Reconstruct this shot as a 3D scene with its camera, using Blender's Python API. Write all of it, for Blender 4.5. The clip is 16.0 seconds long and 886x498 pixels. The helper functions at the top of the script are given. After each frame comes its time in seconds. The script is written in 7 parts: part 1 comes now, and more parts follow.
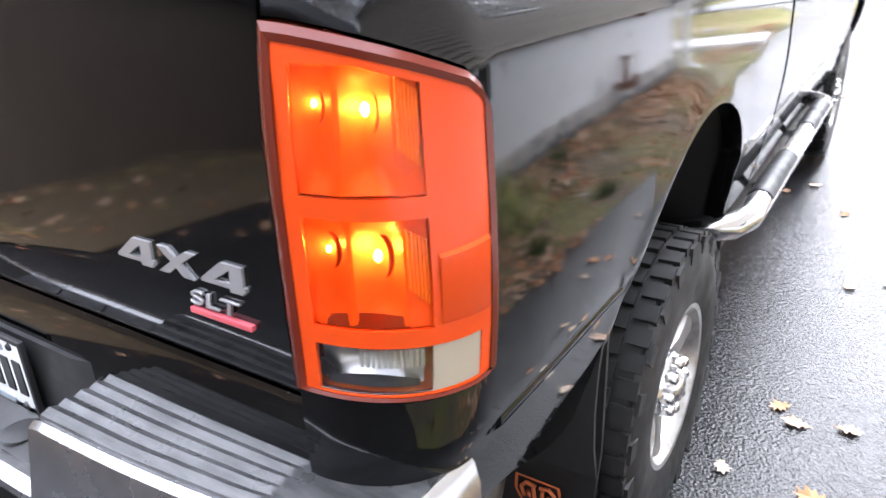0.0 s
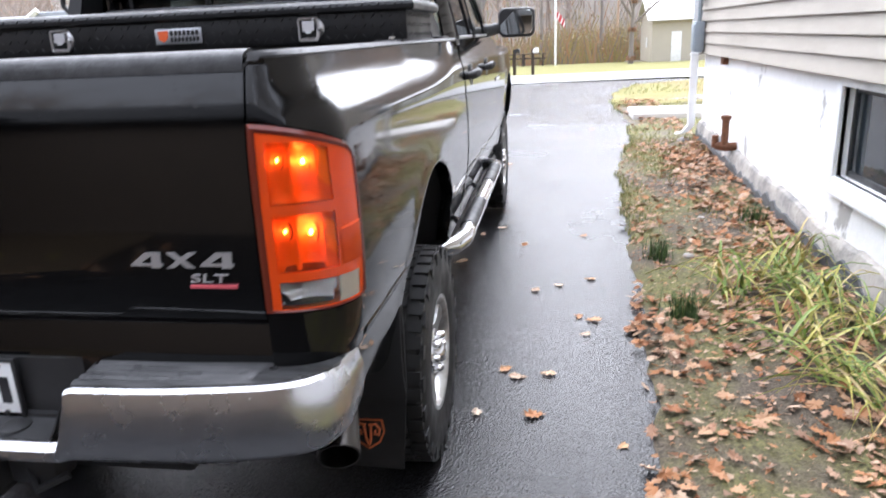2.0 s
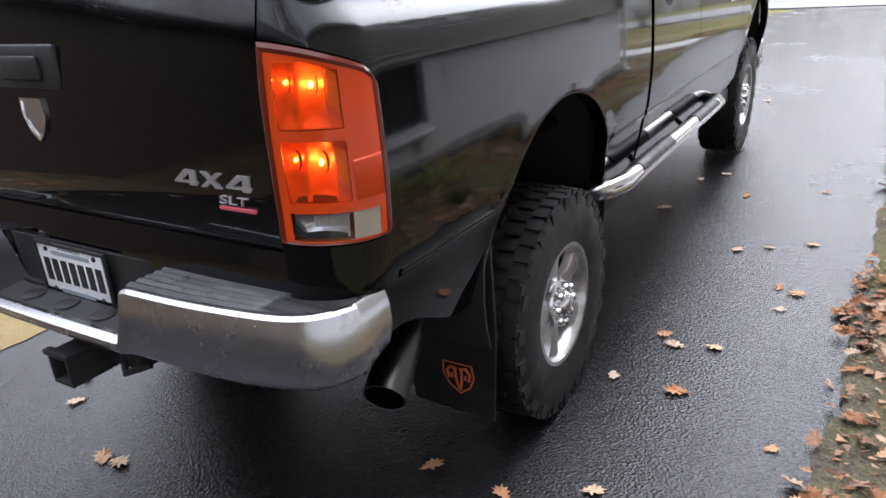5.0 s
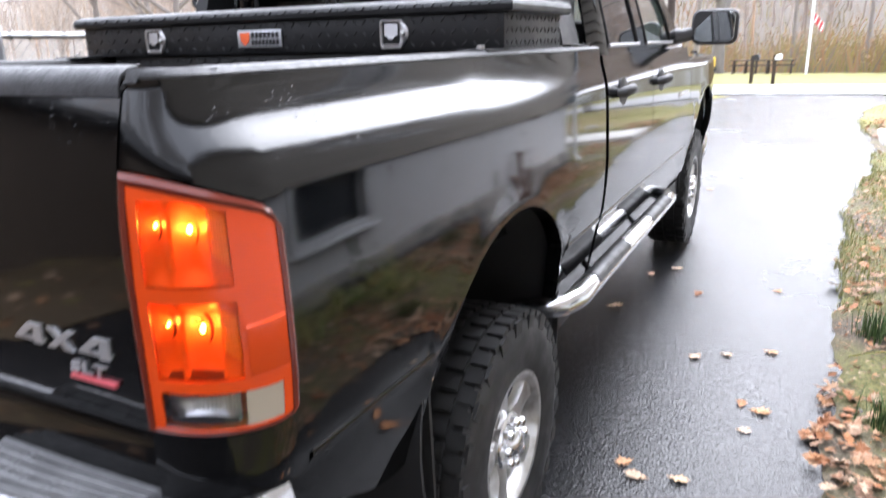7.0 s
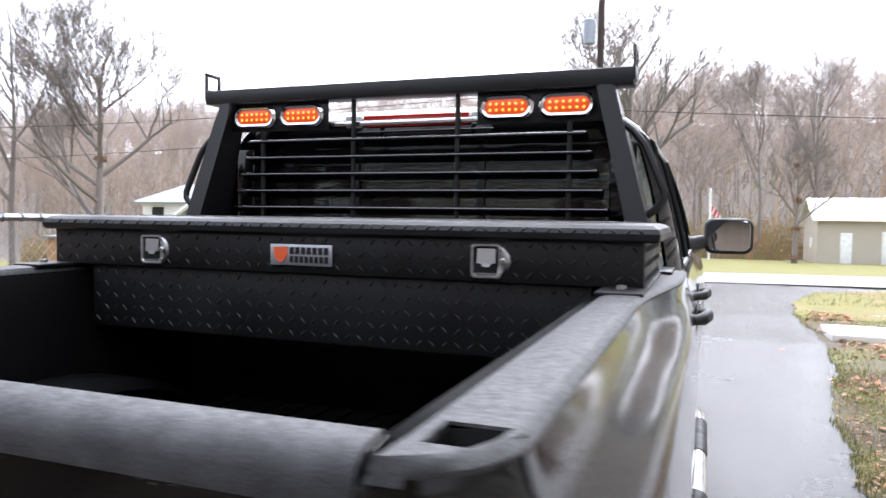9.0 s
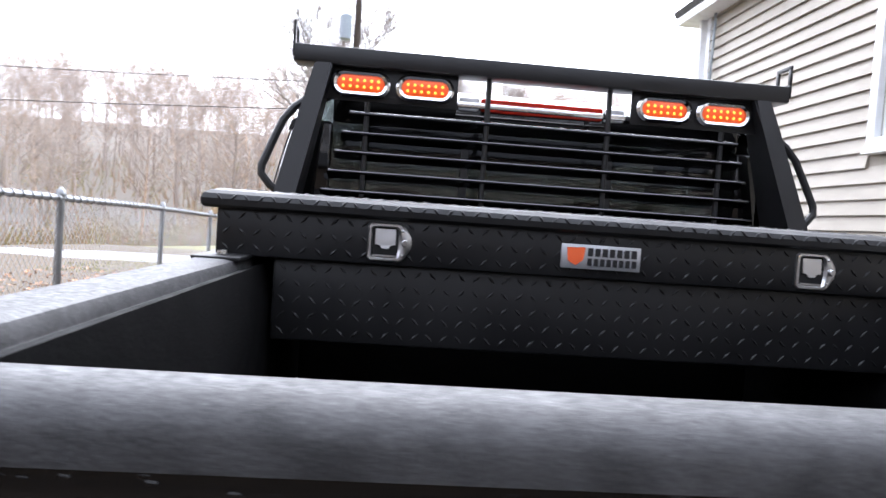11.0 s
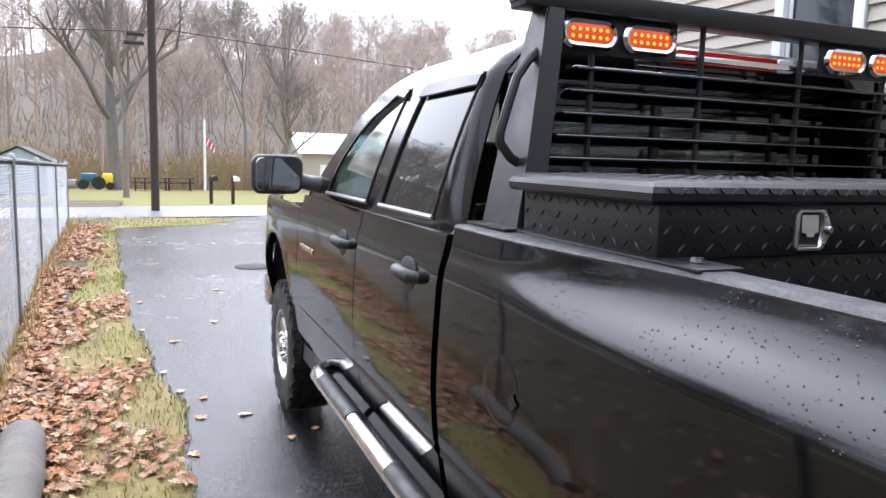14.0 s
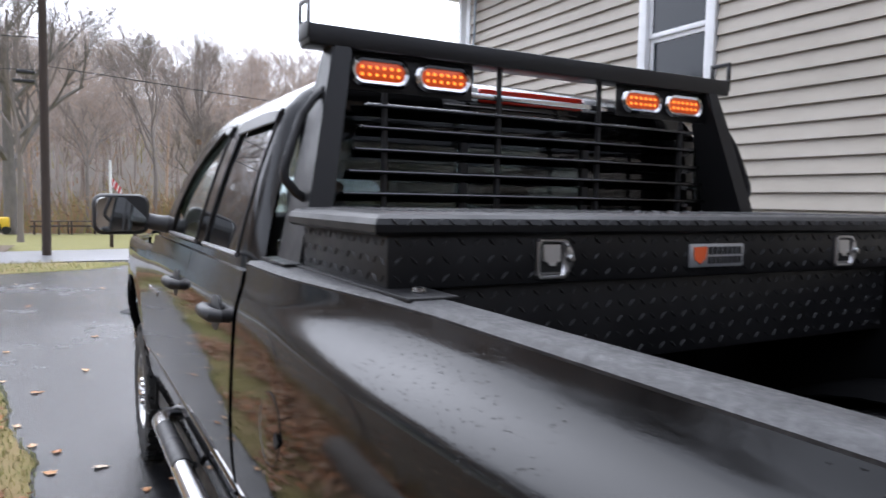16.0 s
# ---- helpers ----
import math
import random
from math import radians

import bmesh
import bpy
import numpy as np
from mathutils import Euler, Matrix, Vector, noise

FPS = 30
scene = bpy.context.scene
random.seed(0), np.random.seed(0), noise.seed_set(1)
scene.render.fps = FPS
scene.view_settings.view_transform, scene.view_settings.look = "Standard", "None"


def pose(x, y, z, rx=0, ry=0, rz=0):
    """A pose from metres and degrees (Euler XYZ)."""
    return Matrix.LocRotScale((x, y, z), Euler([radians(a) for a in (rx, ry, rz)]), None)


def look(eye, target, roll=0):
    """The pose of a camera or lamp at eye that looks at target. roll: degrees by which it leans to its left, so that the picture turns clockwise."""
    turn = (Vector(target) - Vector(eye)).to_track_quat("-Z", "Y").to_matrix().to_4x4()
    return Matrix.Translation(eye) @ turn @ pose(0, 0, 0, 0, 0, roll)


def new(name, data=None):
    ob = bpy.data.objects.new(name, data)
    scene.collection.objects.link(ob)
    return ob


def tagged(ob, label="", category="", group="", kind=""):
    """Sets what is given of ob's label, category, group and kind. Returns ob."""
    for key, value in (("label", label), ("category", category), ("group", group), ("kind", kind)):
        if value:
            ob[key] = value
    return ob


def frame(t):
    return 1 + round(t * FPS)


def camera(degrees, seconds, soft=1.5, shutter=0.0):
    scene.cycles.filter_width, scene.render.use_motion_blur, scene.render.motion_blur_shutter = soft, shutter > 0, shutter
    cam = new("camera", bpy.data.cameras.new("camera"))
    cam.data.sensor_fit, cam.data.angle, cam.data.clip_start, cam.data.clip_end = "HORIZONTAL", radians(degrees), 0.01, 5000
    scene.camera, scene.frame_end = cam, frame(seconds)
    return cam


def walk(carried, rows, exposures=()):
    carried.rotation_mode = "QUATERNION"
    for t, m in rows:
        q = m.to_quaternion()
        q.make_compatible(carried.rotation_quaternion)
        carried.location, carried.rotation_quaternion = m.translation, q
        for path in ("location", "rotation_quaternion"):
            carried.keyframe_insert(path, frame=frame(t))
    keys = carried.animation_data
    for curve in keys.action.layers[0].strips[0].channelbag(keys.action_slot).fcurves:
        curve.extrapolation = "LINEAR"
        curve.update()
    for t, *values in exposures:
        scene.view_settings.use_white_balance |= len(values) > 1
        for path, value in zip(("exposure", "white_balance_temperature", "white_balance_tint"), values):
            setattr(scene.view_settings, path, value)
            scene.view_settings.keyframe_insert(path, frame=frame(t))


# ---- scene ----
import collections
cam = camera(64.1, 16.0, soft=1.5, shutter=0.4)
# time, eye, a point looked at, lean
PATH = [
    (0, (1.325, -0.533, 1.529), (0.312, 1.001, 0.741), -2.2),
    (0.5, (1.201, -0.708, 1.535), (0.417, 0.938, 0.712), -2.2),
    (1, (1.153, -1.042, 1.537), (0.573, 0.614, 0.577), -1.0),
    (1.5, (1.243, -1.259, 1.568), (0.793, 0.542, 0.825), 0.2),
    (2, (1.415, -1.396, 1.626), (1.098, 0.491, 1.046), -2.6),
    (2.5, (1.493, -1.384, 1.664), (1.181, 0.542, 1.225), -3.1),
    (3, (1.548, -1.236, 1.673), (1.241, 0.7, 1.272), -2.1),
    (3.5, (1.617, -1.098, 1.647), (1.144, 0.779, 1.143), -2.8),
    (4, (1.765, -1.059, 1.592), (0.953, 0.624, 0.877), 0.6),
    (4.2, (1.815, -1.055, 1.585), (0.911, 0.563, 0.832), -1.7),
    (6.3, (1.828, -0.966, 1.571), (0.797, 0.591, 0.854), -4.2),
    (6.5, (1.792, -0.915, 1.59), (0.787, 0.652, 0.859), -3.6),
    (7, (1.668, -0.717, 1.637), (0.788, 0.989, 1.076), -1.4),
    (7.5, (1.545, -0.571, 1.699), (0.716, 1.207, 1.313), -2.1),
    (8, (1.449, -0.424, 1.762), (0.572, 1.363, 1.57), -0.1),
    (8.5, (1.33, -0.346, 1.759), (0.472, 1.455, 1.622), 0.4),
    (9, (1.004, -0.419, 1.768), (0.313, 1.456, 1.678), 0.8),
    (9.5, (0.62, -0.451, 1.747), (0.081, 1.473, 1.658), 2.6),
    (9.6, (0.526, -0.48, 1.742), (0.052, 1.463, 1.692), 2.4),
    (11.8, (-0.943, -0.27, 1.711), (-0.318, 1.621, 1.534), 1.0),
    (12, (-1.053, -0.231, 1.71), (-0.286, 1.595, 1.433), -0.4),
    (12.5, (-1.242, -0.092, 1.71), (-0.369, 1.691, 1.465), -0.6),
    (13, (-1.401, 0.063, 1.713), (-0.511, 1.823, 1.378), 2.0),
    (13.5, (-1.64, 0.156, 1.787), (-0.805, 1.953, 1.515), 1.4),
    (14, (-1.725, 0.178, 1.786), (-0.965, 2.011, 1.533), 1.6),
    (14.5, (-1.668, 0.18, 1.794), (-0.781, 1.964, 1.619), 2.1),
    (15, (-1.62, 0.158, 1.793), (-0.705, 1.931, 1.646), 1.5),
    (15.5, (-1.528, 0.107, 1.793), (-0.649, 1.901, 1.7), 1.1),
    (16, (-1.407, 0.02, 1.782), (-0.451, 1.772, 1.645), 1.1),
]
EXPOSURE = [(0, 2.95, 6100, 13), (1.0, 2.45, 6100, 13), (2.0, 1.9, 6100, 13), (2.5, 1.6, 6100, 13), (3.0, 1.3, 6100, 13), (3.5, 1.25, 6100, 13), (4.2, 1.25, 6100, 13), (6.3, 2.35, 6100, 13), (7.0, 2.3, 6100, 13), (7.5, 2.15, 6100, 13), (8.0, 2.0, 6100, 13), (8.5, 1.8, 6100, 13), (9.7, 1.55, 6100, 13), (12.0, 2.15, 6000, 13), (12.5, 1.85, 6000, 13), (13.0, 1.5, 6000, 13), (13.5, 1.55, 6000, 13), (14.5, 1.5, 6000, 13), (15.5, 1.3, 6000, 13), (16.0, 1.0, 6000, 13)]
walk(cam, [(t, look(e, g, r)) for t, e, g, r in PATH], EXPOSURE)

# ---------------------------------------------------------------- daylight
world = bpy.data.worlds.new("overcast")
scene.world = world
world.use_nodes = True
wn, wl = world.node_tree.nodes, world.node_tree.links
sky = wn.new("ShaderNodeTexSky")
sky.sky_type, sky.sun_disc = "NISHITA", False
sky.sun_elevation, sky.sun_rotation = radians(46), radians(2)
sky.dust_density, sky.air_density = 4.0, 1.0
grey = wn.new("ShaderNodeHueSaturation")
grey.inputs["Saturation"].default_value = 0.18
cloud = wn.new("ShaderNodeMixRGB")
cloud.inputs["Fac"].default_value = 0.75
# overcast: brighter overhead than towards the horizon
height = wn.new("ShaderNodeTexGradient")
height.texture_mapping.mapping_x, height.texture_mapping.mapping_z = "Z", "X"
layer = wn.new("ShaderNodeMixRGB")
layer.inputs["Color1"].default_value = (5.0, 5.2, 5.75, 1)
layer.inputs["Color2"].default_value = (10.2, 10.6, 11.7, 1)
wl.new(height.outputs["Fac"], layer.inputs["Fac"])
# the veiled sun brightens the cloud round it
veil = wn.new("ShaderNodeTexGradient")
veil.gradient_type = "SPHERICAL"
veil.texture_mapping.translation = (-0.01, -0.56, -0.58)
veil.texture_mapping.scale = (0.8, 0.8, 0.8)
veiled = wn.new("ShaderNodeMixRGB")
veiled.blend_type = "ADD"
shine = wn.new("ShaderNodeMixRGB")
shine.inputs["Color1"].default_value = (0, 0, 0, 1)
shine.inputs["Color2"].default_value = (18.5, 18.7, 19.4, 1)
wl.new(veil.outputs["Fac"], shine.inputs["Fac"])
veiled.inputs["Fac"].default_value = 1.0
wl.new(layer.outputs["Color"], veiled.inputs["Color1"])
wl.new(shine.outputs["Color"], veiled.inputs["Color2"])
wl.new(veiled.outputs["Color"], cloud.inputs["Color2"])
wl.new(sky.outputs["Color"], grey.inputs["Color"])
wl.new(grey.outputs["Color"], cloud.inputs["Color1"])
wl.new(cloud.outputs["Color"], wn["Background"].inputs["Color"])
wn["Background"].inputs["Strength"].default_value = 0.11
sun_data = bpy.data.lights.new("sun", "SUN")
sun_data.energy, sun_data.angle, sun_data.color = 0.55, radians(90), (1.0, 0.98, 0.95)
sun = new("sun", sun_data)
sun.matrix_world = look((1.0, 29, 30), (0, 0, 0))


# ---------------------------------------------------------------- materials
def material(name, color, rough=0.5, metal=0.0, spec=0.5, coat=0.0, coat_rough=0.03):
    m = bpy.data.materials.new(name)
    m.use_nodes = True
    b = m.node_tree.nodes["Principled BSDF"]
    b.inputs["Base Color"].default_value = (*color, 1)
    b.inputs["Roughness"].default_value = rough
    b.inputs["Metallic"].default_value = metal
    b.inputs["Specular IOR Level"].default_value = spec
    b.inputs["Coat Weight"].default_value = coat
    b.inputs["Coat Roughness"].default_value = coat_rough
    return m


class Nodes:
    """A small wrapper: adds texture nodes to a material and links them."""

    def __init__(self, m):
        self.m, self.n, self.l = m, m.node_tree.nodes, m.node_tree.links
        self.b = self.n["Principled BSDF"]
        self.co = self.n.new("ShaderNodeTexCoord").outputs["Object"]

    def world_space(self):
        self.co = self.n.new("ShaderNodeNewGeometry").outputs["Position"]
        return self

    def scaled(self, sx, sy, sz):
        mp = self.n.new("ShaderNodeMapping")
        mp.inputs["Scale"].default_value = (sx, sy, sz)
        self.l.new(self.co, mp.inputs["Vector"])
        return mp.outputs["Vector"]

    def noise(self, scale, detail=4.0, rough=0.55, co=None):
        t = self.n.new("ShaderNodeTexNoise")
        t.inputs["Scale"].default_value = scale
        t.inputs["Detail"].default_value = detail
        t.inputs["Roughness"].default_value = rough
        self.l.new(co or self.co, t.inputs["Vector"])
        return t.outputs["Fac"]

    def voronoi(self, scale, co=None, feature="F1", out="Distance"):
        t = self.n.new("ShaderNodeTexVoronoi")
        t.feature = feature
        t.inputs["Scale"].default_value = scale
        self.l.new(co or self.co, t.inputs["Vector"])
        return t.outputs[out]

    def ramp(self, fac, stops, mode="LINEAR"):
        r = self.n.new("ShaderNodeValToRGB")
        r.color_ramp.interpolation = mode
        el = r.color_ramp.elements
        while len(el) < len(stops):
            el.new(0.5)
        for e, (p, c) in zip(el, stops):
            e.position = p
            e.color = (c, c, c, 1) if isinstance(c, (int, float)) else (*c, 1)
        self.l.new(fac, r.inputs["Fac"])
        return r.outputs["Color"]

    def mix(self, fac, a, b, mode="MIX"):
        x = self.n.new("ShaderNodeMixRGB")
        x.blend_type = mode
        for sock, v in ((x.inputs["Fac"], fac), (x.inputs["Color1"], a), (x.inputs["Color2"], b)):
            if isinstance(v, (int, float)):
                sock.default_value = v if sock.type == "VALUE" else (v, v, v, 1)
            elif isinstance(v, tuple):
                sock.default_value = (*v, 1)
            else:
                self.l.new(v, sock)
        return x.outputs["Color"]

    def math(self, op, a, b=0.0):
        x = self.n.new("ShaderNodeMath")
        x.operation = op
        for sock, v in ((x.inputs[0], a), (x.inputs[1], b)):
            if isinstance(v, (int, float)):
                sock.default_value = v
            else:
                self.l.new(v, sock)
        return x.outputs[0]

    def random(self):
        return self.n.new("ShaderNodeObjectInfo").outputs["Random"]

    def island(self):
        return self.n.new("ShaderNodeNewGeometry").outputs["Random Per Island"]

    def set(self, socket, value):
        self.l.new(value, self.b.inputs[socket])
        return self

    def bump(self, height, strength=0.3, distance=0.01, coat=False):
        x = self.n.new("ShaderNodeBump")
        x.inputs["Strength"].default_value = strength
        x.inputs["Distance"].default_value = distance
        self.l.new(height, x.inputs["Height"])
        self.l.new(x.outputs["Normal"], self.b.inputs["Normal"])
        if coat:
            self.l.new(x.outputs["Normal"], self.b.inputs["Coat Normal"])
        return self


# black automotive paint, rain-spotted and a little dusty
PAINT = material("black_paint", (0.0015, 0.0015, 0.0017), 0.35, 0.0, 0.0, 1.0, 0.015)
k = Nodes(PAINT).world_space()
k.b.inputs["Coat IOR"].default_value = 1.48
facing = k.n.new("ShaderNodeSeparateXYZ")
k.l.new(k.n.new("ShaderNodeNewGeometry").outputs["Normal"], facing.inputs[0])
upward = k.ramp(facing.outputs["Z"], [(0.16, 0.0), (0.42, 1.0)])
beads = k.mix(k.ramp(k.noise(3.2, 3), [(0.46, 0.0), (0.58, 1.0)]), 0.0, k.ramp(k.voronoi(95), [(0.0, 1.0), (0.20, 0.0)]))
mist = k.mix(k.ramp(k.noise(5.0, 3), [(0.36, 0.15), (0.62, 1.0)]), 0.0, k.ramp(k.voronoi(330), [(0.0, 1.0), (0.42, 0.0)]))
spots = k.math("MULTIPLY", k.math("ADD", beads, k.math("MULTIPLY", mist, 0.05)), upward)
k.bump(spots, 0.9, 0.003, coat=True)
haze = k.ramp(k.noise(3.0, 5), [(0.35, 0.045), (0.75, 0.085)])
k.set("Coat Roughness", k.math("ADD", haze, k.math("MULTIPLY", upward, 0.05)))
dust = k.mix(k.ramp(k.noise(60, 3, 0.7), [(0.55, 0.0), (0.8, 0.35)]), (0.0015, 0.0015, 0.0017), (0.008, 0.0078, 0.0075))
k.set("Base Color", k.mix(k.math("MULTIPLY", beads, k.math("MULTIPLY", upward, 0.3)), dust, (0.05, 0.05, 0.05)))

PLASTIC = material("black_plastic", (0.018, 0.018, 0.019), 0.5)
k = Nodes(PLASTIC)
k.set("Roughness", k.ramp(k.noise(14, 5), [(0.3, 0.38), (0.7, 0.62)]))
k.bump(k.noise(420, 2), 0.15, 0.001)

# textured rail cap, damp, with pale scuffs
CAP = material("rail_cap_plastic", (0.03, 0.03, 0.031), 0.45)
k = Nodes(CAP).world_space()
k.set("Base Color", k.mix(k.ramp(k.mix(0.5, k.noise(380, 3, 0.6), k.noise(26, 5)), [(0.40, 0.0), (0.62, 1.0)]), (0.014, 0.014, 0.015), (0.050, 0.050, 0.052)))
k.set("Roughness", k.ramp(k.noise(120, 5, 0.7), [(0.35, 0.42), (0.65, 0.7)]))
k.b.inputs["Specular IOR Level"].default_value = 0.35
k.bump(k.noise(260, 3), 0.35, 0.002)

CHROME = material("chrome", (0.74, 0.74, 0.75), 0.12, 1.0)
k = Nodes(CHROME)
k.set("Roughness", k.ramp(k.noise(9, 5), [(0.3, 0.07), (0.75, 0.26)]))
BUMPER_CHROME = material("weathered_bumper_chrome", (0.57, 0.57, 0.58), 0.2, 1.0)
k = Nodes(BUMPER_CHROME).world_space()
k.set("Roughness", k.ramp(k.noise(12, 6), [(0.3, 0.22), (0.7, 0.30)]))
rust = k.ramp(k.noise(38, 4, 0.6), [(0.70, 0.0), (0.74, 1.0)])
k.set("Base Color", k.mix(rust, (0.57, 0.57, 0.58), (0.30, 0.22, 0.15)))
k.bump(k.noise(80, 3), 0.02, 0.001)
ALLOY = material("silver_alloy", (0.55, 0.55, 0.54), 0.32, 0.9)
k = Nodes(ALLOY)
k.set("Base Color", k.mix(k.ramp(k.noise(18, 5), [(0.45, 0.0), (0.7, 1.0)]), (0.58, 0.58, 0.57), (0.33, 0.31, 0.28)))
STEEL = material("brushed_steel", (0.5, 0.5, 0.5), 0.3, 1.0)
k = Nodes(STEEL)
k.set("Roughness", k.ramp(k.noise(30, 4), [(0.3, 0.22), (0.7, 0.45)]))
GLASS = material("tinted_glass", (0.50, 0.60, 0.59), 0.02, 0.0, 0.5, 0.6)
GLASS.node_tree.nodes["Principled BSDF"].inputs["Transmission Weight"].default_value = 1.0
GLASS.node_tree.nodes["Principled BSDF"].inputs["IOR"].default_value = 1.45
CLEAR = material("clear_glass", (0.55, 0.62, 0.62), 0.01)
CLEAR.node_tree.nodes["Principled BSDF"].inputs["Transmission Weight"].default_value = 1.0
MIRROR = material("mirror_glass", (0.8, 0.82, 0.82), 0.02, 1.0)
RUBBER = material("tyre_rubber", (0.022, 0.022, 0.023), 0.6)
k = Nodes(RUBBER)
k.set("Base Color", k.mix(k.noise(12, 6), (0.005, 0.005, 0.0053), (0.016, 0.0157, 0.015)))
k.set("Roughness", k.ramp(k.noise(7, 4), [(0.35, 0.42), (0.65, 0.75)]))
k.bump(k.noise(180, 3), 0.2, 0.002)
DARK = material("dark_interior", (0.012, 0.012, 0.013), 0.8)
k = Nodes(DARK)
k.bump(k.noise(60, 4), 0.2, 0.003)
LINER = material("bed_liner", (0.004, 0.004, 0.0043), 0.6)
k = Nodes(LINER).world_space()
k.set("Roughness", k.ramp(k.noise(5, 5), [(0.3, 0.55), (0.7, 0.85)]))
k.b.inputs["Specular IOR Level"].default_value = 0.05
k.bump(k.noise(150, 3), 0.4, 0.003)
CLOTH = material("grey_cloth", (0.10, 0.10, 0.10), 0.9)
k = Nodes(CLOTH)
k.bump(k.noise(300, 2), 0.3, 0.002)


# ---------------------------------------------------------------- mesh tools
def part(name, bm, mat, parent=None, label="", smooth=True, solid=0.0):
    """Links a bmesh as one mesh object, under a thing or part."""
    me = bpy.data.meshes.new(name)
    bmesh.ops.recalc_face_normals(bm, faces=bm.faces)
    bm.to_mesh(me)
    bm.free()
    for mm in mat if isinstance(mat, (list, tuple)) else [mat]:
        me.materials.append(mm)
    if smooth:
        for p in me.polygons:
            p.use_smooth = True
        me.set_sharp_from_angle(angle=radians(38))
    ob = new(name, me)
    ob.parent = parent
    if solid:
        md = ob.modifiers.new("thickness", "SOLIDIFY")
        md.thickness, md.offset = solid, -1.0
        # crisp rims
        uses = collections.Counter(l.edge_index for l in me.loops)
        rim = me.attributes.get("sharp_edge") or me.attributes.new("sharp_edge", "BOOLEAN", "EDGE")
        for e, n in uses.items():
            if n == 1:
                rim.data[e].value = True
    if label:
        tagged(ob, label)
    return ob


def thing(name, label, category, group="", at=(0, 0, 0)):
    ob = new(name)
    ob.location = at
    return tagged(ob, label, category, group)


def structure(ob, label="", category=""):
    return tagged(ob, label, category, kind="structure")


def box(bm, x0, x1, y0, y1, z0, z1, bevel=0.0, seg=2, m=None):
    vs = [bm.verts.new(Vector((x, y, z)) if m is None else m @ Vector((x, y, z))) for x in (x0, x1) for y in (y0, y1) for z in (z0, z1)]
    fs = [bm.faces.new([vs[i] for i in f]) for f in ((0, 1, 3, 2), (4, 6, 7, 5), (0, 4, 5, 1), (2, 3, 7, 6), (0, 2, 6, 4), (1, 5, 7, 3))]
    if bevel:
        es = {e for f in fs for e in f.edges}
        bmesh.ops.bevel(bm, geom=list(es), offset=bevel, segments=seg, affect="EDGES", profile=0.5)
    return bm


def boxed(*a, **kw):
    return box(bmesh.new(), *a, **kw)


def ring(c, u, v, r, seg, ru=None):
    return [c + u * (math.cos(2 * math.pi * i / seg) * r) + v * (math.sin(2 * math.pi * i / seg) * (ru or r)) for i in range(seg)]


def skin(bm, rings, closed=True, caps=True):
    """Joins rows of points, all of one length, into a skin."""
    rows = [[bm.verts.new(p) for p in r] for r in rings]
    n = len(rows[0])
    for a, b in zip(rows, rows[1:]):
        for i in range(n if closed else n - 1):
            j = (i + 1) % n
            bm.faces.new((a[i], a[j], b[j], b[i]))
    if caps and closed:
        bm.faces.new(rows[0][::-1])
        bm.faces.new(rows[-1])
    return rows


def tube(bm, pts, r, seg=8, caps=True):
    """A pipe along points; r is one radius or one for each point."""
    pts = [Vector(p) for p in pts]
    rs = r if isinstance(r, (list, tuple)) else [r] * len(pts)
    rings, up = [], None
    for i, p in enumerate(pts):
        d = (pts[min(i + 1, len(pts) - 1)] - pts[max(i - 1, 0)]).normalized()
        if up is None:
            up = Vector((0, 0, 1)) if abs(d.z) < 0.9 else Vector((1, 0, 0))
        u = d.cross(up).normalized()
        up = u.cross(d).normalized()
        rings.append(ring(p, u, up, rs[i], seg))
    skin(bm, rings, True, caps)
    return bm


def lathe(bm, profile, axis_pt, axis, seg=32, caps=True):
    """Turns (distance along axis, radius) pairs round an axis."""
    a = Vector(axis).normalized()
    u = a.cross(Vector((0, 0, 1)) if abs(a.z) < 0.9 else Vector((1, 0, 0))).normalized()
    v = a.cross(u)
    skin(bm, [ring(Vector(axis_pt) + a * d, u, v, max(r, 1e-4), seg) for d, r in profile], True, caps)
    return bm


def slab(bm, pts, h, n):
    """A flat outline, thickened by h along n."""
    n = Vector(n).normalized() * h
    skin(bm, [[Vector(p) for p in pts], [Vector(p) + n for p in pts]])
    return bm


def lerp(a, b, f):
    return a + (b - a) * f


def table(x, pts):
    """A value from a table of (x, value), smoothly in between."""
    if x <= pts[0][0]:
        return pts[0][1]
    for (a, va), (b, vb) in zip(pts, pts[1:]):
        if x <= b:
            return lerp(va, vb, (x - a) / (b - a))
    return pts[-1][1]


def smooth01(f):
    f = min(1.0, max(0.0, f))
    return f * f * (3 - 2 * f)


def rounded(w, h, r, seg=6):
    """Outline of a rounded rectangle about the origin."""
    out = []
    for cx, cy, a0 in ((w / 2 - r, h / 2 - r, 0), (-w / 2 + r, h / 2 - r, 90), (-w / 2 + r, -h / 2 + r, 180), (w / 2 - r, -h / 2 + r, 270)):
        out += [(cx + r * math.cos(radians(a0 + 90 * i / seg)), cy + r * math.sin(radians(a0 + 90 * i / seg))) for i in range(seg + 1)]
    return out


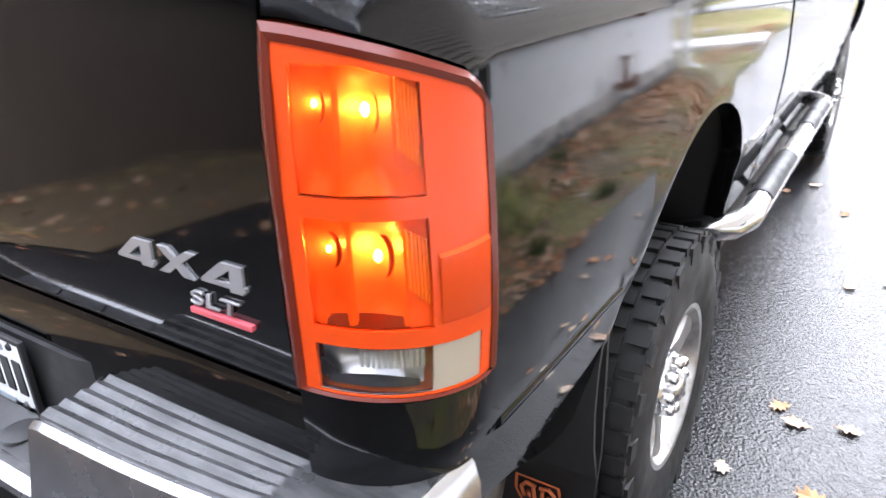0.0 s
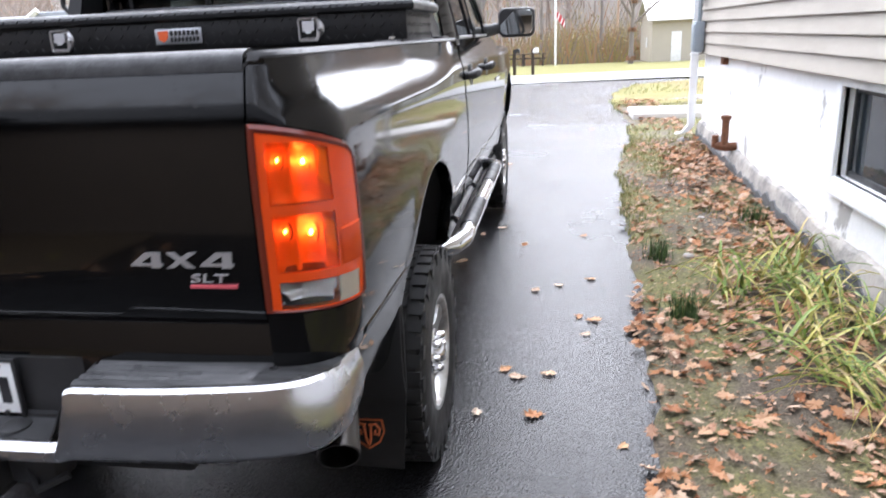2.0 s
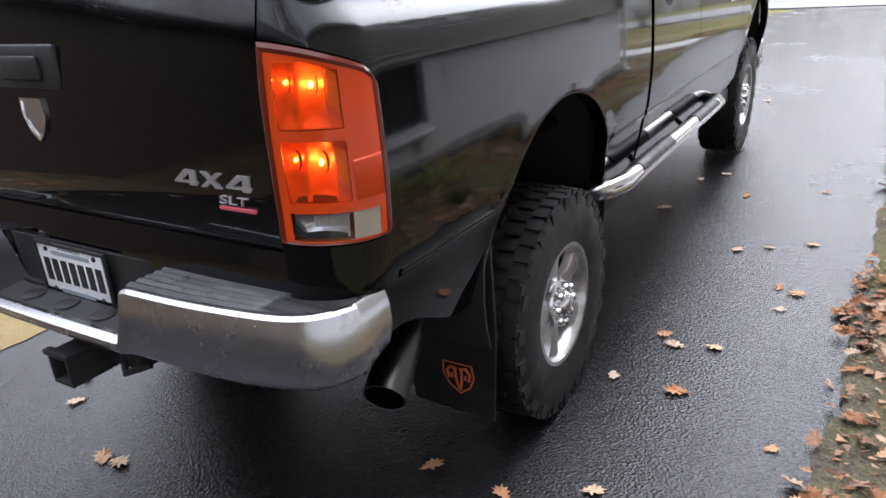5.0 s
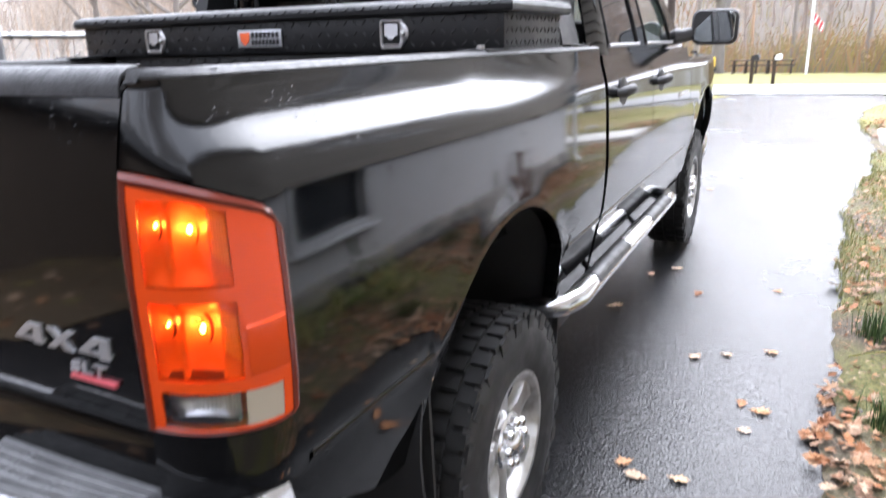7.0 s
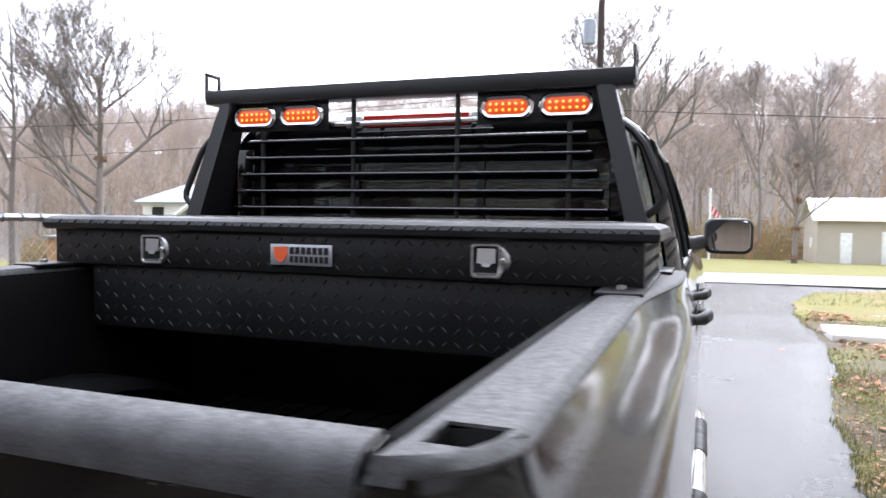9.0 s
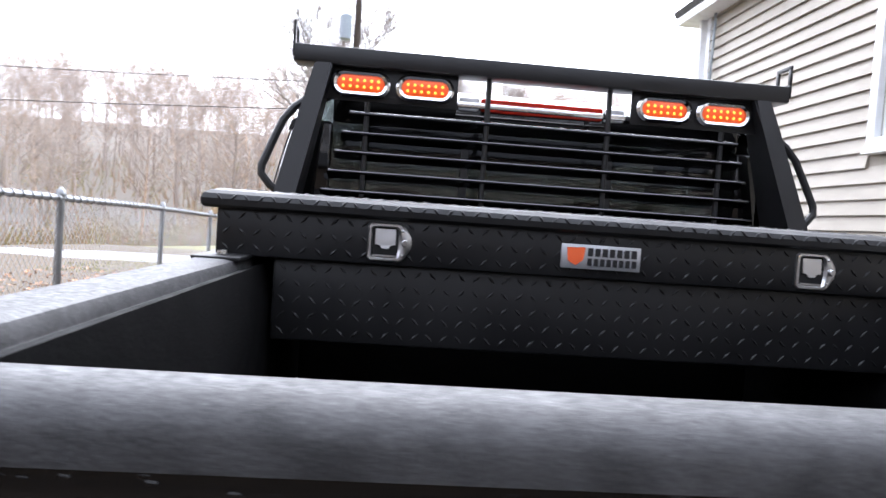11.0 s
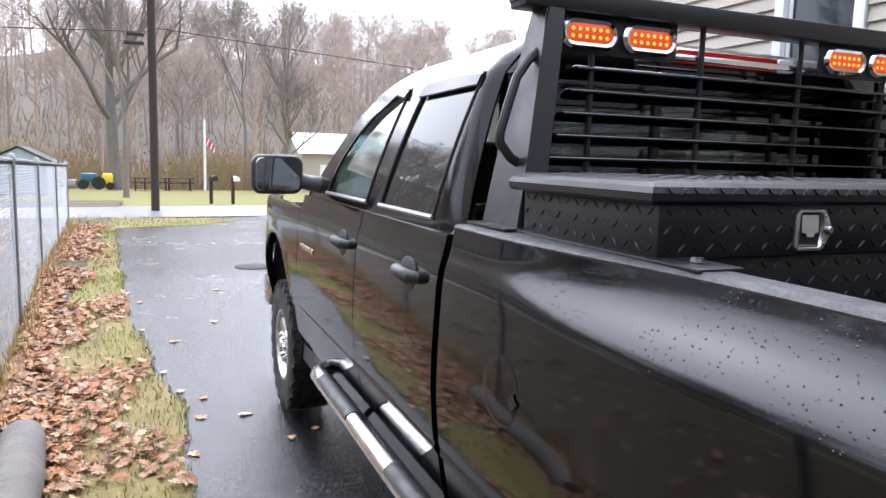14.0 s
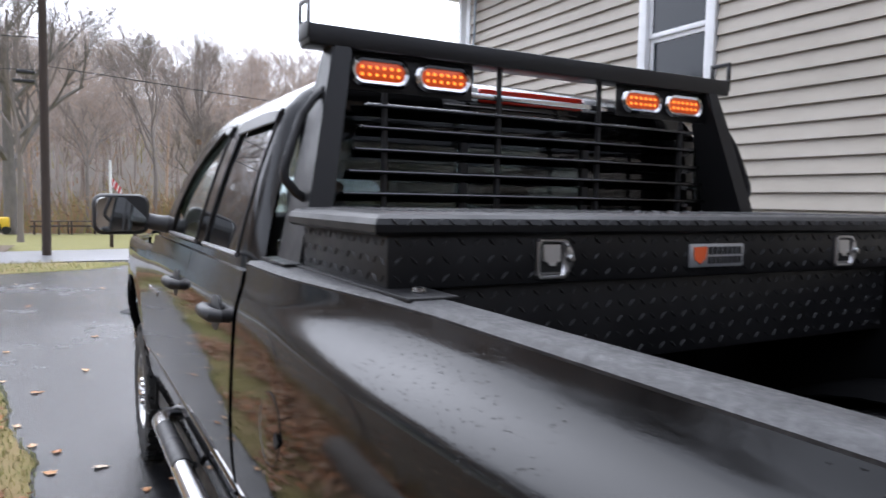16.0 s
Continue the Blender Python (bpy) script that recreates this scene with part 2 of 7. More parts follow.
# ---------------------------------------------------------------- ground
def lie(x, y):
    """Height of the ground: the drive climbs gently to the road, the land dips beyond it and then climbs to a wooded hill."""
    z = 0.0375 * (max(-3.0, min(y, 9.0)) - 0.7) + 0.02 * smooth01((y - 9) / 4)
    z -= 0.035 * (min(max(y, 21.0), 54.0) - 21.0)
    if y > 56:
        z += 0.26 * (y - 56) ** 1.0 * smooth01((y - 56) / 20)
    if x < -9:
        z -= 2.4 * smooth01((-x - 9) / 16) * smooth01((y - 2) / 10)
    return z


def edge_right(y):
    return table(y, [(-6, 1.62), (0, 1.76), (1.3, 1.82), (2.5, 1.90), (3.6, 1.93), (4.9, 2.0), (6.4, 2.06), (7.4, 2.3), (8.8, 2.4), (10.0, 2.42), (11.6, 2.36), (13.5, 2.5), (15.5, 3.1), (16.6, 4.6), (17.2, 7.0)]) + 0.02 * math.sin(y * 5.1) + 0.012 * math.sin(y * 13.7) + 0.008 * math.sin(y * 31)


def edge_left(y):
    return table(y, [(-6, -4.35), (-1.4, -4.35), (-0.7, -3.0), (-0.2, -1.75), (0.3, -1.66), (3.5, -1.56), (4.9, -1.58), (5.8, -1.75), (7.6, -1.98), (12.5, -2.26), (14.6, -2.35), (15.1, -0.9), (15.6, -0.35), (16.3, 0.1), (16.8, -1.5), (17.2, -6.0)]) + 0.02 * math.sin(y * 4.3) + 0.012 * math.sin(y * 11.9) + 0.008 * math.sin(y * 29)


def sheet(name, mat, ys, left, right, nx, lift, skirt=0.0):
    bm = bmesh.new()
    rows = []
    for y in ys:
        a, b = left(y), right(y)
        rows.append([Vector((lerp(a, b, i / nx), y, lie(lerp(a, b, i / nx), y) + (lift(lerp(a, b, i / nx), y) if callable(lift) else lift))) for i in range(nx + 1)])
    if skirt:
        rows = [[r[0] - Vector((0, 0, skirt))] + r + [r[-1] - Vector((0, 0, skirt))] for r in rows]
    skin(bm, rows, closed=False)
    return part(name, bm, mat)


def span(a, b, n):
    return [lerp(a, b, i / n) for i in range(n + 1)]


# wet asphalt: dark binder, fine stones, damp film
ASPHALT = material("wet_asphalt", (0.035, 0.035, 0.037), 0.3)
k = Nodes(ASPHALT).world_space()
stones = k.voronoi(120)
k.set("Base Color", k.mix(k.ramp(k.noise(1.1, 4), [(0.35, 0.0), (0.7, 1.0)]), k.mix(stones, (0.004, 0.004, 0.0045), (0.018, 0.018, 0.0195)), k.mix(stones, (0.008, 0.008, 0.0085), (0.032, 0.032, 0.0345))))
wet = k.noise(0.8, 5, 0.6)
k.set("Roughness", k.ramp(wet, [(0.36, 0.12), (0.52, 0.20), (0.68, 0.32)]))
k.bump(k.mix(0.4, k.voronoi(95), k.noise(130, 4, 0.65)), 0.75, 0.005)
k.b.inputs["Specular IOR Level"].default_value = 0.5
k.b.inputs["IOR"].default_value = 1.38
ROAD = material("road_asphalt", (0.10, 0.10, 0.105), 0.35)
k = Nodes(ROAD).world_space()
k.set("Base Color", k.mix(k.noise(0.7, 5), (0.11, 0.11, 0.115), (0.18, 0.18, 0.188)))
k.bump(k.noise(50, 4), 0.3, 0.006)
# lawn: moss, tired grass and bare soil
LAWN = material("autumn_lawn", (0.10, 0.11, 0.03), 0.9)
k = Nodes(LAWN).world_space()
grassy = k.mix(k.noise(3.0, 6, 0.7), (0.08, 0.085, 0.018), (0.24, 0.20, 0.05))
k.set("Base Color", k.mix(k.ramp(k.noise(0.55, 5, 0.65), [(0.45, 0.0), (0.68, 1.0)]), grassy, k.mix(k.noise(9, 5), (0.16, 0.10, 0.05), (0.30, 0.20, 0.10))))
k.bump(k.mix(0.5, k.noise(45, 5), k.noise(7, 4)), 0.7, 0.03)
SOIL = material("damp_soil", (0.06, 0.045, 0.03), 0.9)
k = Nodes(SOIL).world_space()
k.set("Base Color", k.mix(k.ramp(k.noise(1.6, 5, 0.6), [(0.42, 0.0), (0.6, 1.0)]), k.mix(k.ramp(k.noise(75, 6, 0.75), [(0.35, 0.0), (0.65, 1.0)]), (0.026, 0.021, 0.016), (0.19, 0.15, 0.105)), k.mix(k.ramp(k.noise(48, 6, 0.75), [(0.35, 0.0), (0.65, 1.0)]), (0.045, 0.05, 0.018), (0.24, 0.22, 0.075))))
k.bump(k.mix(0.5, k.noise(90, 5, 0.7), k.noise(14, 4)), 0.9, 0.025)

driveway = structure(sheet("driveway", ASPHALT, span(-6, 17.2, 110), lambda y: edge_left(y) - 0.3, lambda y: edge_right(y) + 0.3, 16, 0.0, 0.05), "wet black asphalt driveway with ragged edges", "driveway")


def rough_lift(x, y):
    edge = min(abs(x - edge_left(y)), abs(x - edge_right(y)))
    return 0.004 + (0.008 + 0.018 * noise.noise((x * 2.3, y * 2.3, 0)) + 0.012 * noise.noise((x * 7, y * 7, 3))) * smooth01(edge / 0.12)


bm = bmesh.new()
gx = [-400, -200, -140, -100, -80, -60, -50, -40, -34, -28, -24, -20, -17, -14, -11, -9, -6, -3, 0, 3, 6, 10, 14, 20, 28, 40, 60, 80, 100, 140, 200, 400]
gy = [-200, -60, -20, -8, -3, 0, 3, 6, 9, 11, 13, 16, 18, 21, 24, 28, 32, 38, 46, 54, 58, 62, 66, 72, 80, 90, 100, 112, 126]
skin(bm, [[Vector((x, y, lie(x, y) - 0.05)) for x in gx] for y in gy], closed=False)
FLOOR = material("grass_and_leaf_litter", (0.2, 0.14, 0.09), 0.95)
k = Nodes(FLOOR).world_space()
grass = k.mix(k.noise(0.9, 6, 0.7), (0.10, 0.105, 0.024), (0.21, 0.18, 0.045))
litter = k.mix(k.noise(0.5, 6, 0.7), (0.105, 0.093, 0.078), (0.19, 0.16, 0.13))
sep = k.n.new("ShaderNodeSeparateXYZ")
k.l.new(k.co, sep.inputs[0])
edge = k.math("ADD", sep.outputs["Y"], k.math("MULTIPLY", k.noise(0.15, 4), 8.0))
k.set("Base Color", k.mix(k.ramp(k.math("MULTIPLY", edge, 0.01), [(0.52, 0.0), (0.56, 1.0)]), grass, litter))
k.bump(k.noise(3, 5), 0.6, 0.1)
ground = structure(part("ground", bm, FLOOR), "yellow autumn grass rising to leaf-covered hillside", "ground")
bed = structure(sheet("planting_bed", SOIL, span(-6, 12.5, 300), edge_right, lambda y: 3.3 if y < 7.7 else lerp(3.3, 7.0, smooth01((y - 7.7) / 0.5)), 14, rough_lift), "damp soil and moss bed beside the house", "soil")
lawn_right = structure(sheet("lawn_verge", LAWN, span(11.3, 17.0, 40), lambda y: edge_right(y) + 0.02, lambda y: 16.0, 40, lambda x, y: rough_lift(x, y) + 0.01), "yellow-green front lawn corner", "lawn")
YARD = material("dark_leafy_soil", (0.08, 0.055, 0.035), 0.9)
k = Nodes(YARD).world_space()
k.set("Base Color", k.mix(k.noise(1.4, 6, 0.7), k.mix(k.noise(22, 5, 0.7), (0.030, 0.021, 0.013), (0.085, 0.052, 0.028)), k.mix(k.noise(18, 5, 0.7), (0.06, 0.055, 0.02), (0.14, 0.085, 0.045))))
k.bump(k.mix(0.5, k.noise(30, 5), k.noise(6, 4)), 0.8, 0.04)
yard = structure(sheet("neighbour_yard", YARD, span(-6, 24, 60), lambda y: -32.0, lambda y: -2.5, 30, 0.02), "dark leaf-strewn ground beyond the fence", "ground")
lawn_left = structure(sheet("lawn", LAWN, span(-6, 17.2, 300), lambda y: -3.0 - 0.02 * y, edge_left, 20, rough_lift), "mossy lawn strip covered with fallen leaves", "lawn")
bm = bmesh.new()
skin(bm, [[Vector((x, 17.0 + 0.13 * x + w, lie(x, 18) + 0.015 + (0.03 if 0.5 < w < 3 else 0))) for x in span(-60, 60, 60)] for w in (0.0, 1.0, 2.0, 3.4)], closed=False)
road = structure(part("road", bm, ROAD), "pale wet asphalt road crossing ahead", "road")


# ---------------------------------------------------------------- house
SIDING = material("beige_vinyl_siding", (0.52, 0.48, 0.41), 0.55)
k = Nodes(SIDING).world_space()
grime = k.ramp(k.noise(1.3, 5, 0.65, k.scaled(1, 0.6, 2.2)), [(0.42, 0.0), (0.75, 1.0)])
k.set("Base Color", k.mix(k.math("MULTIPLY", grime, 0.55), (0.385, 0.348, 0.293), (0.24, 0.21, 0.167)))
k.bump(k.noise(45, 3, 0.5, k.scaled(1, 0.15, 3)), 0.12, 0.003)
WHITE = material("white_painted_wood", (0.78, 0.79, 0.80), 0.5)
k = Nodes(WHITE)
k.set("Base Color", k.mix(k.ramp(k.noise(6, 5), [(0.5, 0.0), (0.8, 1.0)]), (0.80, 0.81, 0.82), (0.6, 0.6, 0.59)))
# white paint flaking off a block wall
FLAKED = material("flaking_white_masonry", (0.8, 0.8, 0.8), 0.8)
k = Nodes(FLAKED).world_space()
patch = k.ramp(k.noise(1.6, 7, 0.62, k.scaled(1, 1.5, 1.0)), [(0.615, 0.0), (0.645, 1.0)])
lowdirt = k.ramp(k.noise(5, 6, 0.7), [(0.5, 0.0), (0.75, 0.6)])
k.set("Base Color", k.mix(patch, k.mix(lowdirt, (0.84, 0.84, 0.84), (0.70, 0.70, 0.68)), (0.40, 0.39, 0.37)))
k.bump(k.mix(0.6, patch, k.noise(40, 5)), 0.5, 0.01)
CEMENT = material("stained_cement", (0.3, 0.28, 0.25), 0.85)
k = Nodes(CEMENT).world_space()
k.set("Base Color", k.mix(k.ramp(k.noise(2.6, 6, 0.7), [(0.4, 0.0), (0.6, 1.0)]), (0.40, 0.37, 0.33), (0.17, 0.165, 0.16)))
k.bump(k.noise(30, 6), 0.6, 0.012)
RUST = material("rusty_iron", (0.12, 0.05, 0.025), 0.8)
k = Nodes(RUST)
k.set("Base Color", k.mix(k.noise(30, 5), (0.05, 0.022, 0.014), (0.24, 0.095, 0.04)))
k.bump(k.noise(90, 4), 0.5, 0.003)
METER = material("grey_enamel", (0.27, 0.31, 0.35), 0.45)
k = Nodes(METER)
k.set("Base Color", k.mix(k.noise(12, 4), (0.22, 0.26, 0.30), (0.34, 0.38, 0.41)))
PANE = material("dark_window_pane", (0.02, 0.025, 0.03), 0.03)

TOP = 4.32                      # under the eave
HX, HY, HB = 3.08, 7.72, 1.286    # siding face, street corner, lower siding edge
WY0, WY1, WZ0, WZ1 = 4.00, 4.64, 2.58, 3.82   # upper window
BY0, BY1, BZ0, BZ1 = 2.46, 3.35, 0.66, 1.22   # basement window

# foundation wall with its window opening
bm = bmesh.new()
fx0, fx1 = 3.16, 3.42
for y0, y1, z0, z1 in ((-6, BY0, -0.3, HB + 0.02), (BY1, HY, -0.3, HB + 0.02), (BY0, BY1, -0.3, BZ0), (BY0, BY1, BZ1, HB + 0.02)):
    box(bm, fx0, fx1, y0, y1, z0, z1)
box(bm, fx1, 10, HY - 0.26, HY, -0.3, HB + 0.02)
wall_foundation = structure(part("wall_foundation", bm, FLAKED, smooth=False), "white painted foundation wall, paint flaking to grey", "wall")
# rough cement footing along the wall
bm = bmesh.new()
rows = []
for y in span(-6, HY + 0.03, 150):
    top = lie(3, y) + 0.22 + 0.06 * noise.noise((y * 1.3, 0, 0)) + 0.02 * noise.noise((y * 7, 2, 0))
    out = 3.115 + 0.012 * noise.noise((y * 3, 5, 0))
    rows.append([Vector((out - 0.02, y, -0.3)), Vector((out, y, top - 0.05)), Vector((out + 0.015, y, top - 0.012)), Vector((3.17, y, top + 0.01))])
skin(bm, rows, closed=False)
structure(part("wall_footing", bm, CEMENT), "stained grey cement footing", "wall")
TAR = material("damp_dark_parging", (0.07, 0.07, 0.072), 0.75)
k = Nodes(TAR).world_space()
k.set("Base Color", k.mix(k.noise(14, 6, 0.7), (0.045, 0.046, 0.05), (0.13, 0.13, 0.13)))
k.bump(k.noise(40, 5), 0.5, 0.008)
bm = bmesh.new()
rows = []
for y in span(-6, HY + 0.02, 420):
    top = lie(3, y) + 0.10 + 0.07 * noise.noise((y * 1.9, 4, 0)) + 0.045 * noise.noise((y * 9, 7, 0))
    out = 3.103 + 0.012 * noise.noise((y * 3, 5, 0))
    rows.append([Vector((out - 0.02, y, -0.3)), Vector((out - 0.002, y, top - 0.012)), Vector((out + 0.014, y, top))])
skin(bm, rows, closed=False)
structure(part("footing_coating", bm, TAR), "dark damp coating along the footing", "wall")

# siding: lapped boards, each its own piece, with a backing wall behind
bm = bmesh.new()
for y0, y1, z0, z1 in ((-6, WY0, HB, TOP), (WY1, HY - 0.02, HB, TOP), (WY0, WY1, HB, WZ0), (WY0, WY1, WZ1, TOP)):
    box(bm, HX + 0.03, HX + 0.2, y0, y1, z0 + 0.01, z1)
box(bm, HX + 0.2, 10, HY - 0.2, HY - 0.02, HB + 0.01, TOP)
box(bm, HX + 0.2, 10, -6, -5.8, HB, TOP)
wall_east = structure(part("wall_siding", bm, SIDING, smooth=False), "beige lapped vinyl siding wall", "wall")


LAP = 0.1205


def board(y0, y1, z, h=LAP):
    bm = bmesh.new()
    prof = [(HX + 0.026, z + h + 0.012), (HX + 0.022, z + h + 0.012), (HX - 0.004, z + 0.012), (HX - 0.006, z), (HX + 0.012, z), (HX + 0.03, z + 0.004)]
    skin(bm, [[Vector((x, y0, zz)) for x, zz in prof], [Vector((x, y1, zz)) for x, zz in prof]])
    return bm


for i in range(26):
    z = HB + LAP * i - 0.004
    stretches = [(-6.0, HY - 0.06)] if z + LAP <= WZ0 - 0.1 or z >= WZ1 + 0.1 else [(-6.0, WY0 - 0.1), (WY1 + 0.1, HY - 0.06)]
    for y0, y1 in stretches:
        part("siding_board", board(y0, y1, z), SIDING, wall_east, smooth=False)
# street gable boards
bm = bmesh.new()
for i in range(26):
    z = HB + LAP * i - 0.004
    prof = [(HY - 0.02, z + LAP + 0.01), (HY + 0.005, z + 0.012), (HY + 0.005, z), (HY - 0.02, z)]
    skin(bm, [[Vector((HX + 0.04, y, zz)) for y, zz in prof], [Vector((10, y, zz)) for y, zz in prof]])
part("siding_boards_gable", bm, SIDING, wall_east, smooth=False)
structure(part("corner_trim", boxed(HX - 0.012, HX + 0.07, HY - 0.07, HY + 0.015, HB - 0.02, TOP, 0.006), WHITE), "pale corner trim board", "trim")
bm = boxed(HX - 0.22, 10.4, -6.3, HY + 0.4, TOP, TOP + 0.16, 0.01)
structure(part("roof_eave", bm, WHITE), "white boxed eave", "roof")
bm = bmesh.new()
skin(bm, [[Vector((HX - 0.26, y, TOP + 0.17)), Vector((6.7, y, TOP + 2.2)), Vector((10.5, y, TOP + 0.17))] for y in (-6.4, HY + 0.45)], closed=False)
structure(part("roof", bm, PLASTIC, solid=0.08), "dark shingled house roof", "roof")


def window(name, y0, y1, z0, z1, x, casing, sill, label, split):
    w = structure(new(name), label, "window")
    bm = bmesh.new()
    for a, b, c, d in ((y0 - casing, y0, z0 - casing, z1 + casing), (y1, y1 + casing, z0 - casing, z1 + casing), (y0, y1, z1, z1 + casing), (y0, y1, z0 - casing, z0)):
        box(bm, x - 0.025, x + 0.03, a, b, c, d, 0.004)
    part("window_frame", bm, WHITE, w)
    part("window_sill", boxed(x - 0.06, x + 0.03, y0 - casing, y1 + casing, z0 - casing - 0.03, z0 - casing + 0.006, 0.006), WHITE, w)
    mid = (z0 + z1) / 2
    for a, b, off in (((z0, mid, 0.05), (mid, z1, 0.03)) if split else ((z0, z1, 0.07),)):
        bm = bmesh.new()
        for p in ((y0, y0 + 0.035, a, b), (y1 - 0.035, y1, a, b), (y0 + 0.035, y1 - 0.035, a, a + 0.04), (y0 + 0.035, y1 - 0.035, b - 0.04, b)):
            box(bm, x + off - 0.015, x + off + 0.015, *p, 0.003)
        part("sash", bm, WHITE if split else PLASTIC, w)
        part("pane", boxed(x + off - 0.003, x + off + 0.003, y0 + 0.034, y1 - 0.034, a + 0.039, b - 0.039), PANE, w, smooth=False)
    # dark sheet behind the panes stands in for the unlit room
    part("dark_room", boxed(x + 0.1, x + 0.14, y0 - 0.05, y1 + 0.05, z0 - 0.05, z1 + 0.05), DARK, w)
    return w


window("window_1", WY0, WY1, WZ0, WZ1, HX, 0.09, 0.05, "white double-hung window in the siding", True)
window("window_2", BY0, BY1, BZ0, BZ1, 3.16, 0.07, 0.05, "dark basement window in white frame", False)


# ---------------------------------------------------------------- pickup truck
truck = thing("pickup_truck", "black four-door pickup truck, wet, parked on the driveway", "pickup truck", at=(0, 1.1, 0.02))
T0 = Matrix.Translation((0, 1.1, 0.02)).inverted()


def tpart(name, bm, mat, label="", parent=None, **kw):
    """A part of the truck, built in world places."""
    bm.transform(T0)
    return part(name, bm, mat, parent or truck, label, **kw)


RAIL, BEDF = 1.60, 1.955          # rail height, front end of the bed
ARCH = [(1.06, 0.70, 0.49), (4.67, 0.80, 0.50)]


SHOULDER = [(1.40, 0.0), (1.42, 0.03), (1.436, 0.076), (1.45, 0.21), (1.46, 0.35), (1.475, 0.60), (1.488, 0.86), (1.502, 1.10), (1.522, 1.10), (1.54, 0.66), (1.56, 0.36), (1.58, 0.23), (1.60, 0.20)]


def shoulder_run(z):
    """How far the shoulder has come in at a height: the sum of its slope from below."""
    run = 0.0
    for (a, ma), (b, mb) in zip(SHOULDER, SHOULDER[1:]):
        if z <= a:
            break
        e = min(z, b)
        run += (e - a) * (ma + lerp(ma, mb, (e - a) / (b - a))) / 2
    return run


SHOULDER_ALL = shoulder_run(1.60)


def flank(y, z):
    """Half width of the body at a place along it and a height: upright rail edge, flared shoulder, then a gently leaning side."""
    top = 0.887 + 0.068 * smooth01((y - 0.95) / 0.75)
    wide = 0.978 + 0.005 * smooth01(y / 0.3) + 0.012 * min(max(y - 0.3, 0.0), 1.3) + 0.020 * math.exp(-(((y - 4.7) / 0.6) ** 2))
    wide -= 0.16 * smooth01((y - 4.9) / 0.75) ** 2
    top = min(top, wide - 0.03)
    lean = 0.09 * max(0.0, min(z, 1.60) - 1.08) ** 2
    shoulder = (wide - top - 0.0243) * shoulder_run(z) / SHOULDER_ALL
    low = -0.25 * max(0.0, 1.22 - z) ** 2 - 0.009 * (1 - smooth01((z - 0.943) / 0.024))
    lip = 0.0
    for cy, cz, r in ARCH:
        lip += 0.004 * math.exp(-(((math.hypot(y - cy, z - cz) - r) / 0.05) ** 2)) if z > 0.75 else 0.0
    return wide - lean - shoulder + low + lip


def tail_y(z):
    """The tailgate's rear face, bowed near its top."""
    f = min(max((1.585 - z) / 0.26, 0.0), 1.0)
    return -0.004 - 0.042 * (1 - (1 - f) ** 2)


def hem(y):
    """Lower edge of the side panels: sill and wheel arches."""
    low = 0.68 if y < 1.5 else 0.72
    for cy, cz, r in ARCH:
        if abs(y - cy) < r:
            low = max(low, cz + math.sqrt(r * r - (y - cy) ** 2) * 1.0)
    return low


def columns(y0, y1, n):
    ys = span(y0, y1, n)
    for cy, _, r in ARCH:
        for f in span(-1, 1, 28):
            y = cy + r * math.sin(f * math.pi / 2)
            if y0 < y < y1:
                ys.append(y)
    return sorted(set(round(y, 4) for y in ys))


def flank_panel(s, y0, y1, top, n=14, m=26):
    """A side panel between two places, down to the hem, with a turned-in edge."""
    bm = bmesh.new()
    rows = []
    for y in columns(y0, y1, n):
        b = hem(y)
        col = [Vector((s * (flank(y, lerp(top, b, j / m))), y, lerp(top, b, j / m))) for j in range(m + 1)]
        x = flank(y, b)
        rows.append([Vector((s * (flank(y, top) - 0.05), y, top))] + col + [Vector((s * (x - 0.012), y, b - 0.004)), Vector((s * (x - 0.05), y, b + 0.004))])
    rows = [[v - Vector((s * 0.03, -0.004, 0)) for v in rows[0]]] + rows + [[v - Vector((s * 0.03, 0.004, 0)) for v in rows[-1]]]
    skin(bm, rows, closed=False)
    return bm


# near-black colour stands in for the shade inside small openings
BLACK = material("opening_shade_black", (0.003, 0.003, 0.003), 0.9)
# bed sides, with the rounded rear corner and the opening for the lamp
LAMP_TOP = lambda f: lerp(1.474, 1.408, f ** 1.5) - 0.030 * max(0.0, (f - 0.86) / 0.14) ** 2
LAMP_LOW = lambda f: 1.060 + 0.012 * max(0.0, (f - 0.86) / 0.14) ** 2
CORNER = 14
CY = 0.098                        # where the corner meets the flank


def corner(f, z, inset=0.0):
    """The rear corner's skin: f = 0 at the tailgate, 1 on the flank."""
    a = f * math.pi / 2
    side = flank(CY, z)
    rake = tail_y(z) + 0.025
    x = 0.796 + (side - 0.796) * math.sin(a) ** 0.95
    y = CY - (CY + 0.025 - rake) * math.cos(a) ** 0.9 if f < 1 else CY
    return Vector((x - inset * math.sin(a), y + inset * math.cos(a), z))


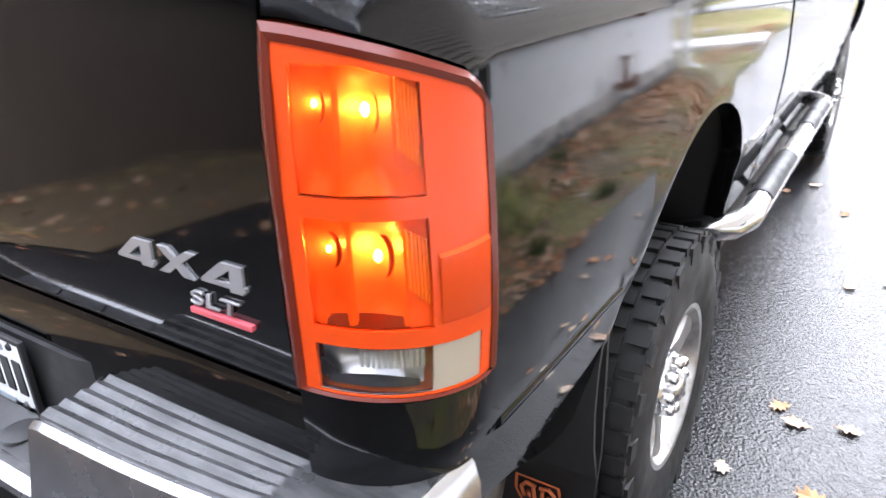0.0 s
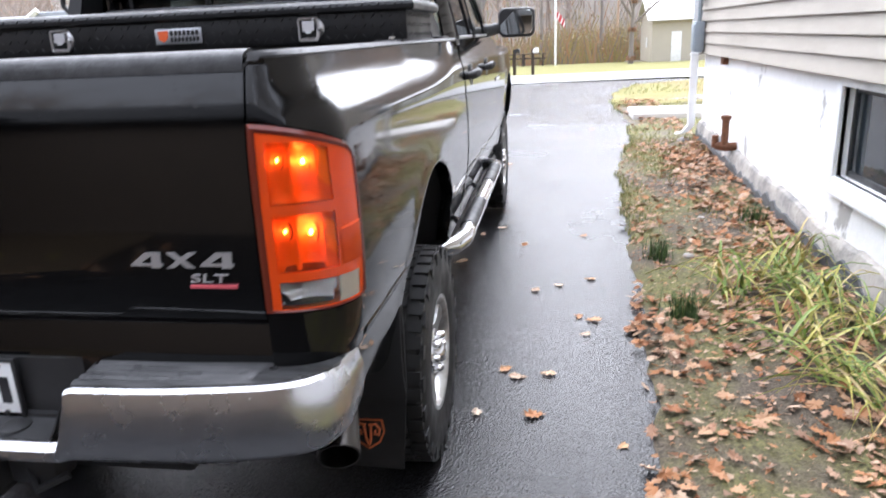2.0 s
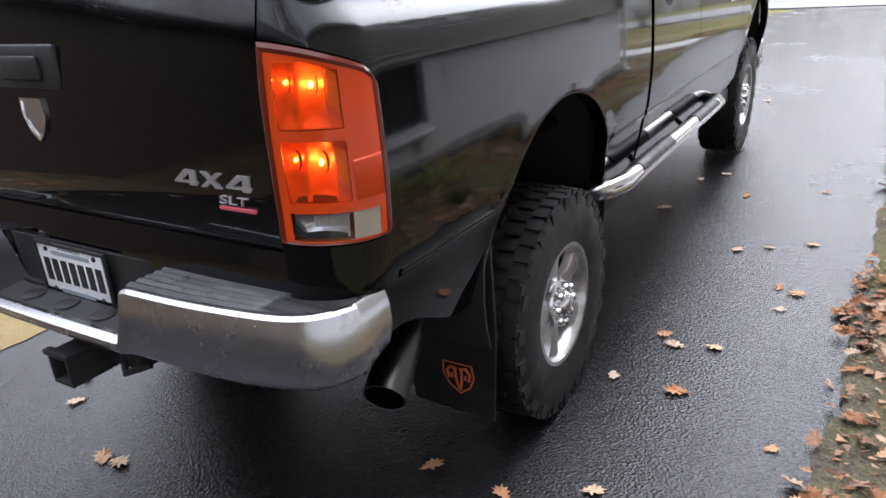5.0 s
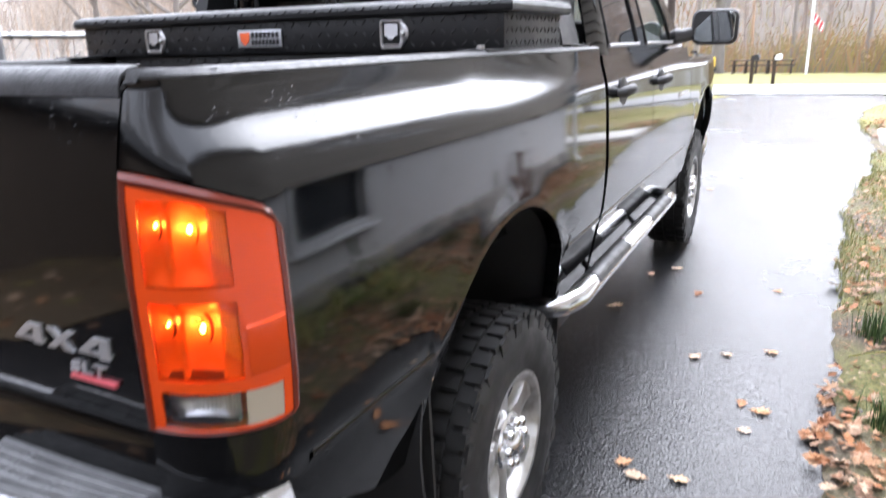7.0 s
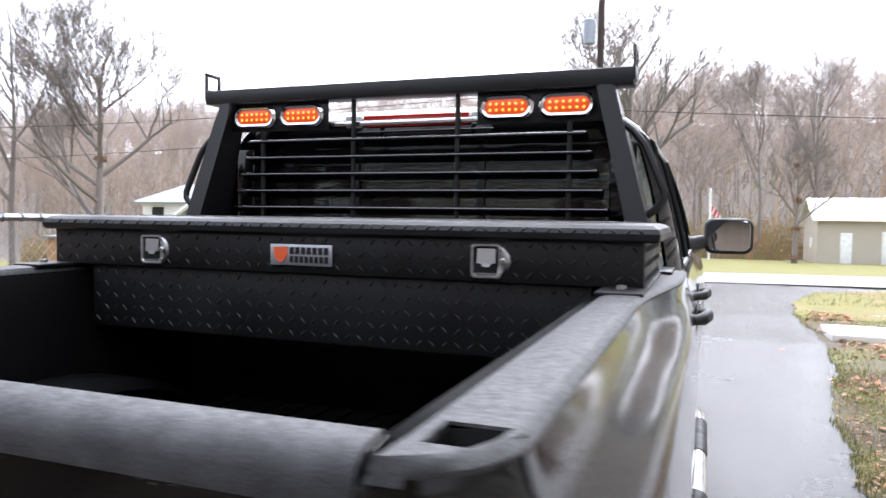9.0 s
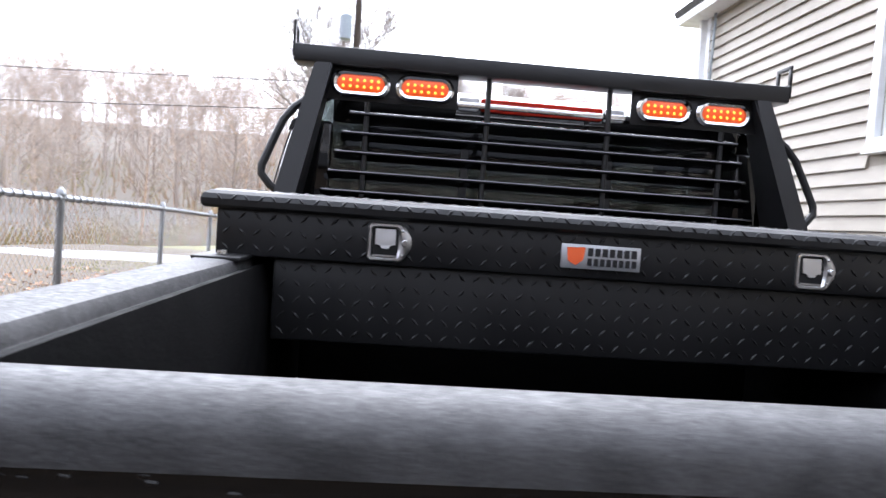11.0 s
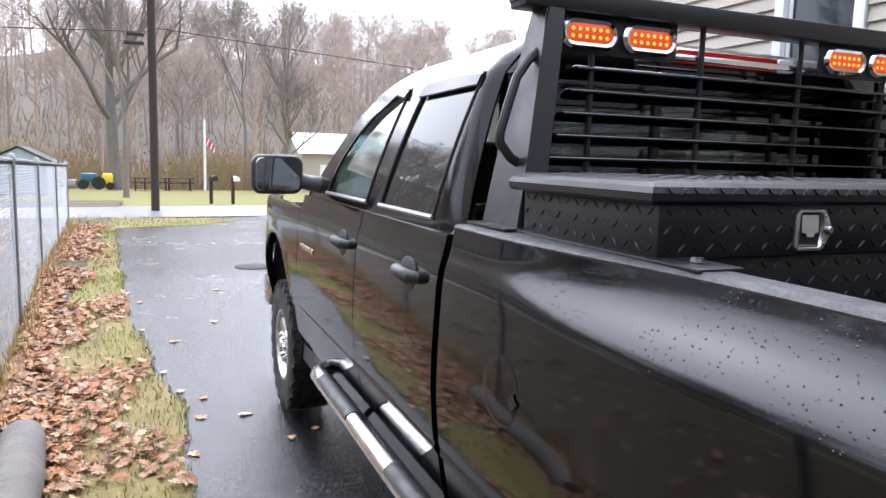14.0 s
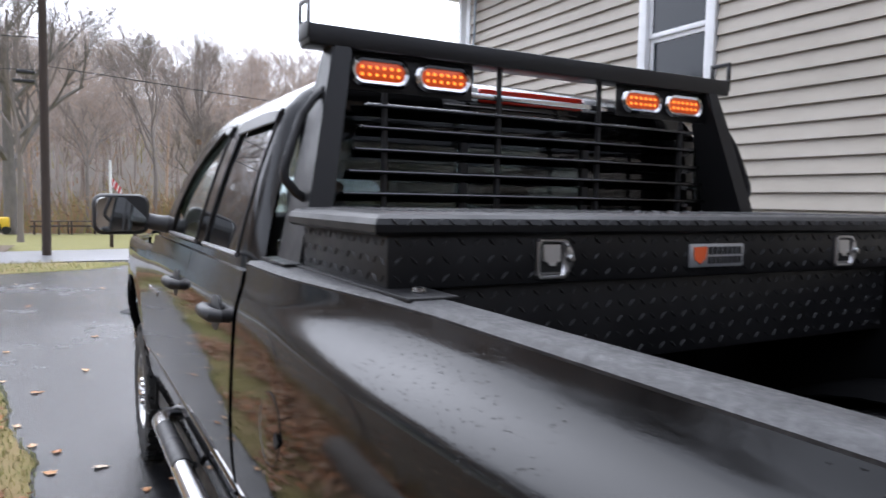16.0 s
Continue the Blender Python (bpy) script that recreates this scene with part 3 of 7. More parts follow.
for s in (1, -1):
    bm = bmesh.new()
    fs = span(0, 1, CORNER)
    spots = [("c", f) for f in fs] + [("f", y) for y in columns(CY + 0.02, BEDF, 30)]
    cols = []
    for kind, v in spots:
        f = v if kind == "c" else 1.0
        zt, zl, b = LAMP_TOP(f), LAMP_LOW(f), 0.80 if kind == "c" else max(hem(v), 0.80 - 0.12 * smooth01((v - 0.15) / 0.35))
        zl = max(zl, b + 0.01)
        zt = max(zt, zl + 0.02)
        zs = span(RAIL, zt, 26) + span(zt, zl, 14)[1:] + span(zl, b, 12)[1:]
        cols.append([corner(v, z) if kind == "c" else Vector((flank(v, z), v, z)) for z in zs])
        x = cols[-1][-1]
        cols[-1].append(x - Vector((0.05, 0, 0)) if kind == "f" else x + Vector((-0.02, 0.04, 0)))
    rows = [[bm.verts.new((p.x * s, p.y, p.z)) for p in c] for c in cols]
    for i, (a, b) in enumerate(zip(rows, rows[1:])):
        for j in range(len(a) - 1):
            if i < CORNER and 26 <= j < 40:
                continue
            bm.faces.new((a[j], a[j + 1], b[j + 1], b[j]))
    tpart("bed_side", bm, PAINT, "glossy black bed side with rain spots", solid=0.012)
    # rail cap and inner bed wall
    bm = bmesh.new()
    sect = []
    for y in [-0.002, 0.006, 0.02, 0.034, 0.062, 0.090, 0.11, 0.136] + span(0.2, BEDF, 22):
        xo = flank(max(y, CY), RAIL)
        if y < CY:
            c = min(1.0, max(0.0, (CY - y) / (CY + 0.004))) ** (1 / 0.9)
            xo = max(0.823, 0.796 + (xo - 0.796) * (1 - c * c) ** 0.475)
        sect.append([bm.verts.new((s * x, y, z)) for x, z in ((xo + 0.0015, 1.5965), (xo + 0.0025, 1.601), (xo - 0.006, 1.608), (min(0.882, xo - 0.012), 1.611), (min(0.822, xo - 0.02), 1.611), (0.802 if y < 0.05 else 0.804, 1.607), (0.798, 1.598), (0.795, 1.588), (0.780, 1.583))])
    first = [v.co.copy() for v in sect[0]]
    sect = [[bm.verts.new((c.x, c.y - 0.005, min(c.z, 1.592))) for c in first]] + sect
    for i, (a, b) in enumerate(zip(sect, sect[1:])):
        for j in range(8):
            if not (j == 3 and 0.033 < a[0].co.y < b[0].co.y < 0.091):
                bm.faces.new((a[j], a[j + 1], b[j + 1], b[j]))
    cap = tpart("rail_cap", bm, CAP, "textured black plastic rail cap with scuffs", solid=0.006)
    bm = bmesh.new()
    skin(bm, [[Vector((s * x, y, z)) for x, z in ((0.789, 1.59), (0.772, 1.5), (0.772, 1.04))] for y in span(0.03, BEDF, 12)], closed=False)
    tpart("bed_wall", bm, LINER, solid=0.02)
    # stake pocket
    bm = bmesh.new()
    skin(bm, [[Vector((s * x, y, z)) for x, y in ((0.820, 0.034), (0.858, 0.034), (0.874, 0.062), (0.884, 0.090), (0.820, 0.090))] for z in (1.608, 1.30)], caps=False)
    tpart("stake_pocket", bm, BLACK, smooth=False)

bed_floor = tpart("bed_floor", boxed(-0.79, 0.79, 0.02, BEDF, 1.00, 1.04), LINER, "black ribbed bed liner floor")
for i in range(15):
    tpart("rib", boxed(-0.74 + i * 0.1, -0.69 + i * 0.1, 0.03, BEDF - 0.05, 1.038, 1.052, 0.004, 1), LINER, "", bed_floor)
tpart("bed_bulkhead", boxed(-0.90, 0.90, BEDF - 0.04, BEDF, 0.85, RAIL, 0.006), LINER)
for s in (1, -1):
    bm = bmesh.new()
    rings = []
    for f in span(0, math.pi, 14):
        y, z = 1.06 + 0.5 * math.cos(f), 1.03 + 0.26 * math.sin(f)
        rings.append([Vector((s * 0.775, y, z)), Vector((s * 0.60, y, z)), Vector((s * 0.56, y, z - 0.03 * math.sin(f) - 0.002))])
    skin(bm, rings, closed=False)
    tpart("wheel_housing", bm, LINER, solid=0.01)

# tailgate: a pressed panel with a rounded top
bm = bmesh.new()
prof = [(0.05, 1.56), (0.052, 1.602), (0.035, 1.610), (0.008, 1.606), (-0.002, 1.596)] + [(tail_y(z), z) for z in span(1.585, 1.30, 14)] + [(-0.048, 1.16), (-0.046, 1.06), (-0.034, 1.043), (-0.01, 1.04), (0.04, 1.04)]
skin(bm, [[Vector((x, y + (0.008 if abs(x) > 0.791 else 0), z)) for y, z in prof] for x in [-0.7925, -0.7905] + span(-0.786, 0.786, 20) + [0.7905, 0.7925]], closed=True)
tailgate = tpart("tailgate", bm, PAINT, "glossy black tailgate")
bm = bmesh.new()
skin(bm, [[Vector((x, y, z)) for y, z in ((0.056, 1.588), (0.056, 1.608), (0.036, 1.616), (0.010, 1.612), (-0.004, 1.603), (-0.010, 1.590), (-0.011, 1.572))] for x in span(-0.7915, 0.7915, 20)], closed=False)
tpart("tailgate_cap", bm, CAP, "black textured tailgate cap", tailgate, solid=0.004)

# lower rear panel under the tailgate
bm = bmesh.new()
skin(bm, [[Vector((x, y, z)) for y, z in ((-0.03, 1.032), (-0.035, 1.02), (-0.035, 0.86), (0.0, 0.84))] for x in (-0.81, 0, 0.81)], closed=False)
tpart("rear_valance", bm, PAINT, solid=0.01)

# doors, fenders, cab
BACKLIGHT = material("dark_tinted_backlight", (0.10, 0.112, 0.115), 0.02)
BACKLIGHT.node_tree.nodes["Principled BSDF"].inputs["Transmission Weight"].default_value = 1.0
BELT = material("dull_belt_trim", (0.20, 0.20, 0.205), 0.35, 0.6)
SPLIT = [(2.0, 2.845), (2.853, 3.99), (3.998, 5.62)]
doors = []
for s in (1, -1):
    for i, (y0, y1) in enumerate(SPLIT):
        ob = tpart("front_fender" if i == 2 else "door", flank_panel(s, y0, y1, 1.575 if i < 2 else 1.50, 16), PAINT, "black front fender" if i == 2 else "glossy black door", solid=0.02)
        if i < 2:
            doors.append((s, i, ob))
    # crease moulding along the lower body
    for y0, y1 in ((0.14, 0.585), (1.56, BEDF), (2.0, 2.845), (2.853, 3.99)):
        bm = bmesh.new()
        ys = span(y0, y1, 10)
        skin(bm, [[Vector((s * (flank(y, 0.955) + dx), y, z)) for dx, z in ((-0.012, 0.978), (0.001, 0.968), (0.0045, 0.957), (0.003, 0.945), (-0.012, 0.930))] for y in ys], closed=True)
        tpart("side_moulding", bm, PAINT)
    # cab-to-bed gap, lower rocker
    tpart("rocker", boxed(s * 0.80, s * 0.93, 1.56, 4.2, 0.60, 0.74, 0.02), PLASTIC)
    tpart("gap_filler", boxed(s * 0.5, s * 0.93, 1.955, 2.0, 0.75, 1.58), DARK)

# greenhouse: ruled columns (place at the belt, place at the roof) and rows up the side
XZ = [(1.575, 0.942), (1.615, 0.936), (1.70, 0.921), (1.79, 0.901), (1.88, 0.878), (1.96, 0.854), (2.035, 0.828), (2.085, 0.785), (2.12, 0.735), (2.15, 0.68), (2.172, 0.60)]
COLS = [
    [(1.575, 2.005), (2.172, 2.01)],
    [(1.575, 2.175), (2.035, 2.06), (2.172, 2.05)],
    [(1.575, 2.715), (2.035, 2.515), (2.172, 2.45)],
    [(1.575, 2.895), (2.035, 2.69), (2.172, 2.62)],
    [(1.575, 3.57), (1.615, 3.55), (1.70, 3.47), (1.79, 3.365), (1.88, 3.22), (1.96, 3.04), (2.035, 2.79), (2.085, 2.74), (2.172, 2.72)],
    [(1.575, 3.93), (1.70, 3.73), (1.79, 3.585), (1.88, 3.43), (1.96, 3.27), (2.035, 3.10), (2.085, 3.00), (2.13, 2.95), (2.172, 2.92)],
]
ROWS = [1.575, 1.615, 1.66, 1.70, 1.745, 1.79, 1.835, 1.88, 1.92, 1.96, 2.0, 2.035, 2.06, 2.085, 2.104, 2.12, 2.136, 2.15, 2.162, 2.172]
GLASS_TOP = 11


def cabline(s, f, z, out=0.0):
    """A point on the cab's side at a place between columns; out lifts it off the skin."""
    c = min(max(int(f), 0), len(COLS) - 2)
    x = table(z, XZ) + out
    x *= 1 - 0.045 * (1 - min(f, 1.0)) ** 2
    return Vector((s * x, lerp(table(z, COLS[c]), table(z, COLS[c + 1]), f - c), z))


VISOR = material("smoked_acrylic", (0.006, 0.006, 0.007), 0.28, 0.0, 0.3)
PRIVACY = material("dark_privacy_glass", (0.012, 0.013, 0.014), 0.02, 0.0, 0.3)
for s in (1, -1):
    bm = bmesh.new()
    stops = span(0, 1, 6) + [2, 3, 4, 4.5, 5]
    grid = [[bm.verts.new(cabline(s, f, z)) for z in ROWS] for f in stops]
    for i, (f, g) in enumerate(zip(stops, stops[1:])):
        for r in range(len(ROWS) - 1):
            if (f, g) in ((1, 2), (3, 4)) and 1 <= r < GLASS_TOP:
                continue
            bm.faces.new((grid[i][r], grid[i + 1][r], grid[i + 1][r + 1], grid[i][r + 1]))
    tpart("cab_side", bm, PAINT, solid=0.012)
    for i, c in ((0, 1), (1, 3)):
        door = [o for ss, ii, o in doors if ss == s and ii == i][0]
        bm = bmesh.new()
        skin(bm, [[cabline(s, c + f, z, -0.005) for z in ROWS[1:GLASS_TOP + 1]] for f in span(0.0, 1.0, 4)], closed=False)
        g = tpart("window_glass", bm, PRIVACY if i == 0 else GLASS, "dark privacy glass" if i == 0 else "green-tinted side glass", door, solid=0.004)
        g.visible_shadow = i == 0
        # rubber channel round the glass
        bm = bmesh.new()
        rim = [(c, z) for z in ROWS[1:GLASS_TOP + 1]] + [(c + f, 2.035) for f in span(0.1, 0.9, 5)] + [(c + 1, z) for z in ROWS[GLASS_TOP:0:-1]]
        tube(bm, [cabline(s, f, z, 0.0) for f, z in rim], 0.006, 6)
        tpart("glass_channel", bm, DARK, "", door)
        bm = bmesh.new()
        tube(bm, [cabline(s, c + f, 1.609, 0.002) for f in span(-0.03, 1.02, 5)], 0.009, 6)
        tpart("belt_strip", bm, BELT, "dull grey belt strip", door)
        # rain visor arching over the glass
        bm = bmesh.new()
        if i == 0:
            path = [(c + 1 - f, 2.040 + 0.012 * math.sin(math.pi * f), 2.000 - 0.002 * math.cos(math.pi * f)) for f in span(-0.04, 1.06, 12)]
            rows = [(cabline(s, f, a, 0.002), cabline(s, f, a - 0.008, 0.012), cabline(s, f, b, 0.013), cabline(s, f, b - 0.005, 0.009)) for f, a, b in path]
        else:
            rows = []
            for z in (1.70, 1.745, 1.79, 1.835, 1.88, 1.92, 1.96, 2.0, 2.035):
                w = min(0.32, 0.05 / max(0.03, table(z, COLS[4]) - table(z, COLS[3])))
                rows.append((cabline(s, c + 1.01, z + 0.012, 0.002), cabline(s, c + 1 - 0.3 * w, z, 0.010), cabline(s, c + 1 - w, z - 0.012, 0.016), cabline(s, c + 1 - w, z - 0.018, 0.012)))
            rows.append((cabline(s, c - 0.02, 2.046, 0.002), cabline(s, c - 0.02, 2.030, 0.009), cabline(s, c - 0.02, 2.006, 0.015), cabline(s, c - 0.02, 2.0, 0.011)))
        skin(bm, rows, closed=False)
        tpart("rain_visor", bm, VISOR, "smoked window rain visor", door, solid=0.003)
        # door handle: pull bar over a cup
        yh = 2.215 if i == 0 else 3.035
        xs = flank(yh, 1.43)
        bm = bmesh.new()
        lathe(bm, [(-0.01, 0.02), (-0.008, 0.052), (0.004, 0.058), (0.008, 0.05), (0.008, 0.001)], (s * (xs - 0.004), yh + 0.02, 1.425), (s, 0, 0), 24)
        for v in bm.verts:
            v.co.y = yh + 0.02 + (v.co.y - yh - 0.02) * 1.35
        cup = tpart("handle_cup", bm, PLASTIC, "", door)
        bm = bmesh.new()
        pts = [(s * (xs - 0.005), yh + 0.09, 1.428), (s * (xs + 0.022), yh + 0.075, 1.434), (s * (xs + 0.036), yh + 0.03, 1.438), (s * (xs + 0.036), yh - 0.02, 1.436), (s * (xs + 0.024), yh - 0.05, 1.43), (s * (xs - 0.005), yh - 0.062, 1.426)]
        tube(bm, pts, [0.016, 0.02, 0.021, 0.021, 0.022, 0.018], 10)
        tpart("door_handle", bm, PLASTIC, "black pull handle", door)

# roof, windscreen, rear wall

bm = bmesh.new()
skin(bm, [[Vector((x, lerp(1.985, 2.92 + 0.10 * (1 - (x / 0.62) ** 2), f), 2.168 + 0.020 * (1 - (x / 0.62) ** 2) * math.sin(math.pi * lerp(0.08, 0.95, f)) - 0.045 * max(0.0, 1 - f / 0.12) ** 2)) for x in span(-0.61, 0.61, 18)] for f in span(0, 1, 24)], closed=False)
tpart("roof_panel", bm, PAINT, "glossy black cab roof", solid=0.03)
bm = bmesh.new()
skin(bm, [[Vector((u * table(z, XZ), table(z, COLS[5]) + 0.11 * (1 - u * u), z)) for u in span(-0.99, 0.99, 12)] for z in span(1.575, 2.165, 10)], closed=False)
tpart("windscreen", bm, GLASS, "windscreen", solid=0.005).visible_shadow = False
for x0, x1, z0, z1, what in ((-0.87, 0.87, 0.85, 1.60, "cab_rear_wall"), (-0.85, 0.85, 1.60, 1.66, "window_sill"), (-0.785, -0.70, 1.66, 2.03, "cab_pillar"), (0.70, 0.785, 1.66, 2.03, "cab_pillar"), (-0.70, 0.70, 2.03, 2.12, "roof_header")):
    tpart(what, boxed(x0, x1, 2.0, 2.06, z0, z1, 0.01), PAINT)
tpart("rear_window", boxed(-0.70, 0.70, 2.02, 2.028, 1.655, 2.035), BACKLIGHT, "dark tinted sliding rear window", smooth=False).visible_shadow = False
for x in (-0.25, 0.25):
    tpart("rear_window_divider", boxed(x - 0.012, x + 0.012, 2.008, 2.034, 1.66, 2.0), PLASTIC)
bm = bmesh.new()
box(bm, -0.21, 0.21, 1.985, 2.01, 2.10, 2.145, 0.008)
LENS_WHITE = material("frosted_lens", (0.75, 0.76, 0.78), 0.2, 0.0, 0.5, 0.8)
REDLENS = material("dim_red_lens", (0.5, 0.02, 0.01), 0.15, 0.0, 0.5, 0.6)
brake = tpart("third_brake_light", bm, REDLENS, "red high brake light lens")
for s in (1, -1):
    tpart("cargo_lens", boxed(s * 0.215, s * 0.285, 1.985, 2.01, 2.10, 2.145, 0.008), LENS_WHITE, "frosted white cargo lamp lens", brake)
# cabin: floor, seats, dashboard, wheel
tpart("cab_floor", boxed(-0.9, 0.9, 2.06, 4.2, 0.80, 0.86), DARK)
tpart("headliner", boxed(-0.62, 0.62, 2.08, 3.3, 2.06, 2.075), CLOTH)
for y0, x0, x1 in ((2.12, -0.80, 0.80), (2.78, -0.75, -0.18), (2.78, 0.18, 0.75)):
    bm = bmesh.new()
    box(bm, x0, x1, y0 + 0.05, y0 + 0.55, 1.02, 1.25, 0.05)
    box(bm, x0 + 0.02, x1 - 0.02, y0, y0 + 0.16, 1.22, 1.72 if y0 > 2.5 else 1.62, 0.05)
    for hx in ((x0 + x1) / 2,) if y0 > 2.5 else (x0 + 0.28, x1 - 0.28):
        box(bm, hx - 0.12, hx + 0.12, y0 + 0.02, y0 + 0.12, 1.70 if y0 > 2.5 else 1.60, 1.86 if y0 > 2.5 else 1.76, 0.04)
    tpart("seat", bm, CLOTH, "grey cloth seat")
tpart("dashboard", boxed(-0.86, 0.86, 3.6, 4.0, 1.2, 1.54, 0.06), DARK)
bm = bmesh.new()
c = Vector((-0.42, 3.42, 1.50))
pts = [c + Vector((0.19 * math.cos(a), 0.07 * math.sin(a), 0.18 * math.sin(a))) for a in span(0, 2 * math.pi, 24)]
tube(bm, pts, 0.015, 8)
tube(bm, [c, c + Vector((0, 0.2, -0.08))], 0.03, 8)
tpart("steering_wheel", bm, PLASTIC)
# bonnet and nose
bm = bmesh.new()
skin(bm, [[Vector((x * lerp(1, 0.86, smooth01((y - 4.8) / 0.8)), y, lerp(1.575, 1.47, smooth01((y - 3.95) / 1.6)) - 0.05 * smooth01((abs(x) - 0.55) / 0.4) - (0.16 * smooth01((y - 5.4) / 0.28)) + 0.03 * smooth01((0.45 - abs(x)) / 0.2))) for x in span(-0.93, 0.93, 24)] for y in span(3.93, 5.68, 24)], closed=False)
tpart("bonnet", bm, PAINT, "glossy black bonnet", solid=0.02)
tpart("radiator_panel", boxed(-0.72, 0.72, 5.52, 5.62, 0.75, 1.32, 0.03), DARK)
bm = bmesh.new()
for x0, x1, z0, z1 in ((-0.5, 0.5, 1.28, 1.34), (-0.5, 0.5, 0.92, 0.98), (-0.5, -0.44, 0.92, 1.34), (0.44, 0.5, 0.92, 1.34), (-0.03, 0.03, 0.95, 1.3), (-0.5, 0.5, 1.1, 1.15)):
    box(bm, x0, x1, 5.60, 5.68, z0, z1, 0.012)
tpart("grille", bm, CHROME, "chrome crossbar grille")
for s in (1, -1):
    tpart("headlight", boxed(s * 0.52, s * 0.78, 5.55, 5.66, 1.0, 1.3, 0.03), CLEAR, "clear headlight lens")
tpart("front_bumper", boxed(-0.92, 0.92, 5.6, 5.8, 0.62, 0.88, 0.05), BUMPER_CHROME, "chrome front bumper")
# chassis under the body
bm = bmesh.new()
for s in (1, -1):
    box(bm, s * 0.42 - 0.04, s * 0.42 + 0.04, 0.1, 5.5, 0.58, 0.76)
tpart("chassis_rail", bm, DARK)
bm = bmesh.new()
tube(bm, [(-0.75, 1.11, 0.44), (0.75, 1.11, 0.44)], 0.05, 10)
lathe(bm, [(-0.16, 0.06), (-0.08, 0.16), (0.08, 0.16), (0.16, 0.06)], (0.0, 1.11, 0.44), (0, 1, 0), 16)
tpart("rear_axle", bm, DARK)
bm = bmesh.new()
tube(bm, [(-0.75, 4.675, 0.575), (0.75, 4.675, 0.575)], 0.05, 10)
tpart("front_axle", bm, DARK)
for s in (1, -1):
    for cy, cz, r in ARCH:
        bm = bmesh.new()
        skin(bm, [[Vector((s * x, cy + (r + 0.03) * math.cos(a), cz + (r + 0.03) * math.sin(a))) for x in (0.945, 0.58)] for a in span(-0.35, math.pi + 0.35, 22)], closed=False)
        tpart("wheel_well", bm, DARK, solid=0.01)
        bm = bmesh.new()
        pts = [Vector((s * 0.57, cy + (r + 0.03) * math.cos(a), cz + (r + 0.03) * math.sin(a))) for a in span(-0.35, math.pi + 0.35, 22)]
        slab(bm, pts, 0.02, (-s, 0, 0))
        tpart("well_lining", bm, DARK, smooth=False)


# wheels
def wheel(cy, cz, s):
    w = new("wheel")
    w.parent = truck
    w.matrix_basis = T0 @ Matrix.Translation((s * 0.84, cy, cz)) @ Matrix.Scale(s, 4, (1, 0, 0))
    R = 0.42
    bm = bmesh.new()
    lathe(bm, [(-0.125, 0.215), (-0.132, 0.25), (-0.135, 0.33), (-0.128, 0.385), (-0.108, 0.408), (0.108, 0.408), (0.128, 0.385), (0.137, 0.33), (0.133, 0.25), (0.125, 0.222), (0.11, 0.218), (-0.11, 0.215), (-0.125, 0.215)], (0, 0, 0), (1, 0, 0), 56, caps=False)
    tyre = part("tyre", bm, RUBBER, w, "worn black all-terrain tyre")
    # tread blocks and shoulder lugs
    bm = bmesh.new()
    n = 44
    for i in range(n):
        a = 2 * math.pi * i / n
        for x0, x1, da in ((-0.125, -0.075, 0.0), (-0.066, -0.012, 0.5), (0.012, 0.066, 0.0), (0.075, 0.125, 0.5)):
            m = Matrix.Rotation(a + da * 2 * math.pi / n, 4, "X")
            inner = 0.395 if abs(x0 + x1) > 0.15 else 0.40
            box(bm, x0, x1, -0.021, 0.021, inner, R + (0.0 if abs(x0 + x1) < 0.15 else -0.004), m=m)
        if i % 2 == 0:
            for sx in (-1, 1):
                box(bm, sx * 0.118, sx * 0.1335, -0.024, 0.024, 0.362, 0.405, m=Matrix.Rotation(a, 4, "X"))
    tagged(part("tread", bm, RUBBER, tyre, smooth=False), kind="stuff")
    bm = bmesh.new()
    lathe(bm, [(-0.11, 0.218), (-0.10, 0.200), (0.06, 0.195), (0.108, 0.205), (0.122, 0.222), (0.127, 0.226), (0.125, 0.212), (0.10, 0.192), (0.03, 0.185), (-0.10, 0.19)], (0, 0, 0), (1, 0, 0), 48, caps=False)
    rim = part("rim", bm, ALLOY, w, "brake-dusted silver alloy rim")
    for i in range(5):
        bm = bmesh.new()
        a = 2 * math.pi * i / 5 + 0.3
        m = Matrix.Rotation(a, 4, "X")
        rows = []
        for r, h, d in ((0.07, 0.052, 0.085), (0.12, 0.040, 0.098), (0.16, 0.043, 0.102), (0.195, 0.062, 0.105)):
            rows.append([m @ Vector((d - 0.03, -h, r)), m @ Vector((d, -h * 0.82, r)), m @ Vector((d + 0.006, 0, r)), m @ Vector((d, h * 0.82, r)), m @ Vector((d - 0.03, h, r))])
        skin(bm, rows)
        part("spoke", bm, ALLOY, rim)
    bm = bmesh.new()
    lathe(bm, [(0.05, 0.19), (0.055, 0.08), (0.05, 0.001)], (0, 0, 0), (1, 0, 0), 24)
    part("brake_disc", bm, DARK, w)
    bm = bmesh.new()
    lathe(bm, [(0.07, 0.092), (0.10, 0.090), (0.108, 0.082), (0.110, 0.05), (0.128, 0.046), (0.14, 0.036), (0.145, 0.016), (0.146, 0.001)], (0, 0, 0), (1, 0, 0), 32)
    hub = part("hub_cap", bm, CHROME, w, "chrome hub cap")
    for i in range(8):
        a = 2 * math.pi * i / 8
        bm = bmesh.new()
        lathe(bm, [(0.10, 0.0175), (0.122, 0.0175), (0.134, 0.013), (0.139, 0.001)], (0, 0.068 * math.cos(a), 0.068 * math.sin(a)), (1, 0, 0), 10)
        part("lug_nut", bm, CHROME, hub)


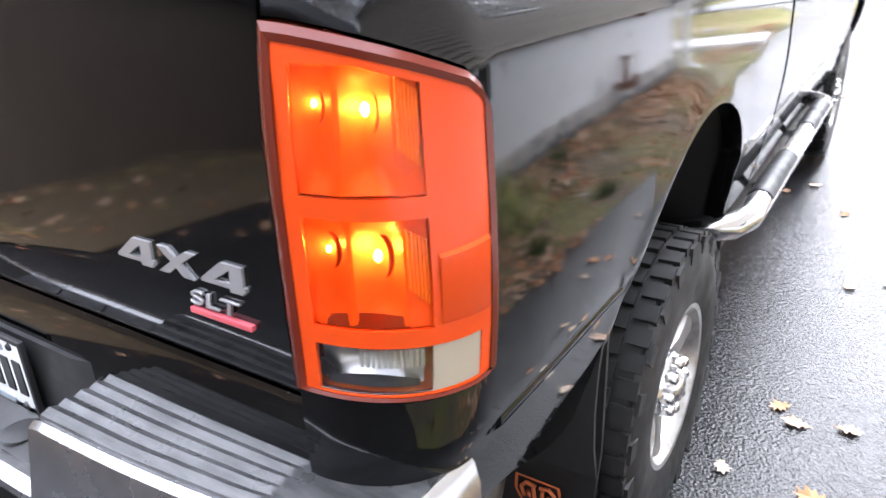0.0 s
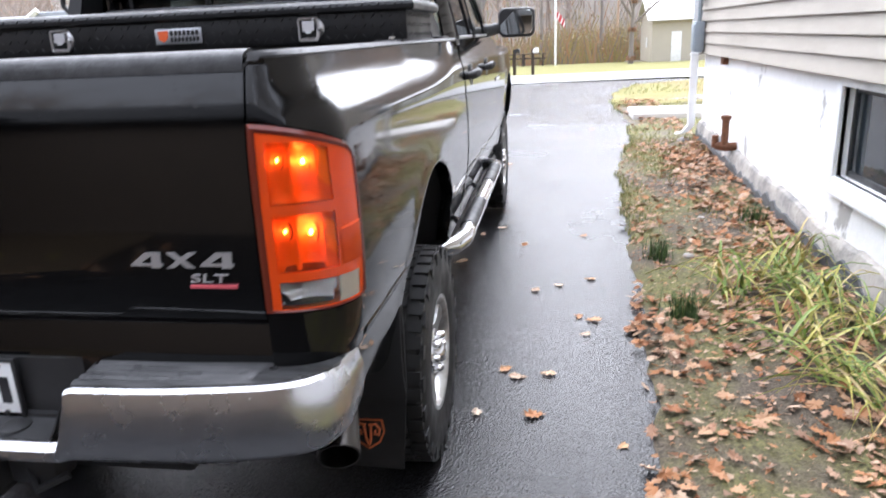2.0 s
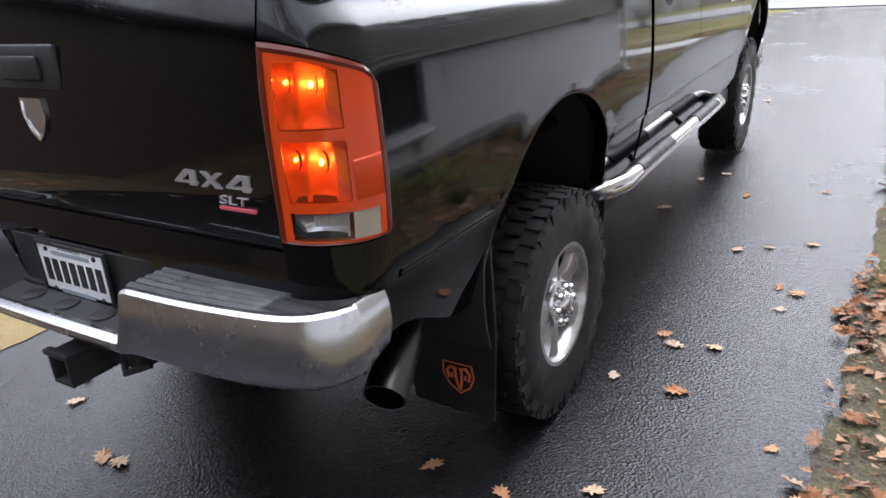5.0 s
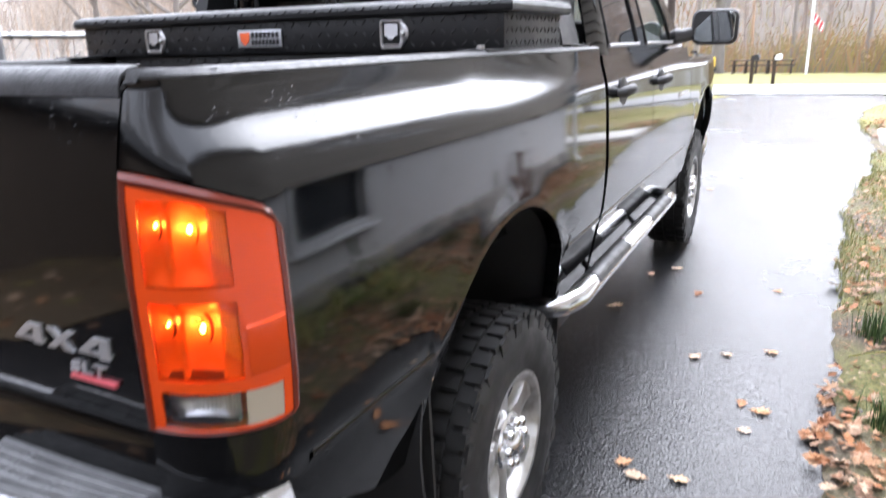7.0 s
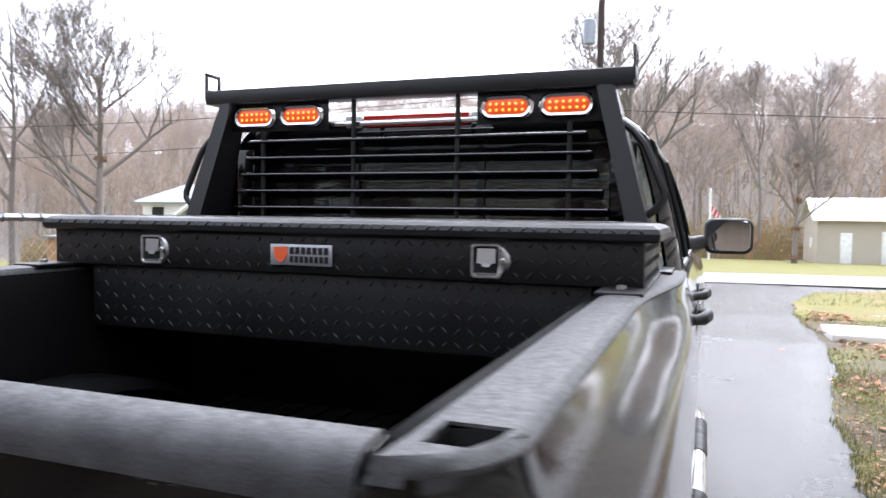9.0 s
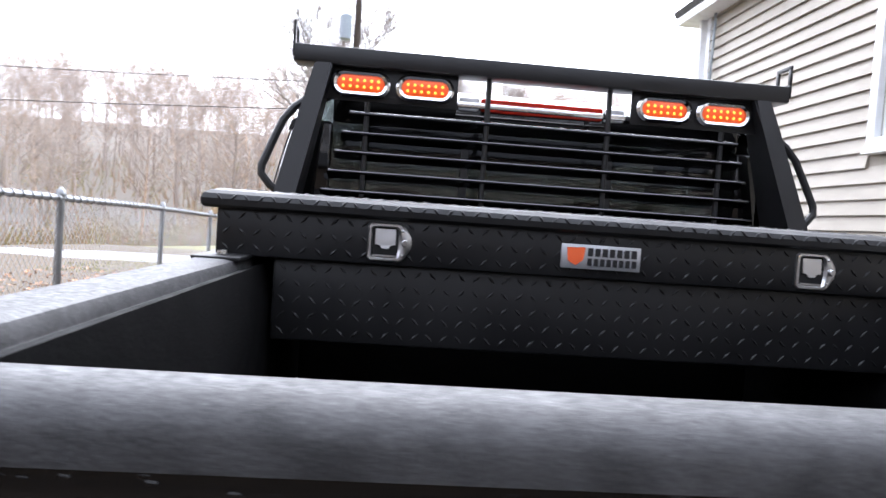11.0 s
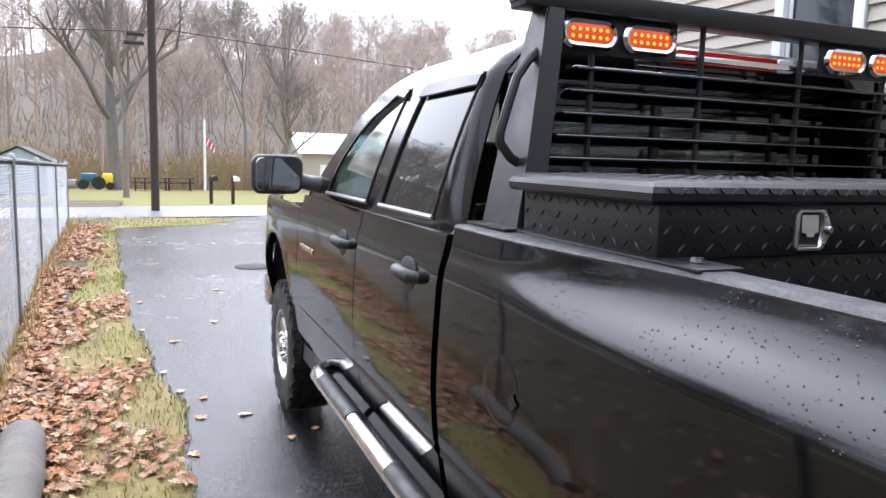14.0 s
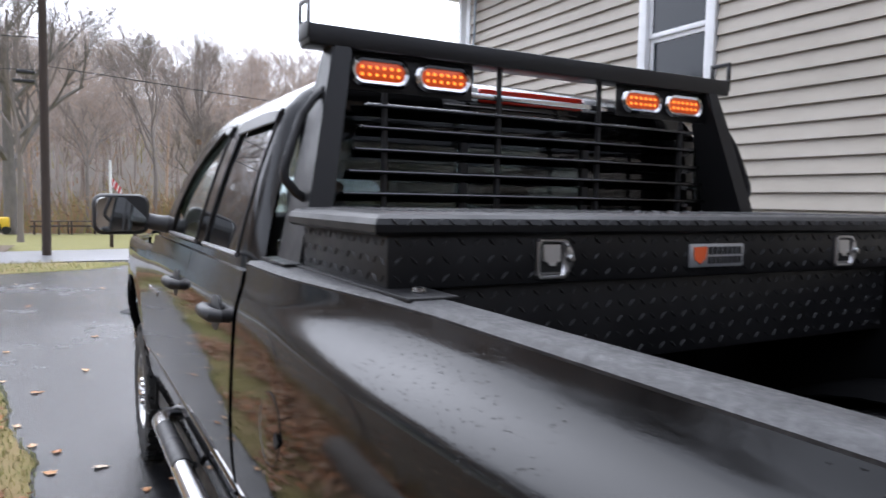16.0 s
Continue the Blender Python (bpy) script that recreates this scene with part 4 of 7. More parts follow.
for s in (1, -1):
    wheel(1.11, 0.436, s)
    wheel(4.675, 0.572, s)

# rear lamps
HOUSING = material("orange_reflector", (0.66, 0.105, 0.006), 0.35, 0.0, 0.2, 0.1)
k = Nodes(HOUSING)
k.bump(k.noise(50, 2, 0.5, k.scaled(1, 1, 0.05)), 0.25, 0.004)
RIM_RED = material("orange_red_lens_border", (0.62, 0.060, 0.006), 0.22, 0.0, 0.25, 0.1)
SMOKED_RED = material("smoked_red_lens_edge", (0.11, 0.014, 0.006), 0.25, 0.0, 0.35, 0.15)
# dark red for the shade painted into the lamp bowls
SHADED = material("dark_red_shade", (0.16, 0.014, 0.002), 0.3, 0.0, 0.3, 0.1)
LENS = material("orange_red_lens", (1.0, 0.72, 0.45), 0.02)
LENS.node_tree.nodes["Principled BSDF"].inputs["Transmission Weight"].default_value = 1.0
LENS.node_tree.nodes["Principled BSDF"].inputs["IOR"].default_value = 1.2
LENS_CLEAR = material("clear_lens", (0.95, 0.96, 0.97), 0.03)
LENS_CLEAR.node_tree.nodes["Principled BSDF"].inputs["Transmission Weight"].default_value = 1.0
SILVER = material("silver_reflector", (0.66, 0.66, 0.67), 0.3, 1.0)
SMOKE = material("dark_grey_strip", (0.020, 0.021, 0.024), 0.3)
# reflector orange made lighter: the bulb's glow on the ribs is in the colour
FLUTE = material("bulb_lit_fluting", (0.85, 0.24, 0.02), 0.2, 0.0, 0.4, 0.4)
BEIGE = material("pale_side_lens", (0.36, 0.31, 0.24), 0.3)


def glow(name, color, power):
    m = material(name, color, 0.4)
    b = m.node_tree.nodes["Principled BSDF"]
    b.inputs["Emission Color"].default_value = (*color, 1)
    b.inputs["Emission Strength"].default_value = power
    return m


BULB = glow("lit_bulb", (1.0, 0.40, 0.05), 60.0)


def lampskin(s, f, z, inset):
    p = corner(f, z, inset)
    return Vector((p.x * s, p.y, p.z))


for s in (1, -1):
    lamp = tpart("tail_light", boxed(s * 0.80, s * 0.88, 0.10, 0.16, 1.08, 1.42), DARK, "lit orange-red tail light with clear reversing lens")
    zt, zl = lambda f: LAMP_TOP(f) - 0.004, lambda f: LAMP_LOW(f) + 0.004
    fs = span(0.0, 1.0, 14)
    # housing behind the lens
    bm = bmesh.new()
    rows = []
    for f in fs:
        rows.append([lampskin(s, f, zt(f), -0.002), lampskin(s, f, zt(f) - 0.012, 0.045)] + [lampskin(s, f, z, 0.05) for z in span(zt(f) - 0.03, zl(f) + 0.03, 10)] + [lampskin(s, f, zl(f) + 0.012, 0.045), lampskin(s, f, zl(f), -0.002)])
    skin(bm, rows, closed=False)
    tpart("reflector", bm, HOUSING, "", lamp, solid=0.004)
    # clear-topped chamber lenses, orange face and smoked edge
    bm = bmesh.new()
    for za, zb in ((None, 1.303), (1.280, 1.155)):
        skin(bm, [[lampskin(s, f, lerp(min(1.430, zt(f) - 0.026) if za is None else za, zb, j / 5), -0.0035) for j in range(6)] for f in span(0.115, 0.625, 10)], closed=False)
    lens = tpart("lens", bm, LENS, "translucent orange-red lens", lamp, solid=0.003)
    lens.visible_shadow = False
    bm = bmesh.new()
    stops = [0.05, 0.115] + span(0.115, 0.625, 8)[1:] + span(0.625, 0.88, 4)[1:] + [0.92, 0.95]
    cols = []
    for f in stops:
        zs = [zt(f) - 0.014, min(1.432, zt(f) - 0.024), 1.303, 1.280, 1.155, 1.134, 1.073, zl(f) + 0.006]
        cols.append([bm.verts.new(lampskin(s, f, z, -0.004)) for z in zs])
    for i, (a, b) in enumerate(zip(cols, cols[1:])):
        for j in range(7):
            mid = (stops[i] + stops[i + 1]) / 2
            if (j in (1, 3) and 0.115 < mid < 0.625) or (j == 5 and 0.115 < mid < 0.88):
                continue
            bm.faces.new((a[j], a[j + 1], b[j + 1], b[j]))
    tpart("lens_face", bm, RIM_RED, "glossy orange-red lens face", lamp, solid=0.006)
    bm = bmesh.new()
    skin(bm, [[lampskin(s, f, z, d) for z, d in ((1.240 + 0.02 * (f - 0.66), -0.004), (1.236 + 0.02 * (f - 0.66), -0.0075), (1.162, -0.0065), (1.158, -0.004))] for f in span(0.66, 0.93, 8)], closed=False)
    tpart("lens_facet", bm, RIM_RED, "", lamp)
    bm = bmesh.new()
    edge = [(f, "t") for f in fs] + [(1.0, z) for z in span(0.06, 0.94, 10)] + [(f, "b") for f in fs[::-1]] + [(0.0, z) for z in span(0.94, 0.06, 10)]
    rows = []
    for f, e in edge:
        q = 0 if e == "t" else 1 if e == "b" else e
        z = lerp(zt(f), zl(f), q)
        fi, qi = min(max(f, 0.05), 0.945), min(max(q, 0.042), 0.982)
        zi = lerp(zt(fi), zl(fi), qi)
        rows.append([lampskin(s, f, z, 0.03), lampskin(s, f, z, -0.004), lampskin(s, lerp(f, fi, 0.5), lerp(z, zi, 0.5), -0.008), lampskin(s, fi, zi, -0.0055), lampskin(s, fi, zi, 0.03)])
    rows.append(rows[0])
    skin(bm, rows, closed=False)
    tpart("lens_rim", bm, SMOKED_RED, "smoked red lens edge", lamp)
    # reflector bowls: a small side bowl, a main bowl with the bulb, then fluting
    for z0, z1, low in ((1.304, 1.432, 0), (1.156, 1.280, 1)):
        chamber = lambda u, v, d: lampskin(s, lerp(0.112, 0.628, u), min(lerp(z0, z1, v), zt(lerp(0.112, 0.628, u)) - 0.024), d)
        deep = lambda u: 0.012 * math.sin(math.pi * u / 0.34) ** 0.7 if u < 0.34 else 0.022 * math.sin(math.pi * (u - 0.34) / 0.46) ** 0.7 if u < 0.80 else 0.004
        bm = bmesh.new()
        rows = []
        for u in span(0.0, 1.0, 28):
            d = deep(min(max(u, 0.002), 0.998)) if abs(u - 0.34) > 0.004 else 0.0
            rows.append([chamber(u, v, 0.003 + d * min(1.0, 3.2 * (1 - v) ** 0.7, 6 * v)) for v in span(0.0, 1.0, 14)])
        skin(bm, rows, closed=False)
        tpart("bowl", bm, HOUSING, "", lamp, solid=0.002)
        bm = bmesh.new()
        for i in range(6):
            u = 0.815 + 0.032 * i
            tube(bm, [chamber(u, v, 0.003) for v in span(0.36 - 0.03 * i, 0.90 - 0.02 * i, 4)], 0.0016, 5)
        tpart("fluting", bm, FLUTE, "", lamp)
        # shade at the foot of the bowls, drawn as a dark strip
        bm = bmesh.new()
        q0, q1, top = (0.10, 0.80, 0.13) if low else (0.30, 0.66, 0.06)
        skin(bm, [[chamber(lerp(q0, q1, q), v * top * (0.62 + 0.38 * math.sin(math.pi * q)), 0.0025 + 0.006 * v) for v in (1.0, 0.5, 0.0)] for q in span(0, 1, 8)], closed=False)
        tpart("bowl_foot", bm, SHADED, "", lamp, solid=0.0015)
        # the smaller glowing bead stands in for the bulb's reflection
        for u, v, size in ((0.16, 0.70, 0.55), (0.57, 0.66, 1.0)):
            c = chamber(u, v, 0.010)
            bm = bmesh.new()
            lathe(bm, [(-0.007 * size, 0.001), (-0.004 * size, 0.0035 * size), (0.0, 0.0043 * size), (0.004 * size, 0.0035 * size), (0.007 * size, 0.001)], c, (0, 0, 1), 10)
            tpart("bulb", bm, BULB, "", lamp)
            # shade beside the bulb, drawn as a dark crescent
            bm = bmesh.new()
            sweep = span(-55, 70 if low else 45, 10)
            skin(bm, [[chamber(u + 0.001 * o * math.cos(radians(a)) * (9.0 + 2.0 * size), v + 0.00125 * o * math.sin(radians(a)) * (9.0 + 4.0 * size) * 1.6, 0.004) for o in (8.2, 8.2 + (4.2 if low else 2.2) * max(0.08, math.sin(math.pi * (a - sweep[0]) / (sweep[-1] - sweep[0]))))] for a in sweep], closed=False)
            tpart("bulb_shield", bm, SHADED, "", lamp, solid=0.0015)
    # reversing lens and pale side piece
    bm = bmesh.new()
    skin(bm, [[lampskin(s, f, z, 0.018 + 0.022 * math.sin(math.pi * u) * math.sin(math.pi * v)) for v, z in ((v, lerp(1.132, 1.076, v)) for v in span(0, 1, 6))] for u, f in ((u, lerp(0.10, 0.60, u)) for u in span(0, 1, 10))], closed=False)
    tpart("reverse_reflector", bm, SILVER, "", lamp)
    bm = bmesh.new()
    for i in range(12):
        f = lerp(0.30, 0.58, i / 11)
        tube(bm, [lampskin(s, f, 1.128, 0.006), lampskin(s, f, 1.105, 0.006)], 0.0022, 5)
    tpart("reverse_fluting", bm, SILVER, "", lamp)
    # dark strips along the foot and at the left
    bm = bmesh.new()
    skin(bm, [[lampskin(s, lerp(0.10, 0.60, q), lerp(1.077, 1.083 + 0.010 * math.sin(math.pi * q), v), 0.010) for v in (1, 0.5, 0)] for q in span(0.06, 0.94, 10)], closed=False)
    skin(bm, [[lampskin(s, f, lerp(lo, hi, v), 0.009) for v in (1, 0.5, 0)] for f, lo, hi in ((0.098, 1.084, 1.108), (0.14, 1.086, 1.104), (0.18, 1.088, 1.092))], closed=False)
    tpart("reverse_foot", bm, SMOKE, "dark strips at the lens foot and left", lamp, solid=0.0015)
    bm = bmesh.new()
    skin(bm, [[lampskin(s, f, z, -0.002) for z in (1.133, 1.1, 1.074)] for f in span(0.09, 0.62, 8)], closed=False)
    r = tpart("reverse_lens", bm, LENS_CLEAR, "clear reversing lens", lamp, solid=0.003)
    r.visible_shadow = False
    bm = bmesh.new()
    skin(bm, [[lampskin(s, f, z, -0.002) for z in (1.133, 1.1, 1.074)] for f in span(0.62, 0.88, 6)], closed=False)
    tpart("side_reflector", bm, BEIGE, "pale beige reflector", lamp, solid=0.004)

# rear bumper: two chrome ends joined by a dropped middle, black step pads on top
BPLAN = [(0.0, -0.168), (0.30, -0.165), (0.55, -0.157), (0.74, -0.143), (0.83, -0.128), (0.885, -0.104), (0.922, -0.066), (0.942, -0.018), (0.950, 0.035), (0.952, 0.085)]


def bump_at(q):
    """A place on the bumper's plan, q from 0 in the middle to 1 at the end."""
    i = min(int(q * (len(BPLAN) - 1)), len(BPLAN) - 2)
    f = q * (len(BPLAN) - 1) - i
    b, c = BPLAN[i], BPLAN[i + 1]
    a = BPLAN[i - 1] if i else (-c[0], c[1])
    d = BPLAN[i + 2] if i + 2 < len(BPLAN) else (2 * c[0] - b[0], 2 * c[1] - b[1])
    return tuple(0.5 * (2 * b[n] + (c[n] - a[n]) * f + (2 * a[n] - 5 * b[n] + 4 * c[n] - d[n]) * f ** 2 + (3 * b[n] - a[n] - 3 * c[n] + d[n]) * f ** 3) for n in (0, 1))


WETPAD = material("worn_wet_pad", (0.05, 0.05, 0.051), 0.35)
k = Nodes(WETPAD).world_space()
k.set("Base Color", k.mix(k.ramp(k.noise(20, 6, 0.65, k.scaled(0.3, 2.0, 1.0)), [(0.38, 0.0), (0.62, 1.0)]), (0.02, 0.02, 0.021), (0.075, 0.075, 0.077)))
k.set("Roughness", k.ramp(k.noise(16, 5), [(0.35, 0.22), (0.65, 0.5)]))
k.bump(k.noise(150, 4), 0.3, 0.002)
bumper = tpart("rear_bumper", boxed(-0.75, 0.75, -0.06, 0.04, 0.72, 0.80), DARK, "scuffed chrome step bumper with black pads")
TOPZ = lambda x: 0.925 if abs(x) > 0.36 else lerp(0.785, 0.925, smooth01((abs(x) - 0.31) / 0.05))
bm = bmesh.new()
rows = []
for i in range(-120, 121):
    q = abs(i) / 120
    x, y = bump_at(q)
    x2, y2 = bump_at(min(q + 0.01, 1.0)) if q < 0.99 else (x + 0.0002, y + 0.01)
    tx, ty = x2 - x, y2 - y
    ln = math.hypot(tx, ty)
    nx, ny = ty / ln, -tx / ln
    sx = 1 if i >= 0 else -1
    t = TOPZ(x) + 0.008 * smooth01((x - 0.5) / 0.4)
    lo = 0.735 + 0.014 * smooth01((x - 0.6) / 0.3) + 0.03 * smooth01((q - 0.8) / 0.2)
    h = t - lo
    rows.append([Vector((sx * (x + nx * o), y + ny * o, z)) for o, z in ((-0.03, t - 0.004), (-0.010, t), (0.0, t - 0.008), (0.009, t - 0.25 * h), (0.011, lo + 0.45 * h), (0.0, lo + 0.12 * h), (-0.02, lo), (-0.05, lo + 0.01))])
skin(bm, rows, closed=False)
tpart("bumper_face", bm, BUMPER_CHROME, "dull chrome bumper face with rust specks", bumper, solid=0.004)
for s in (1, -1):
    bm = bmesh.new()
    rows = []
    for x in span(0.365, 0.938, 34):
        y0 = table(x, BPLAN[:8]) + 0.012
        y1 = -0.035 if x < 0.80 else lerp(-0.035, 0.085, smooth01((x - 0.80) / 0.10))
        t = TOPZ(x) + 0.004 + 0.008 * smooth01((x - 0.5) / 0.4)
        line = [Vector((s * x, y0, t - 0.012)), Vector((s * x, y0 + 0.004, t))]
        for j in range(1, 10):
            line.append(Vector((s * x, lerp(y0 + 0.006, y1, j / 9), t + (0.005 if j % 2 and x < 0.80 else 0.0))))
        line.append(Vector((s * x, y1, t - 0.03)))
        rows.append(line)
    skin(bm, rows, closed=False)
    tpart("step_pad", bm, WETPAD, "ridged black plastic step pad", bumper, solid=0.004)
bm = bmesh.new()
rows = [[Vector((x, y, z + 0.135 * smooth01((abs(x) - 0.27) / 0.09))) for y, z in ((-0.15, 0.778), (-0.12, 0.786), (-0.06, 0.790), (-0.045, 0.80))] for x in span(-0.36, 0.36, 36)]
skin(bm, rows, closed=False)
for sx in (-0.16, 0.0, 0.16):
    lathe(bm, [(0.0, 0.034), (0.006, 0.034), (0.009, 0.026), (0.009, 0.001)], (sx, -0.10, 0.785), (0, 0, 1), 18)
tpart("centre_step", bm, PLASTIC, "black moulded centre step", bumper, solid=0.004)
bm = bmesh.new()
skin(bm, [[Vector((x, -0.044 + 0.03 * smooth01((abs(x) - 0.3) / 0.06), z)) for z in (0.79, 0.86, 0.925, 0.94)] for x in span(-0.37, 0.37, 16)], closed=False)
tpart("plate_recess", bm, PLASTIC, "", bumper, solid=0.01)

# number plate with a dealer frame; characters as plain bars
PLATE = material("white_number_plate", (0.78, 0.79, 0.80), 0.35)
k = Nodes(PLATE).world_space()
k.set("Base Color", k.mix(k.ramp(k.noise(9, 4), [(0.35, 0.0), (0.7, 1.0)]), (0.80, 0.81, 0.82), (0.70, 0.70, 0.66)))
INK = material("black_ink", (0.012, 0.012, 0.014), 0.4)
plate = tpart("licence_plate", boxed(-0.1525, 0.1525, -0.060, -0.056, 0.785, 0.937, 0.002), PLATE, "white plate in a black frame", bumper)
bm = bmesh.new()
for x0, x1, z0, z1 in ((-0.158, 0.158, 0.934, 0.944), (-0.158, 0.158, 0.778, 0.786), (-0.160, -0.150, 0.778, 0.944), (0.150, 0.160, 0.778, 0.944)):
    box(bm, x0, x1, -0.066, -0.054, z0, z1, 0.003)
tpart("plate_frame", bm, PLASTIC, "black dealer frame", bumper)
for i in range(7):
    x = -0.118 + i * 0.0393
    tpart("plate_bar", boxed(x - 0.0125, x + 0.0125, -0.0625, -0.0595, 0.826, 0.894), INK, "", bumper, smooth=False)
for x0, x1, z0, z1 in ((-0.085, 0.085, 0.908, 0.920), (-0.05, 0.05, 0.926, 0.931), (-0.075, 0.075, 0.794, 0.806)):
    tpart("plate_small_bar", boxed(x0, x1, -0.0625, -0.0595, z0, z1), METER, "", bumper, smooth=False)
for x in (-0.11, 0.11):
    for z in (0.921, 0.800):
        bm = bmesh.new()
        lathe(bm, [(0.0, 0.008), (0.004, 0.006), (0.006, 0.001)], (x, -0.060, z), (0, -1, 0), 10)
        tpart("plate_bolt", bm, PLASTIC, "", bumper)

# hitch receiver
bm = bmesh.new()
for x0, x1, z0, z1 in ((-0.045, 0.045, 0.652, 0.664), (-0.045, 0.045, 0.568, 0.580), (-0.045, -0.033, 0.58, 0.652), (0.033, 0.045, 0.58, 0.652)):
    box(bm, x0, x1, -0.17, 0.25, z0, z1, 0.003)
box(bm, -0.055, 0.055, -0.175, -0.15, 0.655, 0.672, 0.004)
hitch = tpart("hitch_receiver", bm, DARK, "rusty black hitch receiver tube")
tpart("hitch_bore", boxed(-0.033, 0.033, -0.12, -0.11, 0.58, 0.652), RUST, "", hitch)
tpart("hitch_beam", boxed(-0.5, 0.5, 0.05, 0.13, 0.58, 0.70, 0.01), DARK, "", hitch)
bm = bmesh.new()
box(bm, 0.07, 0.20, -0.06, 0.02, 0.60, 0.69, 0.01)
tube(bm, [(0.12, -0.05, 0.64), (0.16, -0.08, 0.60), (0.22, -0.04, 0.62)], 0.012, 6)
tpart("trailer_socket", bm, PLASTIC, "", hitch)
# exhaust tip
bm = bmesh.new()
d = Vector((0.20, -0.72, -0.36)).normalized()
lathe(bm, [(-0.45, 0.042), (-0.16, 0.042), (-0.12, 0.056), (0.09, 0.058), (0.09, 0.053), (-0.2, 0.044)], Vector((0.825, 0.25, 0.605)), d, 24, caps=False)
SOOTY = material("sooty_steel", (0.09, 0.085, 0.08), 0.35, 1.0)
tip = tpart("exhaust_tip", bm, SOOTY, "large stainless exhaust tip")
# dark cone added to close the tube, as its unlit inside
bm = bmesh.new()
lathe(bm, [(0.02, 0.052), (-0.1, 0.048), (-0.12, 0.001)], Vector((0.825, 0.25, 0.605)), d, 20, caps=False)
tpart("sooty_bore", bm, DARK, "dark cone closing the bore", tip)
# mud flaps with a shield emblem
FLAP_INK = material("orange_print", (0.55, 0.14, 0.05), 0.6)
for s in (1, -1):
    bm = bmesh.new()
    slab(bm, [(s * 0.575, 0.60, 0.86), (s * 0.945, 0.60, 0.88), (s * 0.935, 0.635, 0.55), (s * 0.90, 0.67, 0.20), (s * 0.60, 0.67, 0.21)], 0.012, (0, -1, 0.12))
    flap = tpart("mud_flap", bm, RUBBER, "black rubber mud flap")
    bm = bmesh.new()
    out = [(-0.055, 0.05), (0.055, 0.05), (0.06, 0.0), (0.04, -0.045), (0.0, -0.075), (-0.04, -0.045), (-0.06, 0.0)]
    inn = [(x * 0.88, z * 0.88) for x, z in out]
    skin(bm, [[Vector((s * 0.79 + x, 0.640 - 0.12 * (z + 0.02) - 0.004, 0.36 + z)) for x, z in o] for o in (out, inn)], caps=False)
    for sx in (1, -1):
        pts = [Vector((s * 0.79 + sx * a, 0.640 - 0.12 * b - 0.006, 0.36 + b)) for a, b in ((0.005, 0.025), (0.028, 0.03), (0.042, 0.012), (0.036, -0.015), (0.022, -0.012), (0.026, 0.004))]
        tube(bm, pts, 0.005, 5)
        tube(bm, [Vector((s * 0.79 + sx * 0.012, 0.632, 0.38)), Vector((s * 0.79 + sx * 0.008, 0.636, 0.33)), Vector((s * 0.79, 0.64, 0.305))], 0.005, 5)
    tpart("flap_emblem", bm, FLAP_INK, "orange printed shield", flap)

# step bars
for s in (1, -1):
    bm = bmesh.new()
    x = s * 1.005
    pts = [(s * 0.80, 1.53, 0.70), (s * 0.90, 1.50, 0.735), (s * 0.975, 1.53, 0.745), (x, 1.62, 0.748)] + [(x, y, 0.748) for y in span(1.75, 3.30, 8)] + [(x, 3.42, 0.748), (s * 0.975, 3.51, 0.745), (s * 0.90, 3.54, 0.735), (s * 0.80, 3.52, 0.70)]
    tube(bm, pts, 0.040, 14)
    bar = tpart("step_bar", bm, CHROME, "chrome tubular side step")
    for y0 in (1.78, 2.78):
        bm = bmesh.new()
        rows = []
        for y in span(y0, y0 + 0.50, 26):
            e = 0.004 if (round((y - y0) / 0.02)) % 2 else 0.0
            rows.append([Vector((x + 0.043 * math.cos(a), y, 0.748 + (0.043 + e) * math.sin(a))) for a in span(0.35, math.pi - 0.35, 8)])
        skin(bm, rows, closed=False)
        tpart("step_tread", bm, PLASTIC, "black ribbed tread", bar, solid=0.004)
    for y in (2.1, 2.95):
        bm = bmesh.new()
        tube(bm, [(x, y, 0.72), (s * 0.85, y, 0.66)], 0.014, 8)
        tpart("step_bracket", bm, PLASTIC, "", bar)

# tow mirrors
for s in (1, -1):
    bm = bmesh.new()
    rows = []
    for y, g in ((4.02, 0.90), (4.03, 0.98), (4.06, 1.0), (4.11, 0.97), (4.16, 0.82), (4.19, 0.55)):
        rows.append([Vector((s * (1.132 + a * g), y - 0.22, 1.685 + b * g)) for a, b in rounded(0.258, 0.200, 0.05, 5)])
    skin(bm, rows)
    m = tpart("door_mirror", bm, PLASTIC, "large black door mirror")
    bm = bmesh.new()
    rows = [[Vector((s * (1.132 + a * g), 3.797 - dy, 1.685 + b * g)) for a, b in rounded(0.222, 0.166, 0.036, 5)] for g, dy in ((1.0, 0.0), (0.985, 0.002), (0.001, 0.002))]
    skin(bm, rows)
    pivot = Vector((s * 1.132, 3.797, 1.685))
    bmesh.ops.rotate(bm, cent=pivot, matrix=Matrix.Rotation(radians(-s * 3), 3, "Z") @ Matrix.Rotation(radians(-3), 3, "X"), verts=bm.verts)
    tpart("mirror_glass", bm, MIRROR, "mirror glass", m, smooth=False)
    bm = bmesh.new()
    tube(bm, [(s * 0.87, 3.72, 1.635), (s * 0.95, 3.80, 1.64), (s * 1.05, 3.87, 1.66)], [0.055, 0.042, 0.036], 10)
    tpart("mirror_arm", bm, PLASTIC, "", m)

